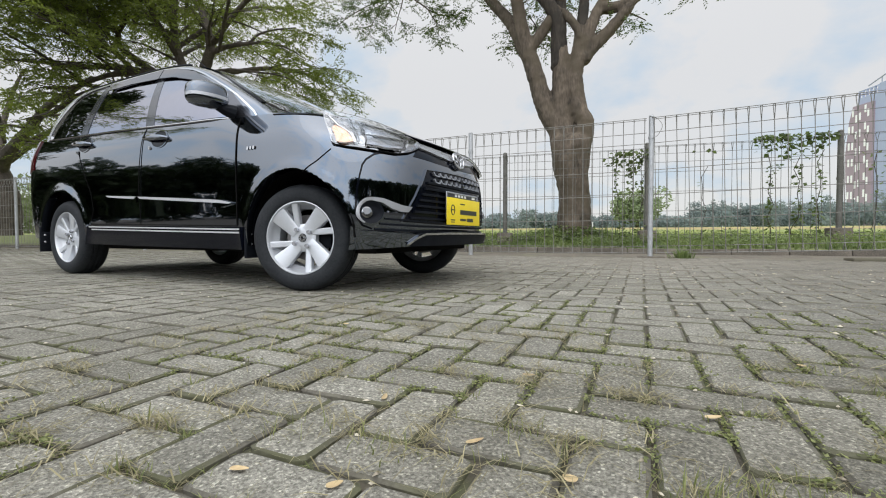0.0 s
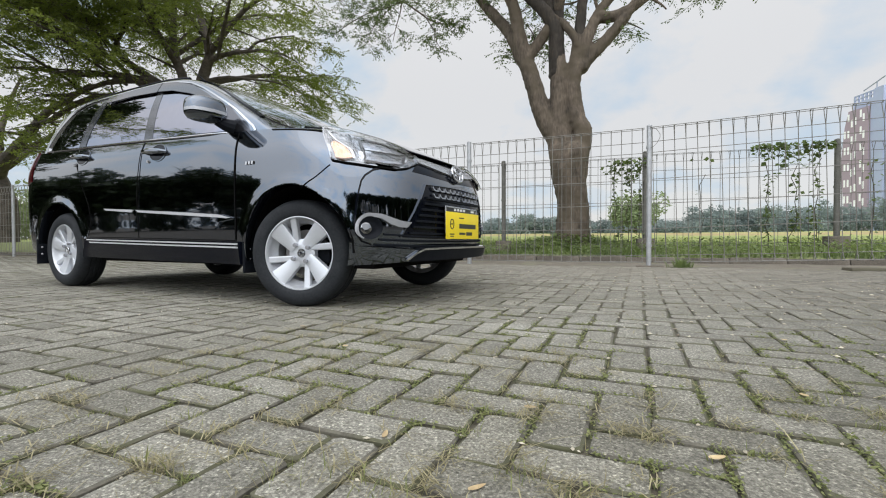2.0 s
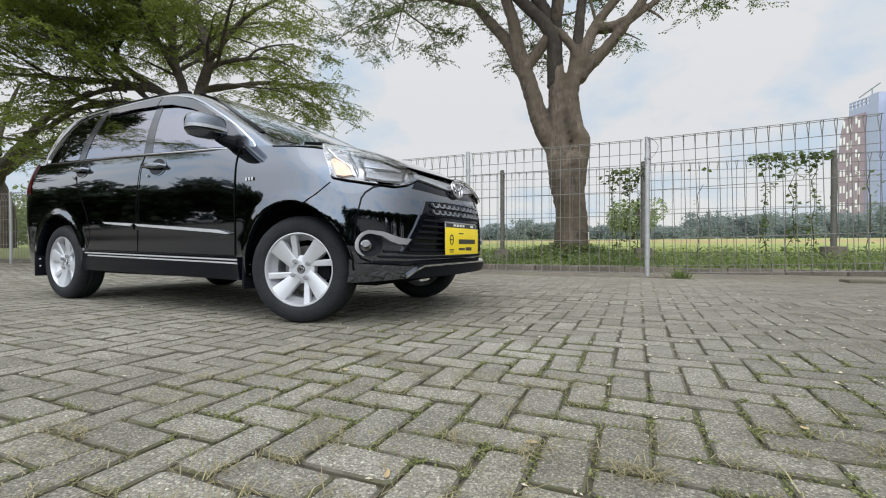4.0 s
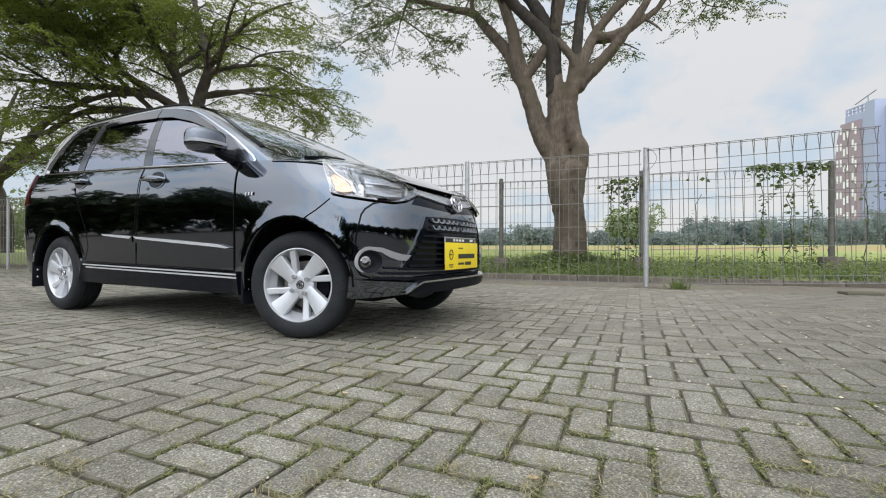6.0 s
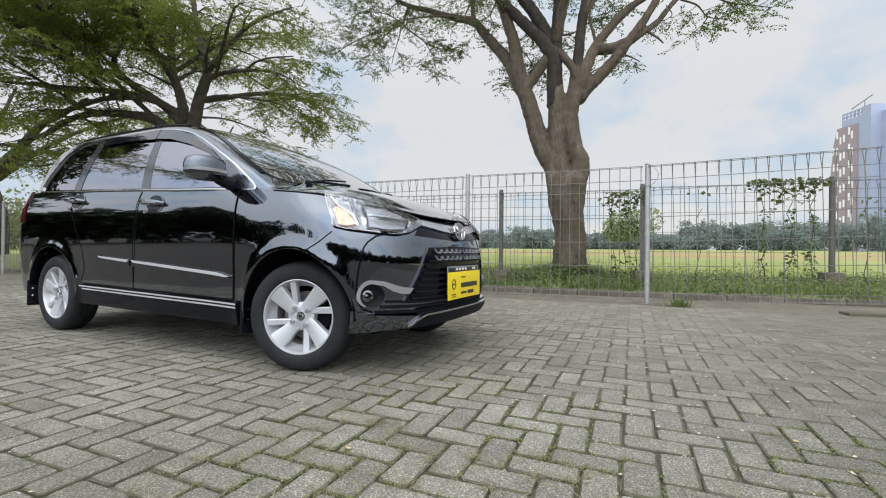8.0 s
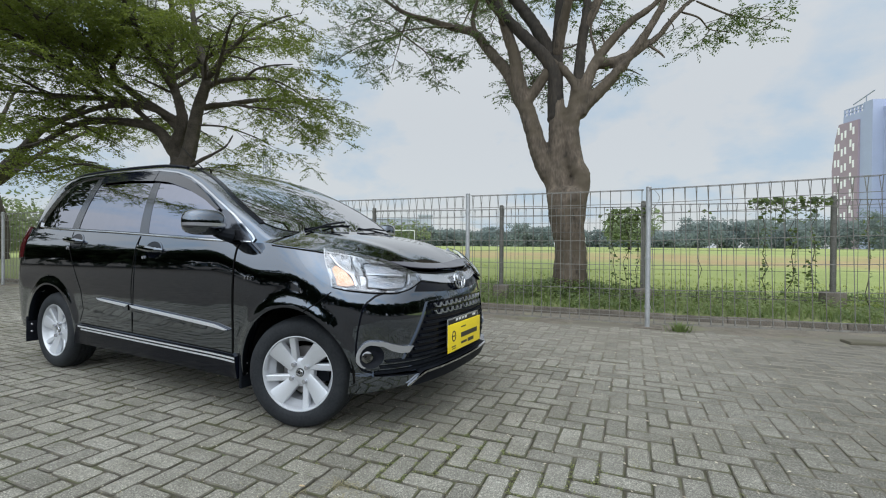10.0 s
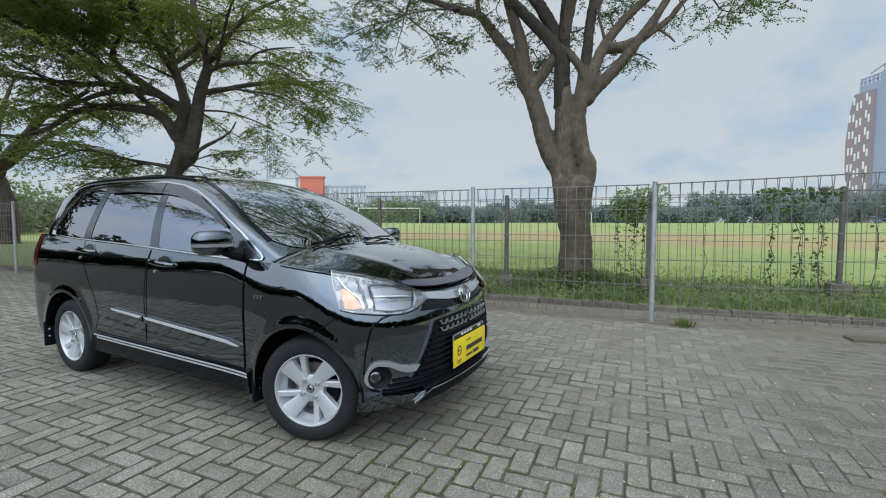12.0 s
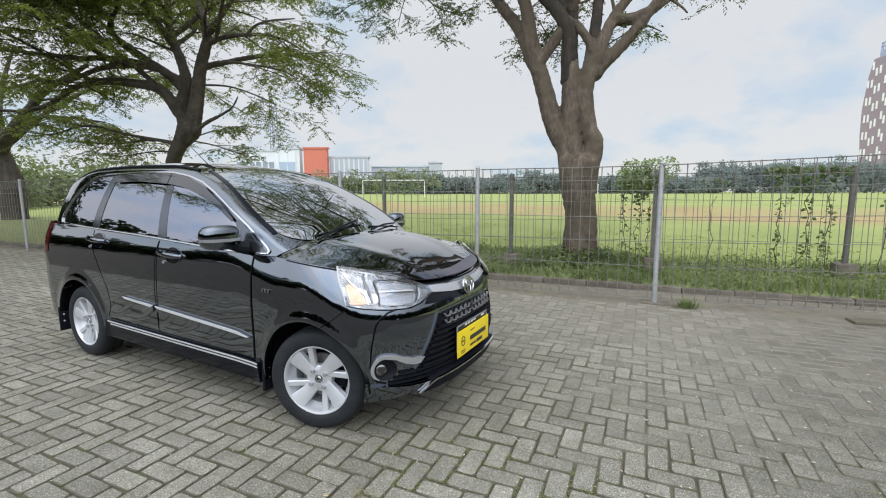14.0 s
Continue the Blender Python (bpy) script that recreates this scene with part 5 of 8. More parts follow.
def make_wheel(x, y, z, turn, spin):
    """A wheel whose face looks along -y before it is turned."""
    prof_t = [(0.203, -0.078), (0.212, -0.094), (0.235, -0.1005), (0.262, -0.101), (0.286, -0.094), (0.299, -0.080), (0.3065, -0.062), (0.309, -0.036), (0.302, -0.033), (0.302, -0.026), (0.310, -0.023),
              (0.3105, -0.003), (0.303, -0.001), (0.303, 0.006), (0.3105, 0.008), (0.310, 0.028), (0.302, 0.031), (0.302, 0.038), (0.309, 0.041), (0.3065, 0.062), (0.299, 0.080), (0.286, 0.094), (0.262, 0.101), (0.235, 0.1005), (0.212, 0.094), (0.203, 0.078)]
    bm = bmesh.new()
    lathe(bm, [(0.196, -0.060), (0.199, -0.082), (0.206, -0.093), (0.2125, -0.092), (0.2085, -0.074), (0.200, -0.03), (0.178, 0.0), (0.178, 0.07), (0.204, 0.085), (0.197, 0.06), (0.170, 0.05), (0.170, -0.02), (0.190, -0.045)], 64, True)
    lathe(bm, [(0.001, -0.060), (0.030, -0.061), (0.064, -0.059), (0.080, -0.052), (0.083, -0.02), (0.001, -0.02)], 40)
    bmesh.ops.recalc_face_normals(bm, faces=bm.faces[:])
    made = [("wheel", bm, M_ALLOY, "silver alloy wheel with broad and narrow swept spokes", 30)]
    for k in range(4):
        p0 = spin + math.pi / 2 * k
        for args in ((p0 + radians(12), radians(-12), 0.046, 0.200, 0.060, 0.104, -0.064, -0.086, 0.034), (p0 - radians(2), radians(-33), 0.044, 0.201, 0.032, 0.038, -0.058, -0.080, 0.032)):
            bm = bmesh.new()
            blade(bm, *args)
            bmesh.ops.recalc_face_normals(bm, faces=bm.faces[:])
            made.append(("spoke", bm, M_ALLOY, "", 30))
    bm = bmesh.new()
    lathe(bm, prof_t, 72)
    made.append(("tyre", bm, M_RUBBER, "black rubber tyre", 50))
    bm = bmesh.new()
    lathe(bm, [(0.001, -0.066), (0.022, -0.065), (0.026, -0.060), (0.026, -0.05)], 30)
    made.append(("hub_cap", bm, M_GLOSSBLACK, "dark hub cap", 30))
    bm = bmesh.new()
    for rx, rz in ((0.020, 0.020), (0.019, 0.011), (0.009, 0.017)):
        ring = [(rx * math.cos(2 * math.pi * k / 20), -0.067, rz * math.sin(2 * math.pi * k / 20)) for k in range(21)]
        tube(bm, ring, [0.0026] * 21, 6)
    made.append(("cap_badge", bm, M_CHROME, "chrome badge rings", 40))
    bm = bmesh.new()
    lathe(bm, [(0.05, 0.005), (0.135, 0.005), (0.135, 0.03), (0.05, 0.03)], 48, True)
    made.append(("brake_disc", bm, M_DISC, "steel brake disc", 30))
    bm = bmesh.new()
    box(bm, (0.06, -0.006, -0.06), (0.15, 0.045, 0.06), 0.012)
    made.append(("brake_caliper", bm, M_PLASTIC, "", 30))
    for k in range(4):
        a = spin - 0.20 + math.pi / 2 * k
        bm = bmesh.new()
        bmesh.ops.create_cone(bm, cap_ends=True, segments=6, radius1=0.0155, radius2=0.0125, depth=0.030, matrix=Matrix.Translation((0.056 * math.cos(a), -0.066, 0.056 * math.sin(a))) @ Euler((radians(90), 0, 0)).to_matrix().to_4x4())
        made.append(("lug_nut", bm, M_SATIN, "", 20))
    top = None
    for nm, b, mat, lab, sm in made:
        ob = part(nm, b, mat, None, lab, sm)
        if top is None:
            top = ob
            ob.parent = car
            ob.location = (x - CARX, y, z)
            ob.rotation_euler = (0, 0, turn)
        else:
            ob.parent = top
    return top


STEER = radians(16)
make_wheel(2.618, -0.684, 0.307, STEER, 0.82)
make_wheel(2.618, 0.684, 0.307, math.pi + STEER, 0.9)
make_wheel(0.0, -0.700, 0.3105, 0, 1.25)
make_wheel(0.0, 0.700, 0.3105, math.pi, 0.2)

# ---- fences ----
def fence_post(h, label, mat, r, footing=False):
    e = thing("fence_post", 0, 0, 0, label, "fence post", "fence posts")
    bm = bmesh.new()
    bar(bm, (0, 0, -0.1), (0, 0, h), r, 14)
    part("pole", bm, mat, e)
    bm = bmesh.new()
    bmesh.ops.create_uvsphere(bm, u_segments=14, v_segments=8, radius=r * 1.08, matrix=Matrix.Translation((0, 0, h)) @ Matrix.Diagonal((1, 1, 0.6, 1)))
    part("post_cap", bm, mat, e)
    for z in (0.25, 0.85, 1.45):
        bm = bmesh.new()
        bmesh.ops.create_cone(bm, cap_ends=True, segments=12, radius1=r * 1.18, radius2=r * 1.18, depth=0.03, matrix=Matrix.Translation((0, 0, z)))
        part("clamp", bm, mat, e)
    if footing:
        bm = bmesh.new()
        box(bm, (-0.12, -0.11, -0.12), (0.12, 0.11, 0.16), 0.015)
        part("footing", bm, M_KERB, e, "concrete footing block")
    return e


def fence_panel(width, h, mat, label, n, r, roll):
    """Welded wire panel along +x with rolled triangular edges at top and bottom."""
    e = thing("wire_fence", 0, 0, 0, label, "fence", "wire fence panels")
    V, F = [], []
    d = 0.042
    b = roll * 0.8
    tube_data([(0, -d, 0.05), (0, 0, b), (0, 0, h - roll), (0, -d, h - 0.008), (0, -d * 0.5, h), (0, d * 0.5, h), (0, d, h - 0.008), (0, 0.004, h - roll)], [r] * 8, 5, V, F)
    tube_data([(0, -d, 0.05), (0, 0, 0.045), (0, d, 0.05), (0, 0.004, b)], [r] * 4, 5, V, F)
    me = bpy.data.meshes.new("vertical_wire")
    me.from_pydata(V, [], F)
    me.materials.append(mat)
    for k in range(n):
        o = new("vertical_wire", me)
        o.parent = e
        o.location = (0.04 + (width - 0.08) * k / (n - 1), 0, 0)
    V, F = [], []
    tube_data([(0.02, 0, 0), (width / 2, 0, -0.003), (width - 0.02, 0, 0)], [r * 0.95] * 3, 5, V, F)
    mh = bpy.data.meshes.new("horizontal_wire")
    mh.from_pydata(V, [], F)
    mh.materials.append(mat)
    for y, z in ((-d, 0.055), (d, 0.055), (0, b), (0, 0.46), (0, 0.76), (0, 1.06), (0, h - roll - 0.13), (0, h - roll), (d, h - 0.004), (-d, h - 0.004)):
        o = new("horizontal_wire", mh)
        o.parent = e
        o.location = (0, y, z)
    return e


P1X, PITCH, FENCE_H = 4.275, 2.30, 1.685
FANG = math.degrees(math.atan(0.09))
post0 = fence_post(FENCE_H + 0.02, "round galvanised steel fence post on the pavement edge", M_GALV, 0.030)
panel0 = fence_panel(PITCH - 0.06, FENCE_H, M_WIRE, "grey welded wire fence panel with rolled edges", 19, 0.0042, 0.17)
for k in range(-9, 3):
    x = P1X + PITCH * k
    y = fence_y(x)
    mp = pose(x, y, lot_z(y))
    # the last panels climb a little with the ground
    ml = pose(x + 0.035, fence_y(x + 0.035), lot_z(y), 0, -1.6 if k >= 0 else 0, FANG)
    if k == -9:
        post0.matrix_basis, panel0.matrix_basis = mp, ml
    else:
        copy_thing(post0, mp)
        copy_thing(panel0, ml)

# end of a tie wire sticking out of a post
tie = thing("tie_wire", P1X, fence_y(P1X), 1.5, "thin bent end of a tie wire at the fence post", "wire")
bm = bmesh.new()
tube(bm, smooth_path([(P1X, fence_y(P1X) - 0.03, 1.745), (P1X + 0.07, fence_y(P1X) - 0.04, 1.71), (P1X + 0.12, fence_y(P1X) - 0.04, 1.62), (P1X + 0.07, fence_y(P1X) - 0.03, 1.52), (P1X + 0.02, fence_y(P1X) - 0.03, 1.49)], 14), 0.003, 5)
part("wire", bm, M_WIRE, tie)

# older fence in the planting bed behind
BX, BY, BDX, BDY = 1.97, 4.57, 2.31, 0.44
bang = math.degrees(math.atan2(BDY, BDX))
blen = math.hypot(BDX, BDY)
post1 = fence_post(1.50, "older grey steel fence post set in a concrete block", M_WIRE_OLD, 0.034, True)
panel1 = fence_panel(blen - 0.05, 1.46, M_WIRE_OLD, "older dull wire fence panel overgrown in places", 19, 0.0034, 0.12)
OLD_POSTS = ((-0.34, 4.13), (1.97, 4.57), (4.15, 4.97), (6.57, 5.42), (8.85, 5.84))
for k, (x, y) in enumerate(OLD_POSTS):
    z = ground_z(x, y) + 0.03
    mp = pose(x, y, z, 0, 0, bang)
    if k == 0:
        post1.matrix_basis, panel1.matrix_basis = mp, mp
    else:
        copy_thing(post1, mp)
        copy_thing(panel1, mp)

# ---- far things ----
# colours of far things, with the haze of distance already mixed in
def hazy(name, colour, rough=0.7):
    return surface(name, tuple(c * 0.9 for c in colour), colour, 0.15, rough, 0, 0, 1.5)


M_WHITEWALL = hazy("haze-paled rendered wall", (0.68, 0.71, 0.75))
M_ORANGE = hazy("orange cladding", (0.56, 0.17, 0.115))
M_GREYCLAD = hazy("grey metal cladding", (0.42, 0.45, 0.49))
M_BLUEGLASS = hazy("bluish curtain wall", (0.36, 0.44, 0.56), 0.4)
M_ROOFGREY = hazy("haze-paled roof sheet", (0.50, 0.55, 0.60))
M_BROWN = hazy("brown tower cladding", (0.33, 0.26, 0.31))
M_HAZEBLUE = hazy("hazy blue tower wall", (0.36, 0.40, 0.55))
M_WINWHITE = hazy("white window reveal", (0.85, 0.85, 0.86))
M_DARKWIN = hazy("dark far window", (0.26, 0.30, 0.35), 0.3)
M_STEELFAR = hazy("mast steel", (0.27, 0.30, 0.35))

VF = Vector((-0.469, 0.883, 0))
VR = Vector((0.883, 0.469, 0))
ORIGIN = Vector((4.48, -2.63, 0))


def far_pose(depth, across, z=0.0):
    """A frame of axes far over the field: x runs along the field's far side, y away."""
    p = ORIGIN + VF * depth + VR * across
    return Matrix.Translation((p.x, p.y, z)) @ Euler((0, 0, math.atan2(VR.y, VR.x))).to_matrix().to_4x4()


def far_building(name, m, w, d, h, mat, label, bands=(), mullions=0, roof=None):
    e = new(name)
    e.matrix_basis = m
    tagged(e, label, "building")

    def put(nm, lo, hi, material):
        b = bmesh.new()
        box(b, lo, hi)
        ob = part(nm, b, material, None, smooth=0)
        ob.parent = e
        return ob
    put("wall", (0, 0, 0), (w, d, h), mat)
    put("roof", (-0.3, -0.3, h), (w + 0.3, d + 0.3, h + 0.5), roof or mat)
    for z0, z1, n, wm in bands:
        step = w / n
        for k in range(n):
            put("window", (k * step + step * 0.15, -0.12, z0), (k * step + step * 0.85, 0.05, z1), wm)
    for k in range(mullions):
        x = w * (k + 0.5) / mullions
        put("mullion", (x - 0.08, -0.25, 0.5), (x + 0.08, 0.02, h - 0.3), M_WHITEWALL)
    return e


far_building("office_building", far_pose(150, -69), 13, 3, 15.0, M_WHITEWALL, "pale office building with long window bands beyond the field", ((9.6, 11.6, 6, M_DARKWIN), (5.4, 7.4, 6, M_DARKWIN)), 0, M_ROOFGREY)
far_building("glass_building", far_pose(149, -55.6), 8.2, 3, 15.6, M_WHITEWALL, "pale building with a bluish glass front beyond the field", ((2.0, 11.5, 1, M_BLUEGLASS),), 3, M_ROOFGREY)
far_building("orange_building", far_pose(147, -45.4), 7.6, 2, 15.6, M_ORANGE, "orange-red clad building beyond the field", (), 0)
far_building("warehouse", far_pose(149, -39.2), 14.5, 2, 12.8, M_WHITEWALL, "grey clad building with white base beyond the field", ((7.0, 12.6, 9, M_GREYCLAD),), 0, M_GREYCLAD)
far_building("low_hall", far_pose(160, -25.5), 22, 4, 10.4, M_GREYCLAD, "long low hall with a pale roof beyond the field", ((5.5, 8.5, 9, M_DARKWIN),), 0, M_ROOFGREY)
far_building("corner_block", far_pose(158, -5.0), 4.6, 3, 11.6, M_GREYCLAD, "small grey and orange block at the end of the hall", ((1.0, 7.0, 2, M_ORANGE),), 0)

# lattice mast
mast = new("radio_mast")
mast.matrix_basis = far_pose(165, -61.5)
tagged(mast, "grey lattice radio mast with aerials above the buildings", "mast")
bm = bmesh.new()
MH = 37.0
for k in range(3):
    a = 2 * math.pi * k / 3
    bar(bm, (2.2 * math.cos(a), 2.2 * math.sin(a), 0), (1.2 * math.cos(a), 1.2 * math.sin(a), MH), 0.16, 5)
for j in range(18):
    z0, z1 = MH * j / 18, MH * (j + 1) / 18
    r0, r1 = 2.2 - z0 / MH, 2.2 - z1 / MH
    for k in range(3):
        a, b = 2 * math.pi * k / 3, 2 * math.pi * (k + 1) / 3
        bar(bm, (r0 * math.cos(a), r0 * math.sin(a), z0), (r1 * math.cos(b), r1 * math.sin(b), z1), 0.09, 4)
ob = part("lattice", bm, M_STEELFAR, None, smooth=0)
ob.parent = mast
ra = random.Random(3)
for k in range(22):
    a = ra.uniform(0, 6.28)
    z = ra.uniform(20, 34)
    r = ra.uniform(2.2, 3.4)
    bm = bmesh.new()
    box(bm, (r * math.cos(a) - 0.15, r * math.sin(a) - 0.15, z), (r * math.cos(a) + 0.15, r * math.sin(a) + 0.15, z + ra.uniform(1.6, 2.8)), 0.03)
    bar(bm, (0, 0, z + 0.8), (r * math.cos(a), r * math.sin(a), z + 0.8), 0.05, 4)
    ob = part("aerial", bm, M_WHITEWALL if k % 3 else M_STEELFAR, None, smooth=0)
    ob.parent = mast

# tower block beyond the field
tower = new("tower_block")
tower.matrix_basis = pose(103.3, 358.5, 0, 0, 0, -67.3)
tagged(tower, "tall hazy tower block with brown facade and staggered white windows", "building")


def tower_piece(nm, lo, hi, mat):
    b = bmesh.new()
    box(b, lo, hi)
    o = part(nm, b, mat, None, smooth=0)
    o.parent = tower
    return o


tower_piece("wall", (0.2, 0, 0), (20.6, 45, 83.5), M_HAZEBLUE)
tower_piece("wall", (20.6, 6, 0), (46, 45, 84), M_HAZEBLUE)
tower_piece("pier", (14.5, 0.3, 83.5), (20.4, 8, 88.5), M_HAZEBLUE)
tower_piece("parapet_rail", (0.2, 0.2, 87.3), (14.5, 0.8, 88.0), M_HAZEBLUE)
tower_piece("parapet_rail", (0.2, 0.2, 85.2), (14.5, 0.8, 85.7), M_HAZEBLUE)
for k in range(6):
    tower_piece("parapet_post", (0.2 + k * 2.7, 0.2, 83.5), (1.1 + k * 2.7, 1.0, 87.4), M_HAZEBLUE)
bm = bmesh.new()
bar(bm, (5.0, 2.0, 90.0), (19.5, 2.0, 94.0), 0.35, 6)
bar(bm, (14.0, 2.0, 87.5), (14.0, 2.0, 92.4), 0.3, 6)
ob = part("roof_arm", bm, M_STEELFAR, None, "slanting steel arm on the roof", smooth=0)
ob.parent = tower
# brown cladding with a bowed outer edge, standing proud of the wall
bm = bmesh.new()
edge = [(12.4, 0.0), (12.4, 79.0), (-1.8, 79.4), (-4.6, 70.0), (-6.9, 51.0), (-6.4, 36.0), (-4.6, 20.0), (-4.0, 0.0)]
near_v = [bm.verts.new((x, -1.2, z)) for x, z in edge]
far_v = [bm.verts.new((x, 30.0 if x < 0 else 0.5, z)) for x, z in edge]
bm.faces.new(near_v)
bm.faces.new(far_v[::-1])
for k in range(len(edge)):
    bm.faces.new((near_v[k], near_v[k - 1], far_v[k - 1], far_v[k]))
bmesh.ops.recalc_face_normals(bm, faces=bm.faces)
ob = part("facade", bm, M_BROWN, None, "brown cladding", smooth=0)
ob.parent = tower
for x, top in ((-4.2, 67.6), (-1.6, 77.6), (0.9, 73.7), (3.5, 74.5), (7.3, 78.2), (9.3, 75.4)):
    while top > 12:
        tower_piece("window", (x - 0.6, -1.4, top - 4.5), (x + 0.6, -1.1, top), M_WINWHITE)
        top -= 10.1

# goal frames on the field
for depth, across, base in ((104, 28.7, 0.92), (53, -9.5, 0.42)):
    goal = new("goal_frame")
    goal.matrix_basis = far_pose(depth, across, base)
    tagged(goal, "white football goal frame on the grass", "goal", "goals on the field")
    for nm, a, b in (("goal_post", (0, 0, -0.1), (0, 0, 2.44)), ("goal_post", (7.3, 0, -0.1), (7.3, 0, 2.44)), ("crossbar", (0, 0, 2.44), (7.3, 0, 2.44))):
        bm = bmesh.new()
        bar(bm, a, b, 0.08 if depth > 60 else 0.045, 8)
        ob = part(nm, bm, M_WINWHITE, None)
        ob.parent = goal


# ---- foliage ----
class Leaves:
    """Collects leaf blades and makes them one mesh."""

    def __init__(self):
        self.p, self.d, self.s, self.size = [], [], [], []

    def add(self, p, d, s, length, width):
        self.p.append(p)
        self.d.append(d)
        self.s.append(s)
        self.size.append((length, width))

    def mesh(self, name, mat, fold=0.25):
        p = np.array([tuple(v) for v in self.p])
        d = np.array([tuple(v) for v in self.d])
        s = np.array([tuple(v) for v in self.s])
        d /= np.linalg.norm(d, axis=1)[:, None] + 1e-9
        s -= d * (s * d).sum(1)[:, None]
        s /= np.linalg.norm(s, axis=1)[:, None] + 1e-9
        nn = np.cross(d, s)
        L = np.array(self.size)
        l, w = L[:, :1], L[:, 1:]
        a = p
        b = p + d * l * 0.45 + s * w * 0.5 + nn * w * fold
        c = p + d * l
        e = p + d * l * 0.45 - s * w * 0.5 + nn * w * fold
        V = np.stack([a, b, c, e], 1).reshape(-1, 3)
        n = len(p)
        F = np.arange(n * 4).reshape(-1, 4)
        me = bpy.data.meshes.new(name)
        me.from_pydata(V.tolist(), [], F.tolist())
        me.materials.append(mat)
        me.update()
        return me


def rand_dir(rng, flat=1.0):
    a = rng.uniform(0, 2 * math.pi)
    return Vector((math.cos(a), math.sin(a), rng.uniform(-1, 1) * flat)).normalized()


def spray(lv, p, d, rng, n, length, width):
    """A short leafy shoot."""
    d = d.normalized()
    side_v = d.cross(Vector((0, 0, 1)))
    side_v = side_v.normalized() if side_v.length > 0.05 else Vector((1, 0, 0))
    step = length * 0.42
    for k in range(n):
        s = 1 if k % 2 else -1
        ld = (d * 0.7 + side_v * s * rng.uniform(0.5, 1.0) + Vector((0, 0, rng.uniform(-0.55, 0.25)))).normalized()
        ls = Vector((rng.uniform(-1, 1), rng.uniform(-1, 1), rng.uniform(-0.6, 0.6)))
        k2 = rng.uniform(0.7, 1.25)
        lv.add(p + d * step * k + Vector((rng.uniform(-1, 1), rng.uniform(-1, 1), rng.uniform(-1, 1))) * length * 0.2, ld, ls, length * k2, width * k2)


def branch_path(p, d, length, rng, n=5, droop=0.25, bend=0.35):
    pts = [p.copy()]
    d = d.normalized()
    for k in range(n - 1):
        d = (d + rand_dir(rng) * bend * 0.5 + Vector((0, 0, -droop / n))).normalized()
        pts.append(pts[-1] + d * length / (n - 1))
    return pts


def along(pts, u):
    x = u * (len(pts) - 1)
    i = min(int(x), len(pts) - 2)
    t = x - i
    return pts[i].lerp(pts[i + 1], t), (pts[i + 1] - pts[i]).normalized()


BARK_RELIEF = bpy.data.textures.new("bark relief", "CLOUDS")
BARK_RELIEF.noise_scale, BARK_RELIEF.noise_depth = 0.11, 3


def rough_bark(ob, fuse):
    """Grows tubes into one another and roughens the bark."""
    mod = ob.modifiers.new("grown together", "REMESH")
    mod.mode, mod.voxel_size, mod.use_smooth_shade = "VOXEL", fuse, True
    mod = ob.modifiers.new("flowing joints", "SMOOTH")
    mod.factor, mod.iterations = 0.5, 4
    mod = ob.modifiers.new("bark relief", "DISPLACE")
    mod.texture, mod.texture_coords, mod.strength, mod.mid_level = BARK_RELIEF, "LOCAL", 0.035, 0.5


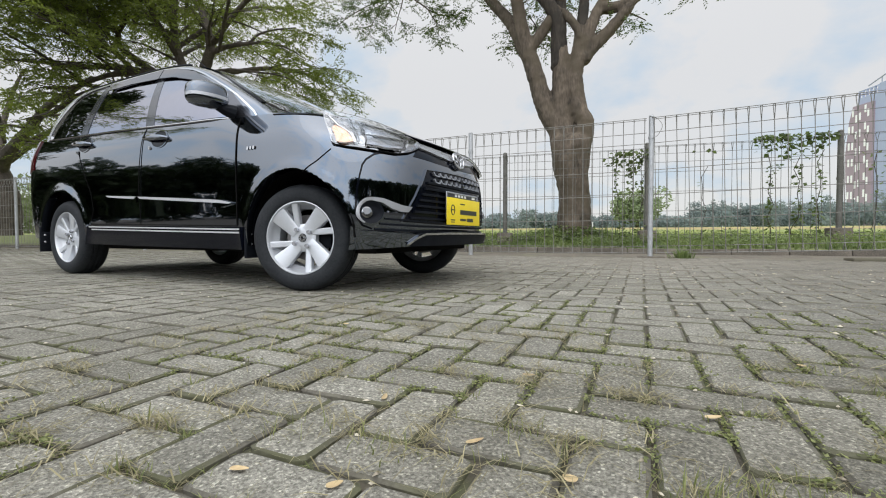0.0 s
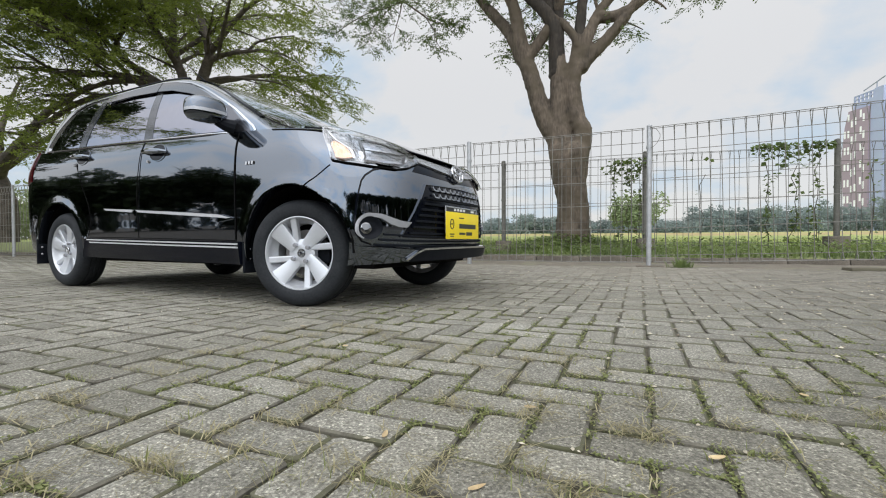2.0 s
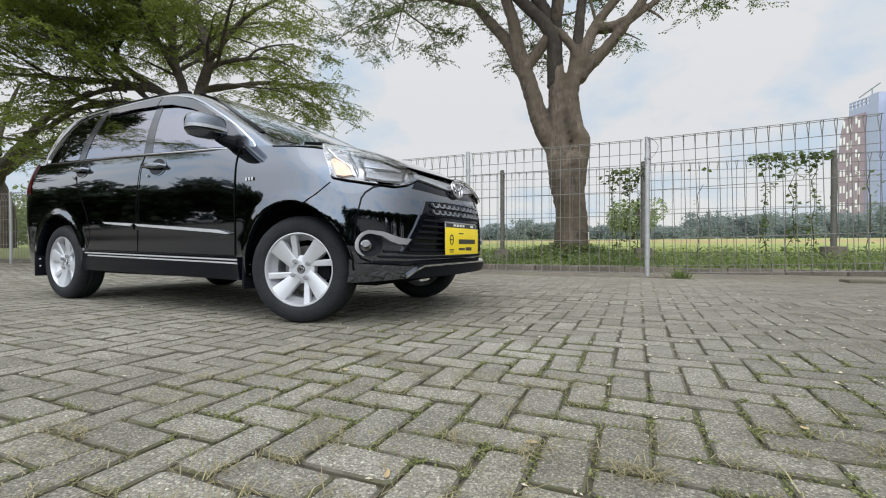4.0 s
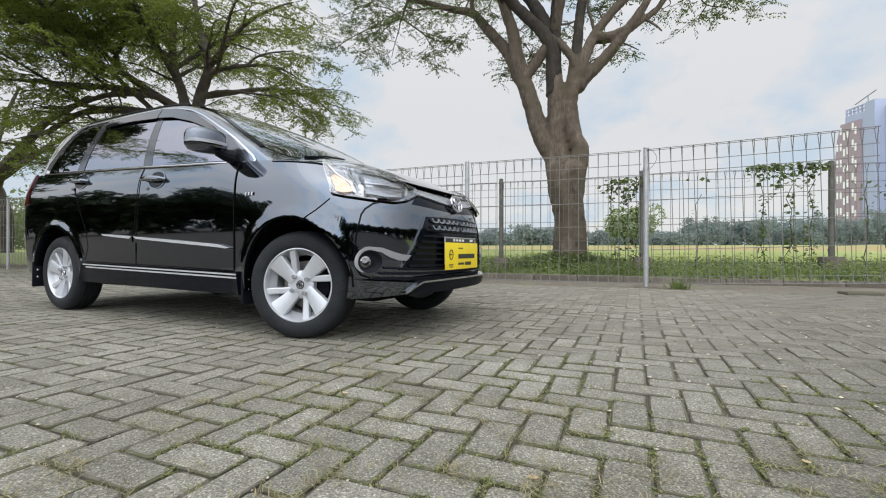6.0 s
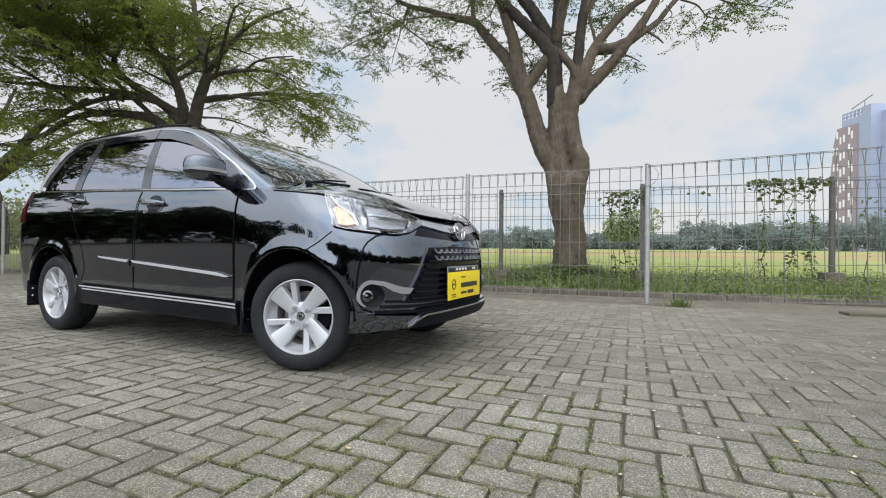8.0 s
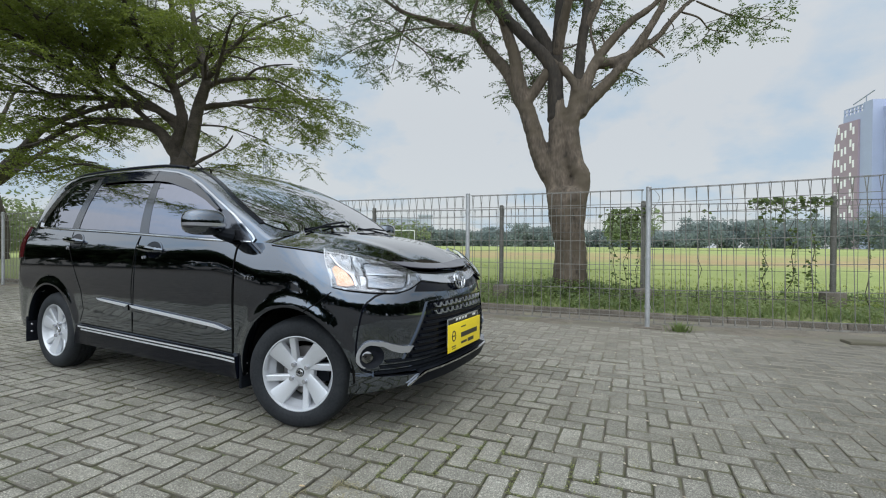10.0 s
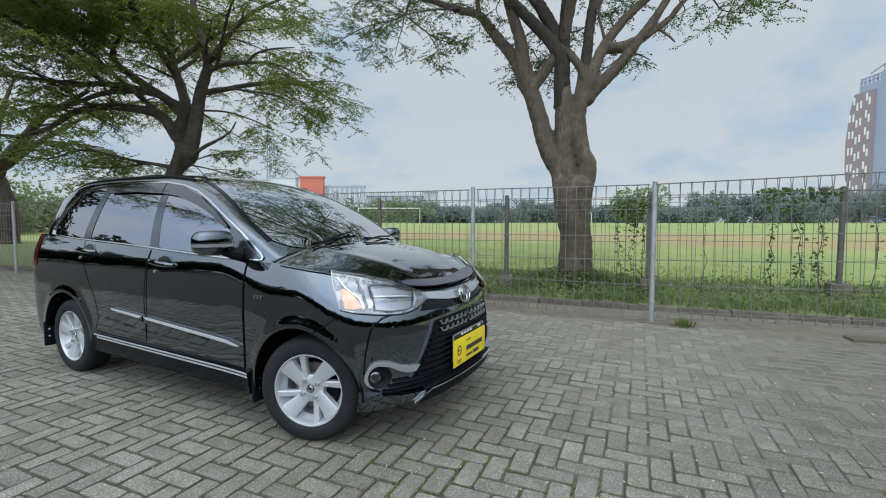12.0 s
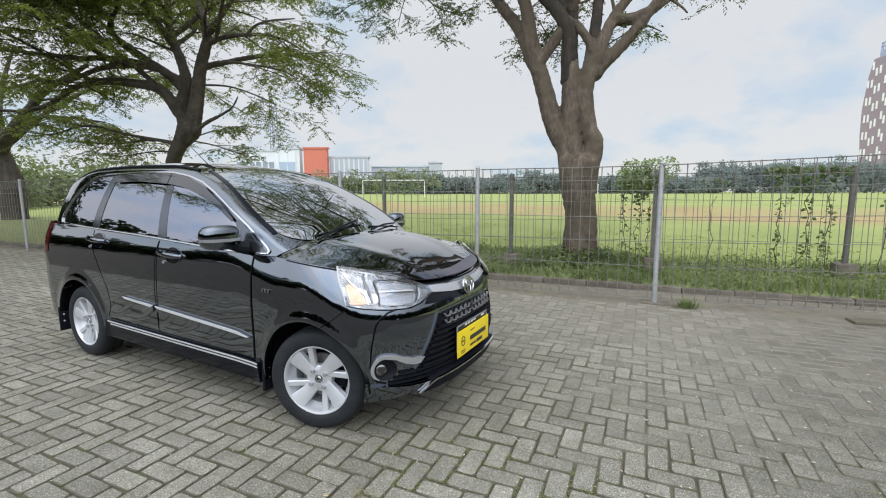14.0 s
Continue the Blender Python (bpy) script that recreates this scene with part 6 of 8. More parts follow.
def grow_tree(name, label, limbs, trunk, trunk_r, seed, bark, leaf_mat, leaf=(0.075, 0.033), l2=0.42, l3=0.24, spray_n=9, len2=(1.0, 2.0), sides=12, flat=0.25, thick=1.0, fuse=0.025, blackish=(), blackish_bark=None):
    """A tree from its trunk's line and its limbs' lines; limbs listed separately are parts with a darker bark."""
    rng = random.Random(seed)
    base = Vector(trunk[0])
    e = thing(name, base.x, base.y, base.z, label, "tree")
    V, F = [], []
    tp = smooth_path(trunk, 44)
    tr = [trunk_r(i / 43) for i in range(44)]
    tube_data(tp, tr, 40, V, F, 0.30)
    V2, F2 = [], []
    lv = Leaves()
    for pts, r0, r1, s0, *rest in list(limbs) + list(blackish):
        own = any(pts is q[0] for q in blackish)
        reach = rest[0] if rest else 1.0
        bare = rest[1] if len(rest) > 1 else 0.10
        lp = smooth_path(pts, max(10, len(pts) * 4))
        n = len(lp)
        big = r0 >= 0.06
        radii = [(r0 + (r1 - r0) * (k / (n - 1)) ** 0.8) * (0.7 if k == 0 else 1.0) for k in range(n)]
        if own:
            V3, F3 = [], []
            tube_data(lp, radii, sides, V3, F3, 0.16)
            limb = pydata("limb", V3, F3, blackish_bark, None, "blackish limb")
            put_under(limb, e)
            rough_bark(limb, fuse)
        else:
            tube_data(lp, radii, sides if big else 8, V if big else V2, F if big else F2, 0.16)
        total = sum((lp[i + 1] - lp[i]).length for i in range(n - 1))
        cnt = 0 if s0 > 0.95 else max(1, int(total * (1 - s0) / (l2 * (0.35 + 0.65 * reach))))
        for k in range(cnt):
            u = s0 + (1 - s0) * (k + rng.random()) / cnt
            p, t = along(lp, u)
            lat = t.cross(Vector((0, 0, 1)))
            lat = lat.normalized() if lat.length > 0.1 else rand_dir(rng, 0.1)
            d2 = t * 0.55 + lat * (1 if k % 2 else -1) * rng.uniform(0.5, 1.0) + Vector((0, 0, rng.uniform(-0.1, 0.45) * flat * 2)) + rand_dir(rng) * 0.3
            L2 = rng.uniform(*len2) * (1.2 - 0.7 * u) * reach
            b2 = branch_path(p, d2, L2, rng, 6, 0.35 * reach)
            rb = max(0.007, (r0 + (r1 - r0) * u) * 0.36) * thick
            tube_data(b2, [rb * (1 - 0.75 * i / 5) for i in range(6)], 6, V2, F2)
            c3 = max(3 if reach < 0.6 else 2, int(L2 / (l3 * (0.3 + 0.7 * reach))))
            for q in range(c3 + 1):
                u3 = 0.22 + 0.78 * q / c3
                p3, t3 = along(b2, min(0.999, u3))
                lat3 = t3.cross(Vector((0, 0, 1)))
                lat3 = lat3.normalized() if lat3.length > 0.1 else rand_dir(rng, 0.1)
                d3 = t3 * 0.7 + lat3 * (1 if q % 2 else -1) * rng.uniform(0.3, 1.0) + Vector((0, 0, rng.uniform(-0.35, 0.2)))
                L3 = rng.uniform(0.35, 0.75) * (len2[1] / 2.0) * (0.4 + 0.6 * reach)
                b3 = branch_path(p3, d3, L3, rng, 4, 0.5 * reach)
                tube_data(b3, [rb * 0.22 + 0.003, rb * 0.16 + 0.002, 0.0025, 0.002], 4, V2, F2)
                ns = max(4, int(L3 / 0.085))
                for m in range(ns):
                    if rng.random() < bare:
                        continue
                    p4, t4 = along(b3, min(0.999, 0.15 + 0.85 * m / ns))
                    spray(lv, p4, t4 * 0.5 + rand_dir(rng, 0.5) + Vector((0, 0, -0.25)), rng, spray_n, *leaf)
    ob = pydata("trunk", V, F, bark, None, "rough grey-brown bark trunk and limbs")
    put_under(ob, e)
    rough_bark(ob, fuse)
    put_under(tagged(pydata("twigs", V2, F2, bark), kind="stuff"), e)
    cr = new("crown", lv.mesh("crown", leaf_mat))
    put_under(cr, e)
    tagged(cr, "open airy crown of small leaves")
    return e


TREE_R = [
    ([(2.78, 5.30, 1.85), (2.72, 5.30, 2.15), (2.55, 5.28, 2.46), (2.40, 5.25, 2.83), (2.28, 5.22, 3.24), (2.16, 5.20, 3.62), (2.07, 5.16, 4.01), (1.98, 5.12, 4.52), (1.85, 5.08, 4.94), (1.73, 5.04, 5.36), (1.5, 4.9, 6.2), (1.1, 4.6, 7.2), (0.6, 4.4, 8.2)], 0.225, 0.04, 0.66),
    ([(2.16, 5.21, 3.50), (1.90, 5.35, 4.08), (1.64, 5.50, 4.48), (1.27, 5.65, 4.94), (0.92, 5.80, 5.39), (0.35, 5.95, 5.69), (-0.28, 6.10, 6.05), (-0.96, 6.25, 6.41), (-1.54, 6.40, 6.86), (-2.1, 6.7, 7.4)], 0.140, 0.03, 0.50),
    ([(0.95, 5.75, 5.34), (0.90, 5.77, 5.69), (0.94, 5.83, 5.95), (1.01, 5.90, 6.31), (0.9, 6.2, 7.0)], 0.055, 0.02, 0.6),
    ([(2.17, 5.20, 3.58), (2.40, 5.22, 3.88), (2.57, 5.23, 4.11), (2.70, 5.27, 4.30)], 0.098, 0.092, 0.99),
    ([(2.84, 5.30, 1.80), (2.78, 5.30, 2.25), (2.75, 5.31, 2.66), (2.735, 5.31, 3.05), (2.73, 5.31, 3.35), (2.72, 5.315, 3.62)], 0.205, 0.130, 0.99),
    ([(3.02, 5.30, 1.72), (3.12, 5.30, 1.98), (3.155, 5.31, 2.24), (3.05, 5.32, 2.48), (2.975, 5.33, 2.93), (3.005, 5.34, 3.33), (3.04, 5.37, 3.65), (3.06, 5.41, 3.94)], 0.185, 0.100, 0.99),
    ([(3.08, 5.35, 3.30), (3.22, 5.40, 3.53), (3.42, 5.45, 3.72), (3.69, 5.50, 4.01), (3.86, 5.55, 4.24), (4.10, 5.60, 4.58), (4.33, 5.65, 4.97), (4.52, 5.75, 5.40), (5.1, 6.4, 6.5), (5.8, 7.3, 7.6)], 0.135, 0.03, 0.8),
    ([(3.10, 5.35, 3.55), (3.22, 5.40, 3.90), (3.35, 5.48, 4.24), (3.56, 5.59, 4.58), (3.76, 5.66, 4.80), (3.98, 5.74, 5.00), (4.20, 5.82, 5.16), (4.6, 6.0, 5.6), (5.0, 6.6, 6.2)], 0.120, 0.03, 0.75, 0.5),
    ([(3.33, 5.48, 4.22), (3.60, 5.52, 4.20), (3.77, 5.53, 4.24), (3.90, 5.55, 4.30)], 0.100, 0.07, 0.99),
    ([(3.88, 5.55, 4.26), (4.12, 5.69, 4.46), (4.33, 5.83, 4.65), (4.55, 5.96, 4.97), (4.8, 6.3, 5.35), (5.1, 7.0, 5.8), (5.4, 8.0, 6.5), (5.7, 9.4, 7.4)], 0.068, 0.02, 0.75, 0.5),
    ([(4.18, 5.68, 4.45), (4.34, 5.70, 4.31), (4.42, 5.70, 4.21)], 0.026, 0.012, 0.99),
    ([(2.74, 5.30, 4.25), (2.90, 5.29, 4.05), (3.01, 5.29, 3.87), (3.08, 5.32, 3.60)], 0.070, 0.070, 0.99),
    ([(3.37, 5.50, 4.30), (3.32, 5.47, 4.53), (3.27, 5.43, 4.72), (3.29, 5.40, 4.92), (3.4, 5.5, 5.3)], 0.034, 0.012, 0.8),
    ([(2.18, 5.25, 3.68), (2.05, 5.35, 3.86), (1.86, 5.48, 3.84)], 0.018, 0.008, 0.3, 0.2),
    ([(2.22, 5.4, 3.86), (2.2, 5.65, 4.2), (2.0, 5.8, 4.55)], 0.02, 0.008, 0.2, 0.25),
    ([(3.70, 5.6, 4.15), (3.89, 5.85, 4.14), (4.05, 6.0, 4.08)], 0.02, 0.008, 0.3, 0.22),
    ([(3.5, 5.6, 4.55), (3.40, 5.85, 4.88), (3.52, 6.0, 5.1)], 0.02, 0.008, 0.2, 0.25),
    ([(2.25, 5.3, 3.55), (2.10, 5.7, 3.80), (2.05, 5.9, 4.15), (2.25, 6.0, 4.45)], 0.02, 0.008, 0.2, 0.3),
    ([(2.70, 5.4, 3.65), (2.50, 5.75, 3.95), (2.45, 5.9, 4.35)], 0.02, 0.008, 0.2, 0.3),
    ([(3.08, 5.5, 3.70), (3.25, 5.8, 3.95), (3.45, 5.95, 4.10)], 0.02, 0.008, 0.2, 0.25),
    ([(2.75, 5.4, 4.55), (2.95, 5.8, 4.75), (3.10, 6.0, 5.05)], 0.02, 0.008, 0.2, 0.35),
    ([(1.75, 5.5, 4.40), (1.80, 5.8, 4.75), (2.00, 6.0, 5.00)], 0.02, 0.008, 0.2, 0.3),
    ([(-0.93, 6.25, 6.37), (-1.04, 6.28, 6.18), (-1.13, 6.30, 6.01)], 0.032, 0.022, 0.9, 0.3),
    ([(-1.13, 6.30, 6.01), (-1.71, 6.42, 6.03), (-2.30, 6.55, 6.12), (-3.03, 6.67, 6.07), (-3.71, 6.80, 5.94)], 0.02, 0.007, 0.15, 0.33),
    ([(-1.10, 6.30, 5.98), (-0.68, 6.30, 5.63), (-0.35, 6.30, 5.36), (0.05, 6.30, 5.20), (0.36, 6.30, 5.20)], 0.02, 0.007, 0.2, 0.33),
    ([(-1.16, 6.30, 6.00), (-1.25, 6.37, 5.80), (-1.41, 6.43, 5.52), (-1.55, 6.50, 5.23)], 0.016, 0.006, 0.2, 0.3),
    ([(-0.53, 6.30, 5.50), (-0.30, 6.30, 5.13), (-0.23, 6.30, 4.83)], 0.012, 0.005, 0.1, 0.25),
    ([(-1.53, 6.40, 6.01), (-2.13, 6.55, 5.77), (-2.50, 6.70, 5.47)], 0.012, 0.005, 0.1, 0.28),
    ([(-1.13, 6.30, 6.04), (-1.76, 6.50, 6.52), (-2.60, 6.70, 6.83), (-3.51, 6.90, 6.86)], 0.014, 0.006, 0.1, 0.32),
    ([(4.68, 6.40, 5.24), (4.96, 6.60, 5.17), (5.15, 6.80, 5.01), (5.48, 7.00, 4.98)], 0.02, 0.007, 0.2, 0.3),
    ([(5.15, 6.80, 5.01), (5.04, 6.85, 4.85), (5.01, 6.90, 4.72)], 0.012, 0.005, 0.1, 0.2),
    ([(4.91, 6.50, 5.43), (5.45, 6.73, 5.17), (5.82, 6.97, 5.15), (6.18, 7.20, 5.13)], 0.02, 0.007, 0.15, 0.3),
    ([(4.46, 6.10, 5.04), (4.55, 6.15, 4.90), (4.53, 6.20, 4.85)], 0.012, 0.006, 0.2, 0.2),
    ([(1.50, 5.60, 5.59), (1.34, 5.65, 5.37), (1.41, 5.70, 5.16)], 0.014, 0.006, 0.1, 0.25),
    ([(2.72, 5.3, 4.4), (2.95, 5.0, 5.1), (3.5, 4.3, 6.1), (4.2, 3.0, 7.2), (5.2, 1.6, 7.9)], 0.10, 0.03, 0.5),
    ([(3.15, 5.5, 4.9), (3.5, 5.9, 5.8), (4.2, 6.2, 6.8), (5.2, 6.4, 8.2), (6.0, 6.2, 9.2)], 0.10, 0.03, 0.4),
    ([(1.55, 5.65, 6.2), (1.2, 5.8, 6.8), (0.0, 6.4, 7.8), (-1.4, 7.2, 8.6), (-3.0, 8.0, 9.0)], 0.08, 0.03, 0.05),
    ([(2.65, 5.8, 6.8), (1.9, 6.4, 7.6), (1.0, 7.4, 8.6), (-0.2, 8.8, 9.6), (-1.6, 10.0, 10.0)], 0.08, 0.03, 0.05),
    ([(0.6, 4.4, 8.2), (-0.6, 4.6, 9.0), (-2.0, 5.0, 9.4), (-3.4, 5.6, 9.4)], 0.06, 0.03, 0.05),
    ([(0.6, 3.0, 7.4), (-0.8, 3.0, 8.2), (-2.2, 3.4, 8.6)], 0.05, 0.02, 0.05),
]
# the middle stems, with a darker bark above the fork
BLACKISH_R = [
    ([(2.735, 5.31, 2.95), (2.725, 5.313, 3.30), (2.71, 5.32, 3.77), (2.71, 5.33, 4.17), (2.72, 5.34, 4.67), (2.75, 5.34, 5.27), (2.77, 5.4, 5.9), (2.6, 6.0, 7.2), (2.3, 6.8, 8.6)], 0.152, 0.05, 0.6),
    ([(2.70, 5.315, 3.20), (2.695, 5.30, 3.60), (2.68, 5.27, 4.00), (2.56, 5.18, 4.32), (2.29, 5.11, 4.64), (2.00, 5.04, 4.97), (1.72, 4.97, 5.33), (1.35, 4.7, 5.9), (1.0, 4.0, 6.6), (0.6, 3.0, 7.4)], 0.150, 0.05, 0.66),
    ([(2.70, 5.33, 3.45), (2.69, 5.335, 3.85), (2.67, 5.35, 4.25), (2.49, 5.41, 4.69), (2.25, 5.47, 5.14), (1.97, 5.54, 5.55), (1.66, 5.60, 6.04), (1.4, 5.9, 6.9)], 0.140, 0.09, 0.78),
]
BLACKISH_R.append(([(3.01, 5.35, 3.40), (3.045, 5.38, 3.68), (3.07, 5.41, 3.94), (3.11, 5.47, 4.55), (3.16, 5.54, 5.07), (3.2, 5.7, 5.7), (3.4, 6.4, 7.2), (3.8, 7.4, 8.6)], 0.122, 0.05, 0.62))
# high limbs spreading over the lot and roofing the fork
for k in range(11):
    a = radians(33 * k + 8)
    r = 3.2 + 1.1 * (k % 3)
    zt = 7.6 + 0.7 * (k % 2)
    TREE_R.append(([(2.5, 5.6, 6.3), (2.4 + 0.35 * r * math.cos(a), 5.5 + 0.35 * r * math.sin(a), 7.0), (2.3 + 0.7 * r * math.cos(a), 5.4 + 0.7 * r * math.sin(a), zt), (2.2 + r * math.cos(a), 5.3 + r * math.sin(a), zt + 0.5)], 0.055, 0.02, 0.15, 1.0, 0.30))
# high limbs spreading over the planting bed
for k in range(9):
    a = radians(84 + 15 * k)
    r = 4.6 + 1.3 * (k % 3)
    TREE_R.append(([(1.6, 5.5, 6.9), (1.4 + 0.4 * r * math.cos(a), 5.4 + 0.4 * r * math.sin(a), 7.9), (1.2 + 0.75 * r * math.cos(a), 5.2 + 0.75 * r * math.sin(a), 8.5 + 0.2 * (k % 2)), (1.0 + r * math.cos(a), 5.0 + r * math.sin(a), 8.8 + 0.5 * (k % 2))], 0.07, 0.025, 0.2, 1.0, 0.30))
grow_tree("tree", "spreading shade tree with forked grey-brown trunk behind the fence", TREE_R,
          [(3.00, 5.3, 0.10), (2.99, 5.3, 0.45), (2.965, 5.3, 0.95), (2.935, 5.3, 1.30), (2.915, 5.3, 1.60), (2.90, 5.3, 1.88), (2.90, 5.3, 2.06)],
          curve((0, 0.167, 0.333, 0.5, 0.667, 0.833, 0.95, 1.0), (0.37, 0.275, 0.262, 0.285, 0.315, 0.335, 0.29, 0.20)), 21, M_BARK, M_LEAF, (0.058, 0.027), spray_n=13, sides=22, fuse=0.022, blackish=BLACKISH_R, blackish_bark=M_BARK_BLACKISH)

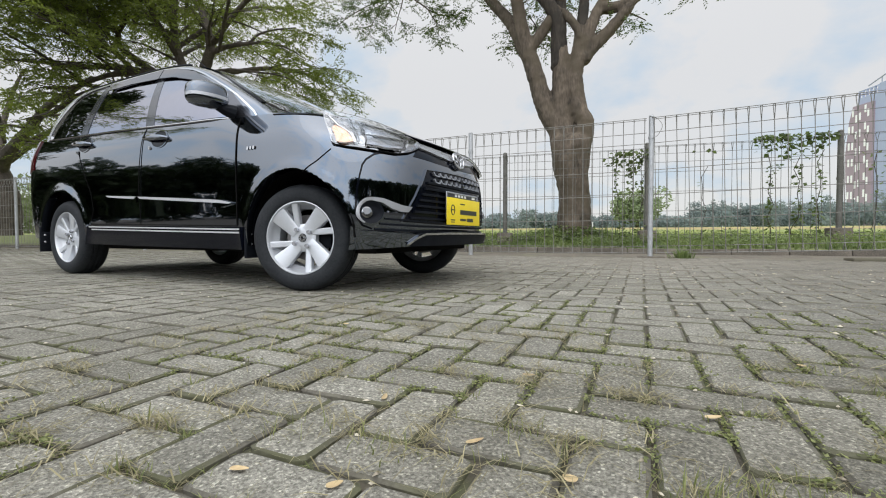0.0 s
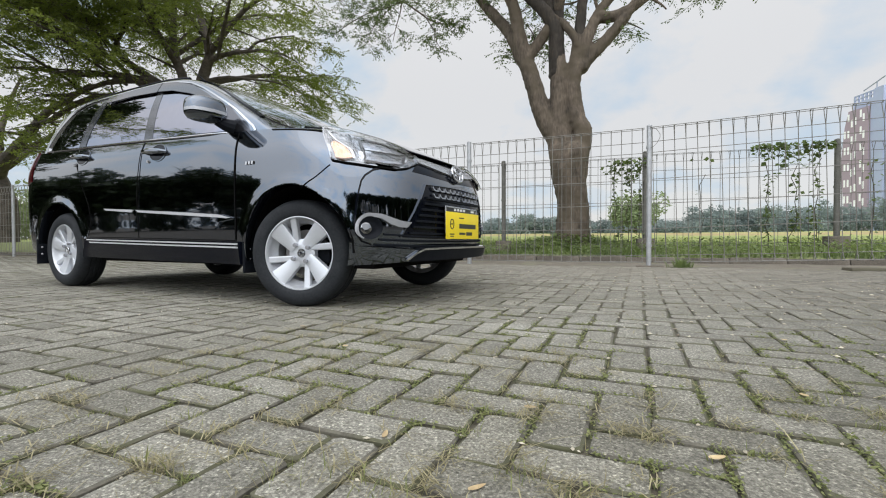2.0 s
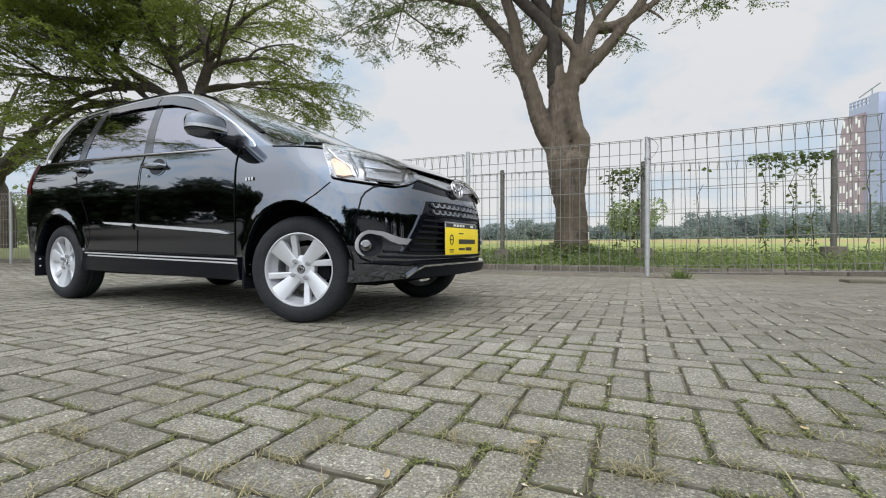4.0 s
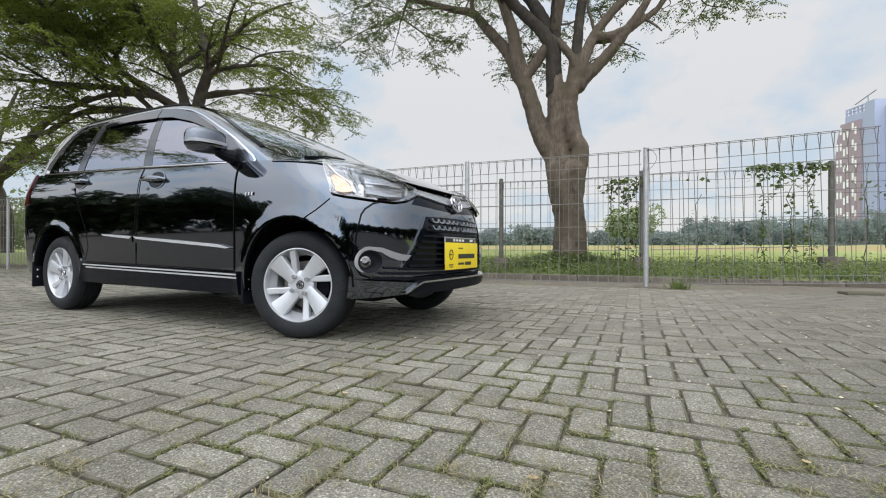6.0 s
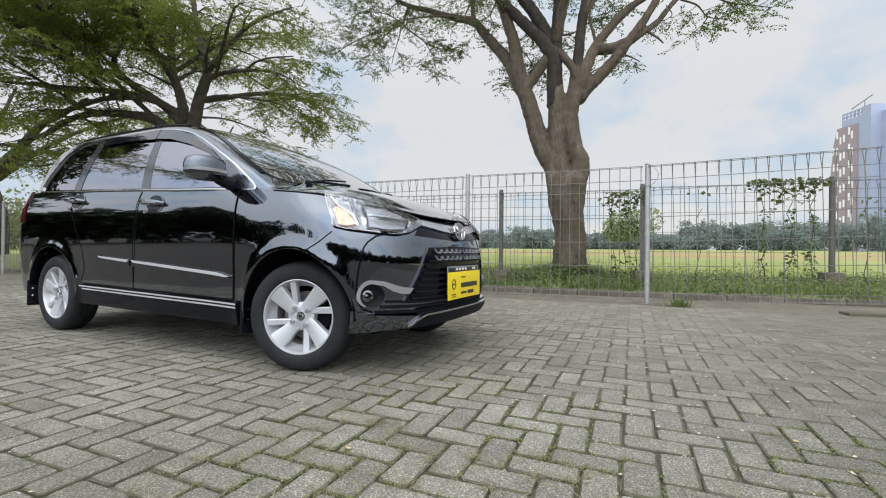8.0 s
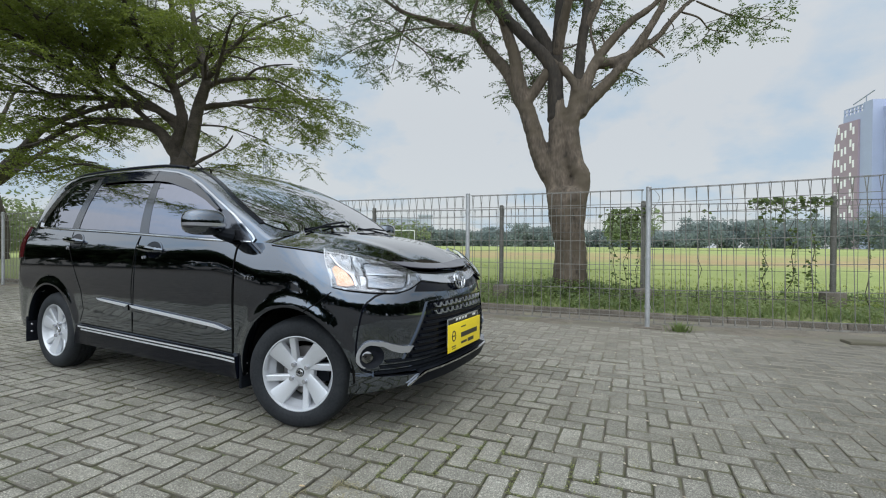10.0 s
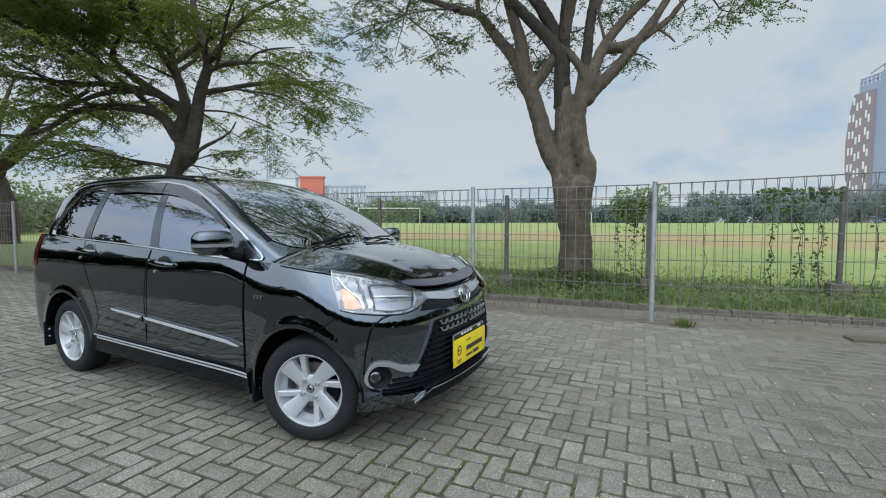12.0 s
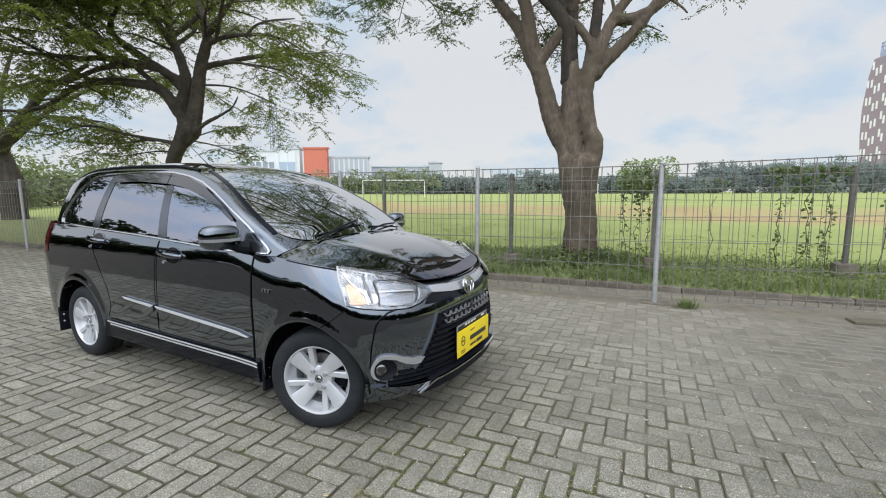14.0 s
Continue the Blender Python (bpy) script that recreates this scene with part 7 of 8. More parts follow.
TREE_L = [
    ([(-7.60, 5.20, 3.05), (-7.36, 5.22, 3.60), (-7.23, 5.25, 4.14), (-7.08, 5.28, 4.72), (-6.86, 5.30, 5.20), (-6.80, 5.33, 5.49), (-6.95, 5.35, 6.02), (-7.23, 5.38, 6.65), (-7.45, 5.40, 7.28), (-7.9, 5.6, 8.2)], 0.225, 0.07, 0.45),
    ([(-6.84, 5.30, 5.30), (-6.25, 5.42, 5.43), (-5.42, 5.53, 5.40), (-4.75, 5.65, 5.30), (-4.3, 5.77, 5.12), (-3.9, 5.88, 4.85)], 0.085, 0.018, 0.2),
    ([(-5.45, 5.50, 5.40), (-5.27, 5.63, 5.63), (-4.85, 5.77, 5.72), (-4.2, 5.90, 5.69)], 0.045, 0.015, 0.1),
    ([(-7.12, 5.30, 4.80), (-6.22, 5.44, 4.82), (-5.32, 5.58, 4.65), (-4.6, 5.72, 4.48), (-4.1, 5.86, 4.22)], 0.062, 0.016, 0.25),
    ([(-7.80, 5.20, 3.20), (-7.86, 5.17, 3.75), (-7.52, 5.14, 4.40), (-7.62, 5.11, 4.92), (-7.83, 5.09, 5.36), (-7.97, 5.06, 5.95), (-7.89, 5.03, 6.65), (-7.78, 5.00, 7.3), (-7.6, 4.8, 8.1)], 0.195, 0.06, 0.45),
    ([(-7.56, 5.15, 4.15), (-7.97, 4.99, 4.57), (-8.56, 4.83, 4.95), (-9.17, 4.67, 5.36), (-9.65, 4.52, 5.76), (-9.42, 4.36, 6.05), (-8.59, 4.20, 6.4), (-8.2, 3.6, 7.0)], 0.150, 0.05, 0.35),
    ([(-7.82, 5.15, 3.45), (-8.05, 4.86, 4.10), (-8.56, 4.57, 4.33), (-9.93, 4.28, 4.51), (-10.83, 3.98, 4.38), (-11.69, 3.69, 3.95), (-12.51, 3.40, 3.76)], 0.165, 0.06, 0.35, 0.7, 0.5),
    ([(-8.36, 4.80, 4.82), (-9.17, 4.22, 4.99), (-10.15, 3.75, 5.03), (-11.12, 3.27, 5.16), (-12.11, 2.80, 5.27)], 0.110, 0.04, 0.2),
    ([(-7.55, 5.15, 4.35), (-8.07, 4.61, 4.71), (-9.17, 4.08, 4.76), (-10.06, 3.54, 4.40), (-10.27, 3.00, 4.25)], 0.110, 0.05, 0.35, 0.8, 0.45),
    ([(-7.45, 5.20, 3.05), (-6.85, 5.16, 3.27), (-6.25, 5.13, 3.40), (-5.64, 5.07, 3.55), (-5.28, 5.00, 3.80)], 0.075, 0.018, 0.97),
    ([(-8.10, 5.20, 2.80), (-9.93, 4.90, 3.10), (-11.79, 4.60, 3.47), (-13.24, 4.30, 3.27), (-14.35, 4.00, 3.39)], 0.055, 0.02, 0.15, 0.7, 0.5),
    ([(-8.05, 5.20, 2.70), (-8.99, 5.00, 2.93), (-10.69, 4.80, 2.89), (-12.57, 4.60, 3.03)], 0.045, 0.02, 0.2, 0.6, 0.5),
    ([(-6.80, 5.32, 5.50), (-5.58, 5.50, 6.5), (-4.6, 5.80, 6.9), (-3.9, 6.0, 7.0)], 0.10, 0.012, 0.15, 1.0, 0.35),
    ([(-7.10, 5.25, 4.3), (-6.4, 5.6, 4.25), (-5.7, 5.9, 4.0), (-5.2, 6.1, 3.75)], 0.03, 0.012, 0.3),
    ([(-7.5, 5.25, 2.95), (-6.75, 5.33, 3.08), (-6.2, 5.47, 3.12), (-5.75, 5.6, 3.2)], 0.022, 0.008, 0.3, 0.3, 0.3),
    ([(-7.6, 5.25, 2.85), (-6.8, 5.33, 2.70), (-6.15, 5.47, 2.50), (-5.85, 5.6, 2.42)], 0.022, 0.008, 0.3, 0.35, 0.3),
    ([(-8.5, 5.2, 2.6), (-9.4, 5.13, 2.62), (-10.8, 5.07, 2.55), (-12.0, 5.0, 2.6)], 0.025, 0.01, 0.2, 0.5, 0.4),
    ([(-7.9, 5.2, 5.2), (-7.2, 3.8, 6.3), (-6.2, 2.6, 6.9), (-5.4, 1.6, 7.2)], 0.09, 0.03, 0.2),
    ([(-8.0, 5.3, 4.4), (-9.6, 6.6, 5.0), (-11.4, 7.6, 5.4), (-13.0, 8.4, 5.5)], 0.11, 0.03, 0.2),
    ([(-7.4, 5.4, 4.8), (-6.6, 7.2, 5.5), (-6.8, 9.2, 5.9), (-7.2, 11.0, 5.8)], 0.09, 0.03, 0.2),
    ([(-6.5, 5.35, 5.3), (-5.2, 4.7, 6.0), (-4.4, 4.3, 6.2), (-3.8, 4.1, 6.1)], 0.06, 0.02, 0.2, 1.0, 0.4),
    ([(-8.2, 4.9, 4.2), (-8.8, 3.4, 5.6), (-8.4, 2.0, 6.4), (-7.6, 0.8, 6.8)], 0.08, 0.03, 0.15),
    ([(-9.9, 3.9, 4.5), (-10.2, 2.6, 5.2), (-10.0, 1.2, 5.6)], 0.05, 0.02, 0.1),
    ([(-8.2, 5.1, 6.0), (-9.4, 4.6, 7.0), (-10.4, 3.8, 7.6), (-10.8, 2.8, 7.9)], 0.07, 0.03, 0.1),
    ([(-9.2, 4.5, 4.8), (-8.9, 3.4, 5.1), (-8.2, 2.4, 5.2), (-7.6, 1.6, 5.1)], 0.06, 0.02, 0.2),
    ([(-9.0, 3.9, 5.3), (-9.6, 1.6, 6.2), (-10.4, -1.6, 6.9), (-11.0, -3.6, 6.7), (-11.0, -5.2, 7.0), (-10.8, -6.6, 7.2)], 0.06, 0.025, 0.1),
    ([(-10.2, -0.8, 6.7), (-12.2, -2.4, 6.9), (-14.0, -2.6, 6.6), (-15.6, -2.4, 6.4)], 0.05, 0.02, 0.0),
    ([(-9.7, 4.3, 5.4), (-11.0, 3.6, 6.2), (-12.4, 3.2, 6.6), (-13.6, 3.4, 6.8)], 0.08, 0.03, 0.05),
    ([(-8.0, 5.1, 5.6), (-7.4, 6.2, 6.8), (-7.2, 7.4, 7.6), (-7.6, 8.8, 8.0)], 0.08, 0.03, 0.1),
    ([(-7.2, 5.38, 6.6), (-8.2, 6.0, 7.2), (-9.6, 6.6, 7.8), (-11.2, 7.2, 8.4), (-12.6, 7.6, 8.6)], 0.08, 0.03, 0.1),
    ([(-7.45, 5.4, 7.2), (-8.6, 5.9, 7.6), (-10.2, 6.8, 7.6), (-11.6, 7.8, 7.4)], 0.07, 0.03, 0.1),
    ([(-7.95, 5.05, 6.2), (-7.6, 4.4, 6.5), (-7.0, 3.9, 6.4), (-6.3, 3.6, 6.2)], 0.06, 0.02, 0.15),
    ([(-7.89, 5.03, 6.65), (-8.3, 4.6, 6.9), (-8.6, 4.2, 6.7), (-8.6, 3.8, 6.4)], 0.06, 0.02, 0.15),
    ([(-7.97, 5.06, 5.95), (-8.0, 4.5, 6.0), (-7.8, 4.0, 5.8), (-7.4, 3.6, 5.7)], 0.06, 0.02, 0.15),
    ([(-7.83, 5.09, 5.36), (-8.6, 6.2, 6.2), (-9.8, 7.0, 6.8), (-10.8, 7.8, 7.2)], 0.07, 0.03, 0.15),
]
# high limbs reaching over the end of the lot
for k in range(6):
    TREE_L.append(([(-9.35, 4.36, 6.0), (-9.4, 3.4, 6.3 + 0.15 * (k % 3)), (-10.2 - 0.3 * k, 2.2 + 0.25 * k, 6.8 + 0.3 * (k % 3)), (-11.6 - 0.4 * k, 1.6 + 0.45 * k, 7.3 + 0.4 * (k % 3))], 0.07, 0.025, 0.1))
for k in range(3):
    TREE_L.append(([(-7.95, 5.05, 6.2), (-8.1, 3.8, 6.7), (-8.3 - 0.3 * k, 2.0, 7.0 + 0.2 * k), (-8.2 - 0.6 * k, 0.6 + 0.2 * k, 7.1 + 0.25 * k)], 0.06, 0.025, 0.1))
grow_tree("tree", "broad shade tree with low limbs and olive leaves", TREE_L,
          [(-8.80, 5.2, 0.1), (-8.76, 5.2, 0.9), (-8.68, 5.2, 1.65), (-8.47, 5.2, 2.35), (-8.10, 5.2, 2.78), (-7.72, 5.2, 3.14), (-7.62, 5.2, 3.40)],
          curve((0, 0.1, 0.4, 0.6, 0.75, 0.9, 1.0), (0.34, 0.23, 0.19, 0.19, 0.24, 0.28, 0.22)), 33, M_BARK_FAR, M_LEAF_OLIVE, (0.076, 0.035), 0.42, 0.26, 12, (1.1, 2.4), sides=8)
TREE_2 = [
    ([(-20.5, 5.2, 2.6), (-19.6, 5.15, 3.45), (-18.34, 5.08, 3.90), (-16.43, 4.96, 4.44), (-14.91, 4.84, 4.89), (-13.01, 4.72, 5.05), (-11.4, 4.60, 5.22)], 0.30, 0.06, 0.35),
    ([(-20.2, 5.2, 3.0), (-20.6, 5.4, 4.6), (-20.8, 5.8, 6.2), (-20.6, 6.2, 7.6)], 0.20, 0.05, 0.3),
    ([(-19.9, 5.2, 3.2), (-18.6, 6.4, 4.8), (-17.2, 7.8, 6.0), (-15.6, 9.0, 6.6)], 0.14, 0.04, 0.2),
    ([(-20.0, 5.2, 3.4), (-19.4, 3.6, 4.8), (-18.2, 2.0, 5.8), (-16.6, 0.8, 6.3)], 0.14, 0.04, 0.2),
    ([(-20.2, 5.2, 3.4), (-22.0, 4.2, 4.8), (-24.0, 3.4, 5.6)], 0.14, 0.04, 0.2),
    ([(-19.4, 5.1, 3.6), (-17.6, 5.6, 4.3), (-15.8, 6.0, 4.2), (-14.4, 6.4, 4.0)], 0.09, 0.03, 0.2),
    ([(-19.0, 5.0, 4.0), (-17.6, 4.2, 5.8), (-16.4, 3.4, 6.8), (-15.0, 2.8, 7.4)], 0.09, 0.03, 0.2),
]
grow_tree("tree", "shade tree farther along the fence with low leaning limbs", TREE_2,
          [(-19.4, 5.2, 0.1), (-19.48, 5.2, 1.0), (-19.7, 5.2, 2.0), (-20.5, 5.2, 3.2)], curve((0, 0.15, 0.6, 1.0), (0.48, 0.42, 0.40, 0.34)), 44, M_BARK_FAR, M_LEAF_OLIVE, (0.12, 0.055), 0.7, 0.40, 7, (1.3, 2.8), sides=8)


def crown_blob(lv, c, r, rng, n, size):
    """Leaf blades over the outside and through the inside of a lumpy crown."""
    lumps = [(Vector((rng.uniform(-0.6, 0.6) * r[0], rng.uniform(-0.6, 0.6) * r[1], rng.uniform(-0.5, 0.6) * r[2])), rng.uniform(0.35, 0.62)) for _ in range(7)]
    for _ in range(n):
        o, k = rng.choice(lumps)
        d = rand_dir(rng)
        d.z = rng.uniform(-0.8, 1)
        d.normalize()
        p = Vector(c) + o + Vector((d.x * r[0], d.y * r[1], d.z * r[2])) * k * rng.uniform(0.75, 1.05)
        lv.add(p, rand_dir(rng), rand_dir(rng), size * rng.uniform(0.6, 1.3), size * rng.uniform(0.4, 0.8))


rng = random.Random(8)
lv = Leaves()
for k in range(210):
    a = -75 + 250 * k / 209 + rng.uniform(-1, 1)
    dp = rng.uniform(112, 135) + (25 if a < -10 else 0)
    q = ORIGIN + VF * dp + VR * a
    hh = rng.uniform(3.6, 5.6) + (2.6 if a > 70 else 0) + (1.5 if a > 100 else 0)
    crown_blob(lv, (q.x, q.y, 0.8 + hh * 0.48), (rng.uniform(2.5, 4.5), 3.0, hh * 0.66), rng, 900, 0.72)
far_trees = new("far_trees", lv.mesh("far_trees", M_HAZELEAF, 0.1))
tagged(far_trees, "tree belt along the field's far side, haze put in its pale leaf colour", "trees", kind="stuff")
lv = Leaves()
for k in range(46):
    a = -70 + 66 * k / 45 + rng.uniform(-1, 1)
    q = ORIGIN + VF * rng.uniform(95, 118) + VR * a
    hh = rng.uniform(3.0, 6.2)
    crown_blob(lv, (q.x, q.y, 1.0 + hh * 0.5), (rng.uniform(2.0, 3.6), 2.4, hh * 0.6), rng, 200, 0.75)
shrubs = new("shrubs", lv.mesh("shrubs", M_BUSH, 0.1))
tagged(shrubs, "mixed green shrubs before the far buildings", "shrubs", kind="stuff")
lv = Leaves()
for k in range(40):
    a = -40 + 34 * k / 39
    q = Vector((-30 - 22 * k / 39 + rng.uniform(-2, 2), 4 + 34 * k / 39 + rng.uniform(-1, 3), 0))
    hh = rng.uniform(2.0, 4.0)
    crown_blob(lv, (q.x, q.y, 0.5 + hh * 0.5), (2.2, 2.0, hh * 0.6), rng, 460, 0.32)
hedge = new("hedge", lv.mesh("hedge", M_BUSH, 0.1))
tagged(hedge, "light green shrubs at the end of the lot", "shrubs", kind="stuff")
lv = Leaves()
for k in range(120):
    a = radians(172 + 235 * k / 119 + rng.uniform(-1, 1))
    rr = rng.uniform(40, 48)
    hh = rng.uniform(6.2, 8.2) if a < radians(245) else rng.uniform(5.4, 7.0)
    crown_blob(lv, (1.3 + rr * math.cos(a), rr * math.sin(a), hh * 0.48), (rng.uniform(2.8, 4.2), 3.0, hh * 0.56), rng, 620, 0.95)
behind = new("tree_belt", lv.mesh("tree_belt", M_BELTLEAF, 0.1))
tagged(behind, "dark green tree belt round the lot", "trees", kind="stuff")

# tree at the rear end of the lot, mirrored in the side windows
rear_tree = thing("tree", -10.4, -2.2, lot_z(-2.2), "dense dark green tree at the rear end of the lot", "tree")
V, F = [], []
tube_data([(-10.4, -2.2, -0.05), (-10.35, -2.2, 1.4), (-10.45, -2.15, 3.0), (-10.4, -2.1, 5.0)], [0.24, 0.17, 0.14, 0.07], 12, V, F, 0.1)
for k in range(7):
    a = k * 0.9
    tube_data([(-10.4, -2.2, 2.2 + 0.3 * k), (-10.4 + 0.8 * math.cos(a), -2.2 + 0.8 * math.sin(a), 3.1 + 0.35 * k), (-10.4 + 1.5 * math.cos(a), -2.2 + 1.4 * math.sin(a), 3.7 + 0.4 * k)], [0.07, 0.05, 0.02], 6, V, F)
put_under(pydata("trunk", V, F, M_BARK_FAR), rear_tree)
lv = Leaves()
for z, w in ((2.3, 1.5), (3.6, 1.9), (5.0, 1.8), (6.4, 1.4), (7.4, 0.9)):
    crown_blob(lv, (-10.4, -2.15, z), (w, w, 1.3), rng, 1500, 0.24)
put_under(new("crown", lv.mesh("crown", M_BELTLEAF, 0.1)), rear_tree)

# round tree on the field
bushy = thing("tree", 1.9, 35.6, ground_z(1.9, 35.6), "small round leafy tree standing on the field", "tree")
V, F = [], []
tube_data([(1.9, 35.6, 0.7), (1.95, 35.6, 1.6), (1.85, 35.6, 2.6)], [0.16, 0.12, 0.08], 10, V, F)
for k in range(6):
    a = k * 1.05
    tube_data([(1.9, 35.6, 1.6), (1.9 + 0.7 * math.cos(a), 35.6 + 0.7 * math.sin(a), 2.6), (1.9 + 1.1 * math.cos(a), 35.6 + 1.1 * math.sin(a), 3.3)], [0.07, 0.05, 0.02], 6, V, F)
put_under(pydata("trunk", V, F, M_BARK_FAR), bushy)
lv = Leaves()
crown_blob(lv, (1.9, 35.6, 2.75), (2.1, 1.9, 1.9), rng, 2600, 0.26)
crown_blob(lv, (1.2, 35.6, 2.0), (1.5, 1.5, 1.2), rng, 900, 0.26)
put_under(new("crown", lv.mesh("crown", M_HAZEBUSH, 0.1)), bushy)

# ---- grass, vines and small things ----
def blade_geo(V, F, p, d, h, w, lean):
    """A bent grass blade of two quads."""
    s = Vector((-d.y, d.x, 0)) * w * 0.5
    k = len(V)
    m = p + Vector((0, 0, h * 0.6)) + d * lean * 0.35
    t = p + Vector((0, 0, h)) + d * lean
    V.extend([p - s, p + s, m + s * 0.8, m - s * 0.8, t])
    F.append((k, k + 1, k + 2, k + 3))
    F.append((k + 3, k + 2, k + 4))


rng = random.Random(17)
V, F = [], []
for _ in range(15000):
    x = rng.uniform(-7, 10.5)
    d = rng.random() ** 1.1 * 1.9
    y = kerb_y(x) + 0.13 + d
    tall = 0.06 + 0.10 * max(0, noise.noise(Vector((x * 0.8, y * 1.2, 3))) + 0.35)
    if math.hypot(x - 2.95, y - 5.2) < 0.75:
        tall += 0.08
    a = rng.uniform(0, 6.28)
    blade_geo(V, F, Vector((x, y, ground_z(x, y) - 0.01)), Vector((math.cos(a), math.sin(a), 0)), tall * rng.uniform(0.5, 1.3), rng.uniform(0.008, 0.02), rng.uniform(0.02, 0.10))
bed_grass = pydata("bed_grass", V, F, M_GRASS, smooth=False)
tagged(bed_grass, "uneven green grass in the planting bed", "grass", kind="stuff")
lv = Leaves()
for _ in range(17000):
    x = rng.uniform(-7, 10.5)
    y = kerb_y(x) + 0.12 + rng.random() ** 1.2 * 1.7
    if noise.noise(Vector((x * 1.1, y * 1.1, 9))) < -0.12:
        continue
    z = ground_z(x, y) + rng.uniform(0.02, 0.16)
    d = rand_dir(rng, 0.4)
    lv.add(Vector((x, y, z)), d, rand_dir(rng, 0.2), rng.uniform(0.03, 0.07), rng.uniform(0.02, 0.045))
for _ in range(2600):
    a, r0 = rng.uniform(0, 6.28), abs(rng.gauss(0, 0.38)) + 0.2
    x, y = 2.95 + r0 * math.cos(a), 5.2 + r0 * math.sin(a)
    z = ground_z(x, y) + rng.uniform(0.02, 0.06) + max(0, 0.30 - 0.32 * r0) * rng.random()
    lv.add(Vector((x, y, z)), rand_dir(rng, 0.5), rand_dir(rng, 0.3), rng.uniform(0.04, 0.085), rng.uniform(0.03, 0.06))
weeds = new("weeds", lv.mesh("weeds", M_GRASS, 0.1))
tagged(weeds, "low broad-leaved weeds spilling over the kerb", "weeds", kind="stuff")
V, F = [], []
for _ in range(17000):
    x, y = rng.uniform(-8, 13), 5.5 + rng.random() ** 2.2 * 5.0
    if noise.noise(Vector((x * 0.9, y * 1.3, 5))) < -0.25 + 0.12 * (y - 5.5):
        continue
    a = rng.uniform(0, 6.28)
    blade_geo(V, F, Vector((x, y, ground_z(x, y) - 0.01)), Vector((math.cos(a), math.sin(a), 0)), rng.uniform(0.02, 0.06), rng.uniform(0.012, 0.03), rng.uniform(0.03, 0.09))
field_grass = pydata("field_grass", V, F, M_FIELDBLADE, smooth=False)
tagged(field_grass, "ragged grass along the field's near edge", "grass", kind="stuff")


# vines on the older fence
def vine(k0, k1, z_hi, seed, stems, big, label):
    r = random.Random(seed)
    x0, y0 = BX + BDX * k0, BY + BDY * k0
    e = thing("vine", x0, y0, ground_z(x0, y0), label, "vine", "vines on the fence")
    V, F = [], []
    lv = Leaves()
    for s in range(stems):
        k = k0 + (k1 - k0) * (s + 0.5) / stems
        x, y = BX + BDX * k, BY + BDY * k
        g = ground_z(x, y)
        top = z_hi * r.uniform(0.75, 1.0)
        pts = [Vector((x + r.uniform(-0.05, 0.05), y - 0.02 + r.uniform(-0.03, 0.03), g + top * i / 7)) for i in range(8)]
        tube_data(pts, [0.006] * 8, 4, V, F)
        for _ in range(int(big[0] * top)):
            p, t = along(pts, r.uniform(0.08, 0.9))
            sz = r.uniform(0.04, 0.075)
            lv.add(p + Vector((r.uniform(-0.06, 0.06), r.uniform(-0.04, 0.04), 0)), rand_dir(r, 0.5) + Vector((0, 0, -0.4)), rand_dir(r, 0.3), sz, sz * 0.8)
    for _ in range(big[1]):
        u = r.random()
        k = k0 + (k1 - k0) * u
        z = z_hi - abs(r.gauss(0, 0.22)) * (0.35 + 1.2 * u * (1 - u) * 2)
        x, y = BX + BDX * k, BY + BDY * k
        sz = r.uniform(0.055, 0.095)
        lv.add(Vector((x + r.gauss(0, 0.04), y + r.uniform(-0.08, 0.06), ground_z(x, y) + z)), rand_dir(r, 0.4) + Vector((0, 0, -0.5)), rand_dir(r, 0.3), sz, sz * 0.85)
    put_under(pydata("stem", V, F, M_BARK_FAR), e)
    put_under(new("foliage", lv.mesh("foliage", M_VINE, 0.1)), e)
    return e


vine(1.58, 1.96, 1.56, 3, 3, (62, 260), "climbing vine with broad dark leaves on the older fence")
vine(1.20, 1.36, 1.40, 4, 1, (4, 3), "thin bare vine stems on the older fence")
vine(0.72, 0.96, 1.45, 5, 3, (46, 170), "leafy vine beside a post of the older fence")
vine(2.10, 2.45, 1.30, 6, 3, (14, 16), "sparse vine on the older fence")

# weed tuft and broken slabs by the fence post
tuft = thing("weed_tuft", 4.62, 3.25, lot_z(3.2), "green weed tuft growing beside the fence post", "weed")
V, F = [], []
for _ in range(170):
    a, r0 = rng.uniform(0, 6.28), abs(rng.gauss(0, 0.07))
    blade_geo(V, F, Vector((4.62 + r0 * math.cos(a), 3.25 + r0 * 0.8 * math.sin(a), lot_z(3.2))), Vector((math.cos(a), math.sin(a), 0)), rng.uniform(0.04, 0.13), rng.uniform(0.006, 0.014), rng.uniform(0.02, 0.10))
put_under(pydata("blades", V, F, M_GRASS, smooth=False), tuft)


def chunk(x, y, s, turn, label):
    e = thing("concrete_slab", x, y, lot_z(y), label, "slab", "loose slabs by the fence")
    bm = bmesh.new()
    box(bm, (x - s[0], y - s[1], lot_z(y) - 0.01), (x + s[0], y + s[1], lot_z(y) + s[2]), 0.012)
    for v in bm.verts:
        v.co += Vector((noise.noise(v.co * 9), noise.noise(v.co * 9 + Vector((5, 0, 0))), noise.noise(v.co * 9 + Vector((0, 5, 0))) * 0.5)) * 0.012
    bmesh.ops.rotate(bm, verts=bm.verts[:], cent=(x, y, 0), matrix=Matrix.Rotation(turn, 3, "Z"))
    part("slab", bm, M_KERB, e)


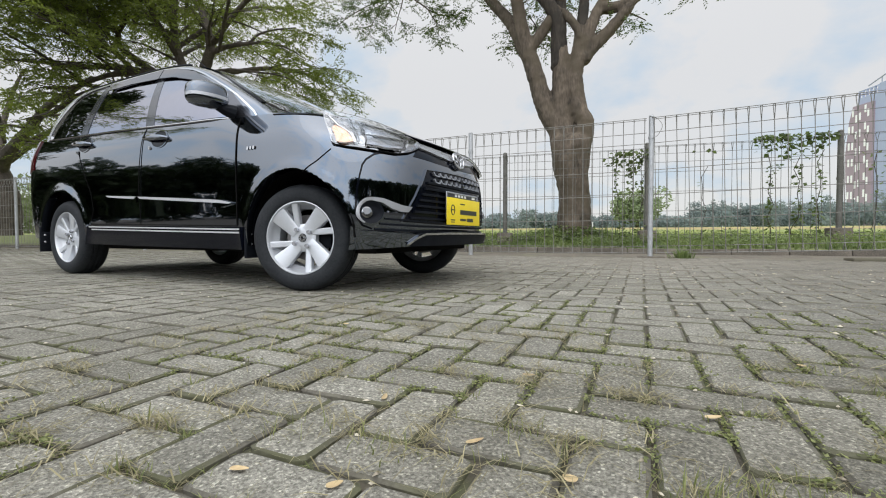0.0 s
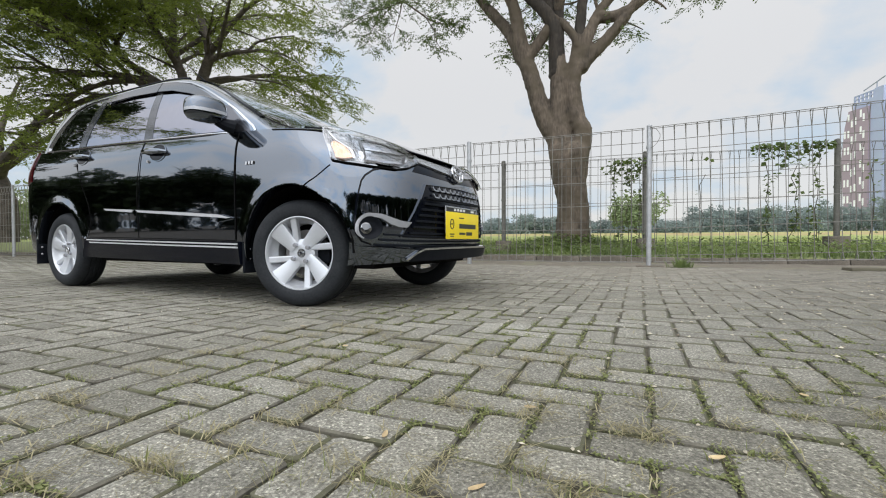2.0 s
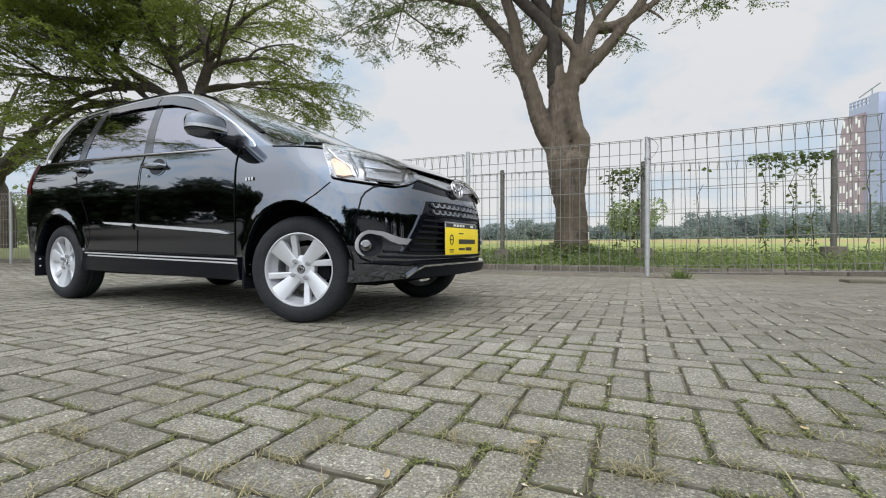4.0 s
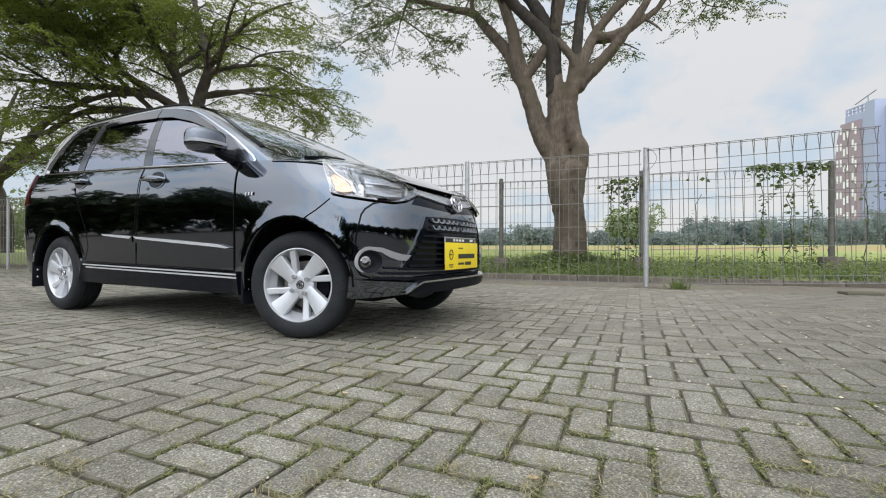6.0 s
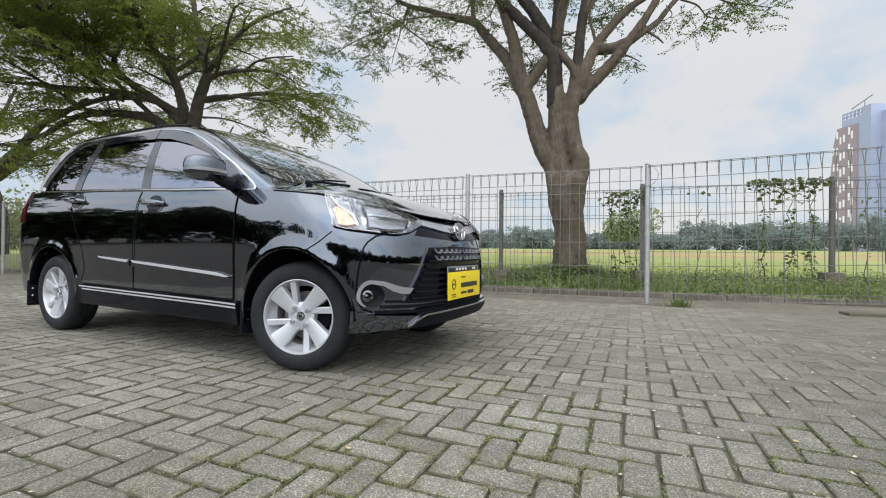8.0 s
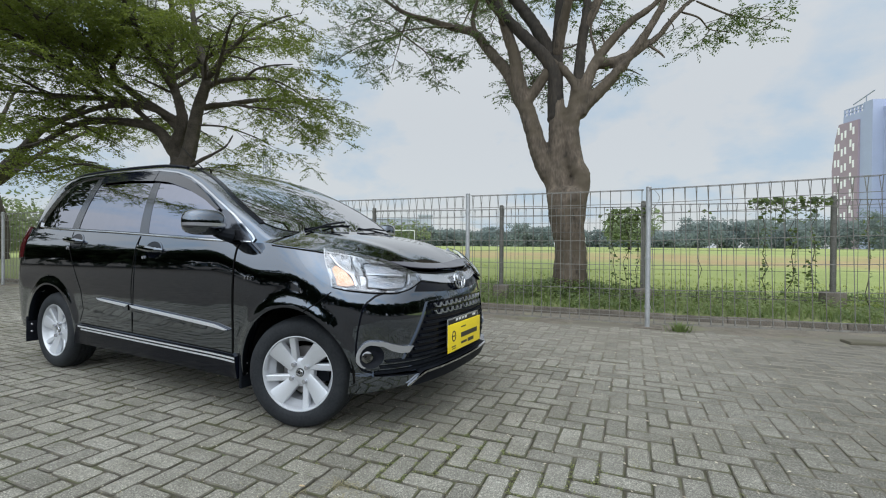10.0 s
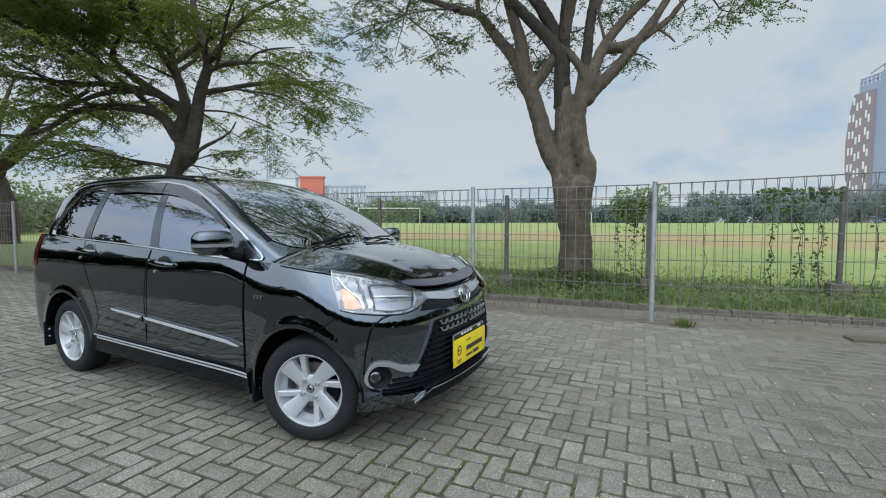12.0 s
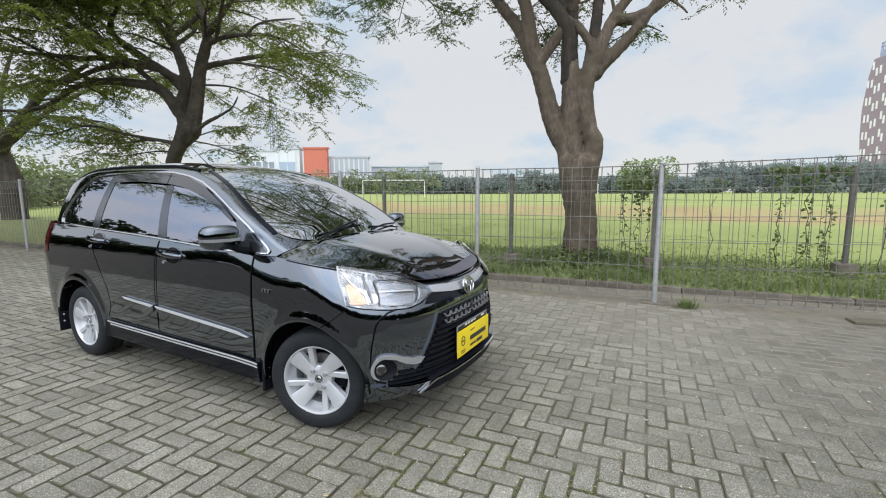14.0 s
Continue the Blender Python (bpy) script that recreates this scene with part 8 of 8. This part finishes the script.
chunk(6.30, 3.42, (0.16, 0.09, 0.028), 0.2, "broken grey concrete slab beside the fence")
chunk(6.72, 3.50, (0.14, 0.08, 0.025), -0.1, "broken grey concrete slab beside the fence")
chunk(4.28, 3.34, (0.15, 0.10, 0.012), 0.1, "thin concrete pad round the post foot")

# fallen leaves
for k, (x, y, turn) in enumerate(((4.02, -2.24, 0.4), (4.16, -2.21, 1.2), (4.04, -1.93, 2.0), (4.25, -1.67, 0.3), (4.27, -2.02, 1.0), (4.42, -2.06, 2.6), (4.60, -1.75, 0.7), (4.81, -1.30, 2.2), (3.10, -1.20, 0.2), (4.9, -0.6, 1.4), (3.5, -1.4, 2.9))):
    r = random.Random(k + 50)
    e = thing("fallen_leaf", x, y, 0.004, "small dry yellow-brown leaf lying on the pavers", "leaf", "fallen leaves")
    bm = bmesh.new()
    n = 8
    L, Wd = r.uniform(0.020, 0.034), r.uniform(0.010, 0.018)
    ring = []
    for i in range(n * 2):
        a = math.pi * i / n
        lx = L * 0.5 * math.cos(a)
        ly = Wd * 0.5 * math.sin(a) * (1 - 0.35 * math.cos(a))
        ring.append(bm.verts.new((x + lx * math.cos(turn) - ly * math.sin(turn), y + lx * math.sin(turn) + ly * math.cos(turn), 0.005 + 0.10 * abs(ly) + 0.05 * abs(lx))))
    mid = bm.verts.new((x, y, 0.004))
    for i in range(n * 2):
        bm.faces.new((mid, ring[i], ring[(i + 1) % (n * 2)]))
    part("blade", bm, M_DRYLEAF, e)

# ---- pavement: herringbone pavers ----
PP, GAP = 0.1125, 0.0086
PO = Vector((4.227, -0.934))
PA = radians(3.46)
PU, PV = Vector((math.cos(PA), math.sin(PA))), Vector((-math.sin(PA), math.cos(PA)))
pavement = thing("pavement", 0, 0, 0, "worn grey concrete pavers in herringbone with mossy joints", "pavement")
pavement["kind"] = "structure"
bx = [-17.5 + 0.7 * i for i in range(41)]
by = [-3.0 + 0.35 * j for j in range(20)] + [4.1]
V = [(x, min(y, kerb_y(x)) if j == len(by) - 1 else y, lot_z(y) - 0.0095 + 0.0077 * min(1.0, max(0.0, (y - 0.4) / 2.2))) for j, y in enumerate(by) for x in bx]
F = [(j * len(bx) + i, j * len(bx) + i + 1, (j + 1) * len(bx) + i + 1, (j + 1) * len(bx) + i) for j in range(len(by) - 1) for i in range(len(bx) - 1)]
jb = pydata("joint_bed", V, F, M_JOINT)
jb.parent = pavement


def paver_geo(w, l, rng):
    """Rings of a worn paver with rounded corners and uneven arrises: top, chamfer and foot."""
    c, q = 0.0050, 0.011
    ring = []
    for sx, sy in ((-1, -1), (1, -1), (1, 1), (-1, 1)):
        one, two = (sx * (w / 2 - q), sy * l / 2), (sx * w / 2, sy * (l / 2 - q))
        ring += [one, two] if sx * sy < 0 else [two, one]
    out = []
    for inset, z in ((c, 0.0), (0.0, -c * 0.75), (0.0, -0.024)):
        for x, y in ring:
            out.append((x * (1 - 2 * inset / w), y * (1 - 2 * inset / l), z))
    return out


NP = 8
PF = [tuple(range(NP))] + [(a + NP * r, (a + 1) % NP + NP * r, (a + 1) % NP + NP * r + NP, a + NP * r + NP)[::-1] for r in (0, 1) for a in range(NP)]
shared = []
for k in range(6):
    r = random.Random(k)
    pv = [(x + r.uniform(-0.0024, 0.0024), y + r.uniform(-0.0024, 0.0024), z + (r.uniform(-0.0012, 0.0012) if z > -0.02 else 0)) for x, y, z in paver_geo(PP - GAP, 2 * PP - GAP, r)]
    me = bpy.data.meshes.new("paver")
    me.from_pydata(pv, [], PF)
    me.materials.append(M_PAVER)
    me.materials.append(M_EDGE)
    me.polygons.foreach_set("material_index", [0] + [1] * (2 * NP))
    me.update()
    shared.append(me)
rng = random.Random(99)
V, F = [], []
placed = 0
base_geo = np.array(paver_geo(PP - GAP, 2 * PP - GAP, rng))
for i in range(-200, 66):
    for j in range(-70, 60):
        q = (j - i) % 4
        if q == 0:
            ci, cj, turned = i + 0.5, j + 1.0, 0.0
        elif q == 3:
            ci, cj, turned = i + 1.0, j + 0.5, math.pi / 2
        else:
            continue
        c = PO + PU * (ci * PP) + PV * (cj * PP)
        if not (-17.3 < c.x < 10.3 and -2.95 < c.y < fence_y(c.x) - 0.12 + 0.16 * noise.noise(Vector((c.x * 1.7, c.y * 1.7, 2)))):
            continue
        jit = 0.0013
        rot = PA + turned + rng.gauss(0, 0.011)
        tilt = (rng.gauss(0, 0.007), rng.gauss(0, 0.007))
        px, py, pz = c.x + rng.gauss(0, 0.0017), c.y + rng.gauss(0, 0.0017), lot_z(c.y) + rng.gauss(0, jit)
        if 3.05 < c.x < 5.55 and -2.25 < c.y < 0.55 and placed < 300:
            o = new("paver", shared[rng.randrange(6)])
            o.parent = pavement
            o.location = (px, py, pz)
            o.rotation_euler = (tilt[0], tilt[1], rot)
            placed += 1
        else:
            cs, sn = math.cos(rot), math.sin(rot)
            k = len(V)
            for x, y, z in base_geo:
                x += rng.uniform(-0.0022, 0.0022)
                y += rng.uniform(-0.0022, 0.0022)
                V.append((px + x * cs - y * sn, py + x * sn + y * cs, pz + z + x * tilt[1] * -1 + y * tilt[0]))
            F.extend([tuple(k + a for a in f) for f in PF])
far_pavers = pydata("pavers", V, F, M_PAVER_FAR, smooth=False)
far_pavers.parent = pavement
far_pavers.data.materials.append(M_EDGE)
far_pavers.data.polygons.foreach_set("material_index", ([0] + [1] * (2 * NP)) * (len(F) // (2 * NP + 1)))
tagged(far_pavers, kind="stuff")

# grass and straw in the joints
rng = random.Random(123)
Vg, Fg, Vs, Fs = [], [], [], []


def joint_spot(x0, x1, y0, y1):
    """A random place on a joint between pavers."""
    while True:
        c = Vector((rng.uniform(x0, x1), rng.uniform(y0, y1))) - PO
        i, j = round(c.dot(PU) / PP), c.dot(PV) / PP
        if rng.random() < 0.5:
            if (math.floor(j) - i) % 4 != 2:
                return PO + PU * (i * PP) + PV * (j * PP)
            continue
        u, jj = c.dot(PU) / PP, round(j)
        if (jj - math.floor(u)) % 4 != 1:
            return PO + PU * (u * PP) + PV * (jj * PP)


def tuft_at(p, n, spread, h, green):
    for _ in range(n):
        a = rng.uniform(0, 6.28)
        q = Vector((p.x + rng.gauss(0, spread), p.y + rng.gauss(0, spread * 0.5), lot_z(p.y) - 0.008))
        if rng.random() < green:
            blade_geo(Vg, Fg, q, Vector((math.cos(a), math.sin(a), 0)), h * rng.uniform(0.4, 1.1), rng.uniform(0.0012, 0.003), rng.uniform(0.005, 0.03))
        else:
            blade_geo(Vs, Fs, q, Vector((math.cos(a), math.sin(a), 0)), h * rng.uniform(0.25, 0.8), rng.uniform(0.0007, 0.0016), rng.uniform(0.02, 0.07))


for _ in range(420):
    p = joint_spot(3.0, 5.6, -2.4, -0.9)
    dens = noise.noise(Vector((p.x * 1.7, p.y * 1.7, 1)))
    if dens > -0.2:
        tuft_at(p, rng.randint(5, 14), 0.012, 0.015, 0.60 + 0.3 * dens)
for _ in range(130):
    p = joint_spot(3.0, 5.6, -2.4, -1.2)
    tuft_at(p, rng.randint(16, 40), 0.022, 0.026, rng.choice((0.1, 0.3, 0.6)))
for _ in range(900):
    p = joint_spot(-1.5, 6.4, -2.4, 0.6)
    if noise.noise(Vector((p.x * 0.8, p.y * 0.8, 4))) > -0.05:
        tuft_at(p, rng.randint(4, 10), 0.016, 0.013, 0.4)
for _ in range(520):
    p = joint_spot(-6, 8.5, -1, 3.4)
    tuft_at(p, rng.randint(3, 9), 0.018, 0.022, 0.5)
for x, y, n, h, g in ((3.76, -2.21, 80, 0.05, 0.12), (4.08, -2.08, 70, 0.04, 0.25), (3.97, -2.13, 60, 0.045, 0.4), (4.32, -1.96, 80, 0.04, 0.3), (4.40, -1.97, 80, 0.035, 0.3), (4.55, -2.02, 80, 0.04, 0.6), (3.90, -2.31, 60, 0.04, 0.2), (4.88, -1.85, 60, 0.03, 0.5), (4.16, -2.1, 60, 0.03, 0.5), (4.66, -1.98, 70, 0.04, 0.5)):
    tuft_at(Vector((x, y)), n, 0.035, h, g)
for x, y, a in ((4.73, -1.66, 1.9), (4.30, -1.86, 0.4), (3.55, -1.78, 2.2), (4.1, -1.5, 1.0), (4.95, -1.25, 0.2)):
    blade_geo(Vs, Fs, Vector((x, y, 0.004)), Vector((math.cos(a), math.sin(a), 0)), 0.03, 0.003, 0.13)
def straw_at(p, n, spread, length):
    """Dry stems lying across the pavers."""
    for _ in range(n):
        a = rng.uniform(0, 6.28)
        d = Vector((math.cos(a), math.sin(a), 0))
        q = Vector((p.x + rng.gauss(0, spread), p.y + rng.gauss(0, spread), lot_z(p.y) + rng.uniform(0.001, 0.006)))
        l = length * rng.uniform(0.4, 1.2)
        s = Vector((-d.y, d.x, 0)) * rng.uniform(0.0005, 0.0012)
        k = len(Vs)
        mid = q + d * l * 0.5 + Vector((0, 0, rng.uniform(0.002, 0.014))) + s * rng.uniform(-4, 4)
        tip = q + d * l + Vector((0, 0, rng.uniform(0.0, 0.006)))
        Vs.extend([q - s, q + s, mid + s, mid - s, tip])
        Fs.append((k, k + 1, k + 2, k + 3))
        Fs.append((k + 3, k + 2, k + 4))


for _ in range(230):
    p = joint_spot(3.1, 5.5, -2.35, -1.1)
    straw_at(p, rng.randint(8, 26), 0.019, 0.055)
for _ in range(420):
    p = joint_spot(0.5, 6.5, -2.4, 1.2)
    straw_at(p, rng.randint(1, 4), 0.03, 0.035)
moss = Leaves()
for _ in range(2600):
    p = joint_spot(3.0, 5.6, -2.4, -0.4)
    if noise.noise(Vector((p.x * 2.1, p.y * 2.1, 7))) < -0.04:
        continue
    for _ in range(rng.randint(6, 16)):
        q = Vector((p.x + rng.gauss(0, 0.007), p.y + rng.gauss(0, 0.007), lot_z(p.y) + rng.uniform(-0.005, 0.007)))
        moss.add(q, rand_dir(rng, 0.5), rand_dir(rng, 0.3), rng.uniform(0.005, 0.012), rng.uniform(0.003, 0.007))
# husks, seeds and grit that lie in and beside the joints
Vc, Fc = [], []
for _ in range(1500):
    p = joint_spot(1.0, 7.0, -2.3, 2.2)
    r = rng.uniform(0.0015, 0.0048) * (1.0 if p.y < -0.8 else 1.5)
    q = Vector((p.x + rng.gauss(0, 0.012), p.y + rng.gauss(0, 0.012), lot_z(p.y) + r * 0.5))
    a, k = rng.uniform(0, 6.28), len(Vc)
    u, w = Vector((math.cos(a), math.sin(a), 0)) * r * rng.uniform(1.0, 2.2), Vector((-math.sin(a), math.cos(a), 0)) * r
    Vc.extend([q + u, q + w, q - u, q - w * 0.8, q + Vector((0, 0, r * 0.8)), q - Vector((0, 0, r * 0.6))])
    for i in range(4):
        Fc.append((k + i, k + (i + 1) % 4, k + 4))
        Fc.append((k + (i + 1) % 4, k + i, k + 5))
grit = pydata("grit", Vc, Fc, M_GRIT, smooth=False)
tagged(grit, "pale husks, seeds and grit lying on the pavers", "litter", kind="stuff")
moss_ob = new("moss", moss.mesh("moss", M_JOINTGRASS, 0.1))
tagged(moss_ob, "yellow-green moss and tiny weeds in the paver joints", "moss", kind="stuff")
joint_grass = pydata("joint_grass", Vg, Fg, M_JOINTGRASS, smooth=False)
tagged(joint_grass, "thin green grass growing in the paver joints", "grass", kind="stuff")
dry_grass = pydata("dry_grass", Vs, Fs, M_STRAW, smooth=False)
tagged(dry_grass, "dry straw-coloured grass in the paver joints", "grass", kind="stuff")

# trodden soil between the pavers and the kerb
sx = [-17.5 + 0.25 * i for i in range(112)]
V, F = [], []
for j in range(9):
    for x in sx:
        y0 = fence_y(x) - 0.34
        y = y0 + (kerb_y(x) + 0.03 - y0) * j / 8
        V.append((x, y, lot_z(y) - 0.012 + 0.011 * min(1, j / 2) + 0.007 * noise.noise(Vector((x * 2.3, y * 2.3, 6)))))
for j in range(8):
    for i in range(len(sx) - 1):
        k = j * len(sx) + i
        F.append((k, k + 1, k + len(sx) + 1, k + len(sx)))
soil = pydata("soil_strip", V, F, M_SOIL)
tagged(soil, "trodden brown-grey soil strip before the kerb", "ground", kind="structure")
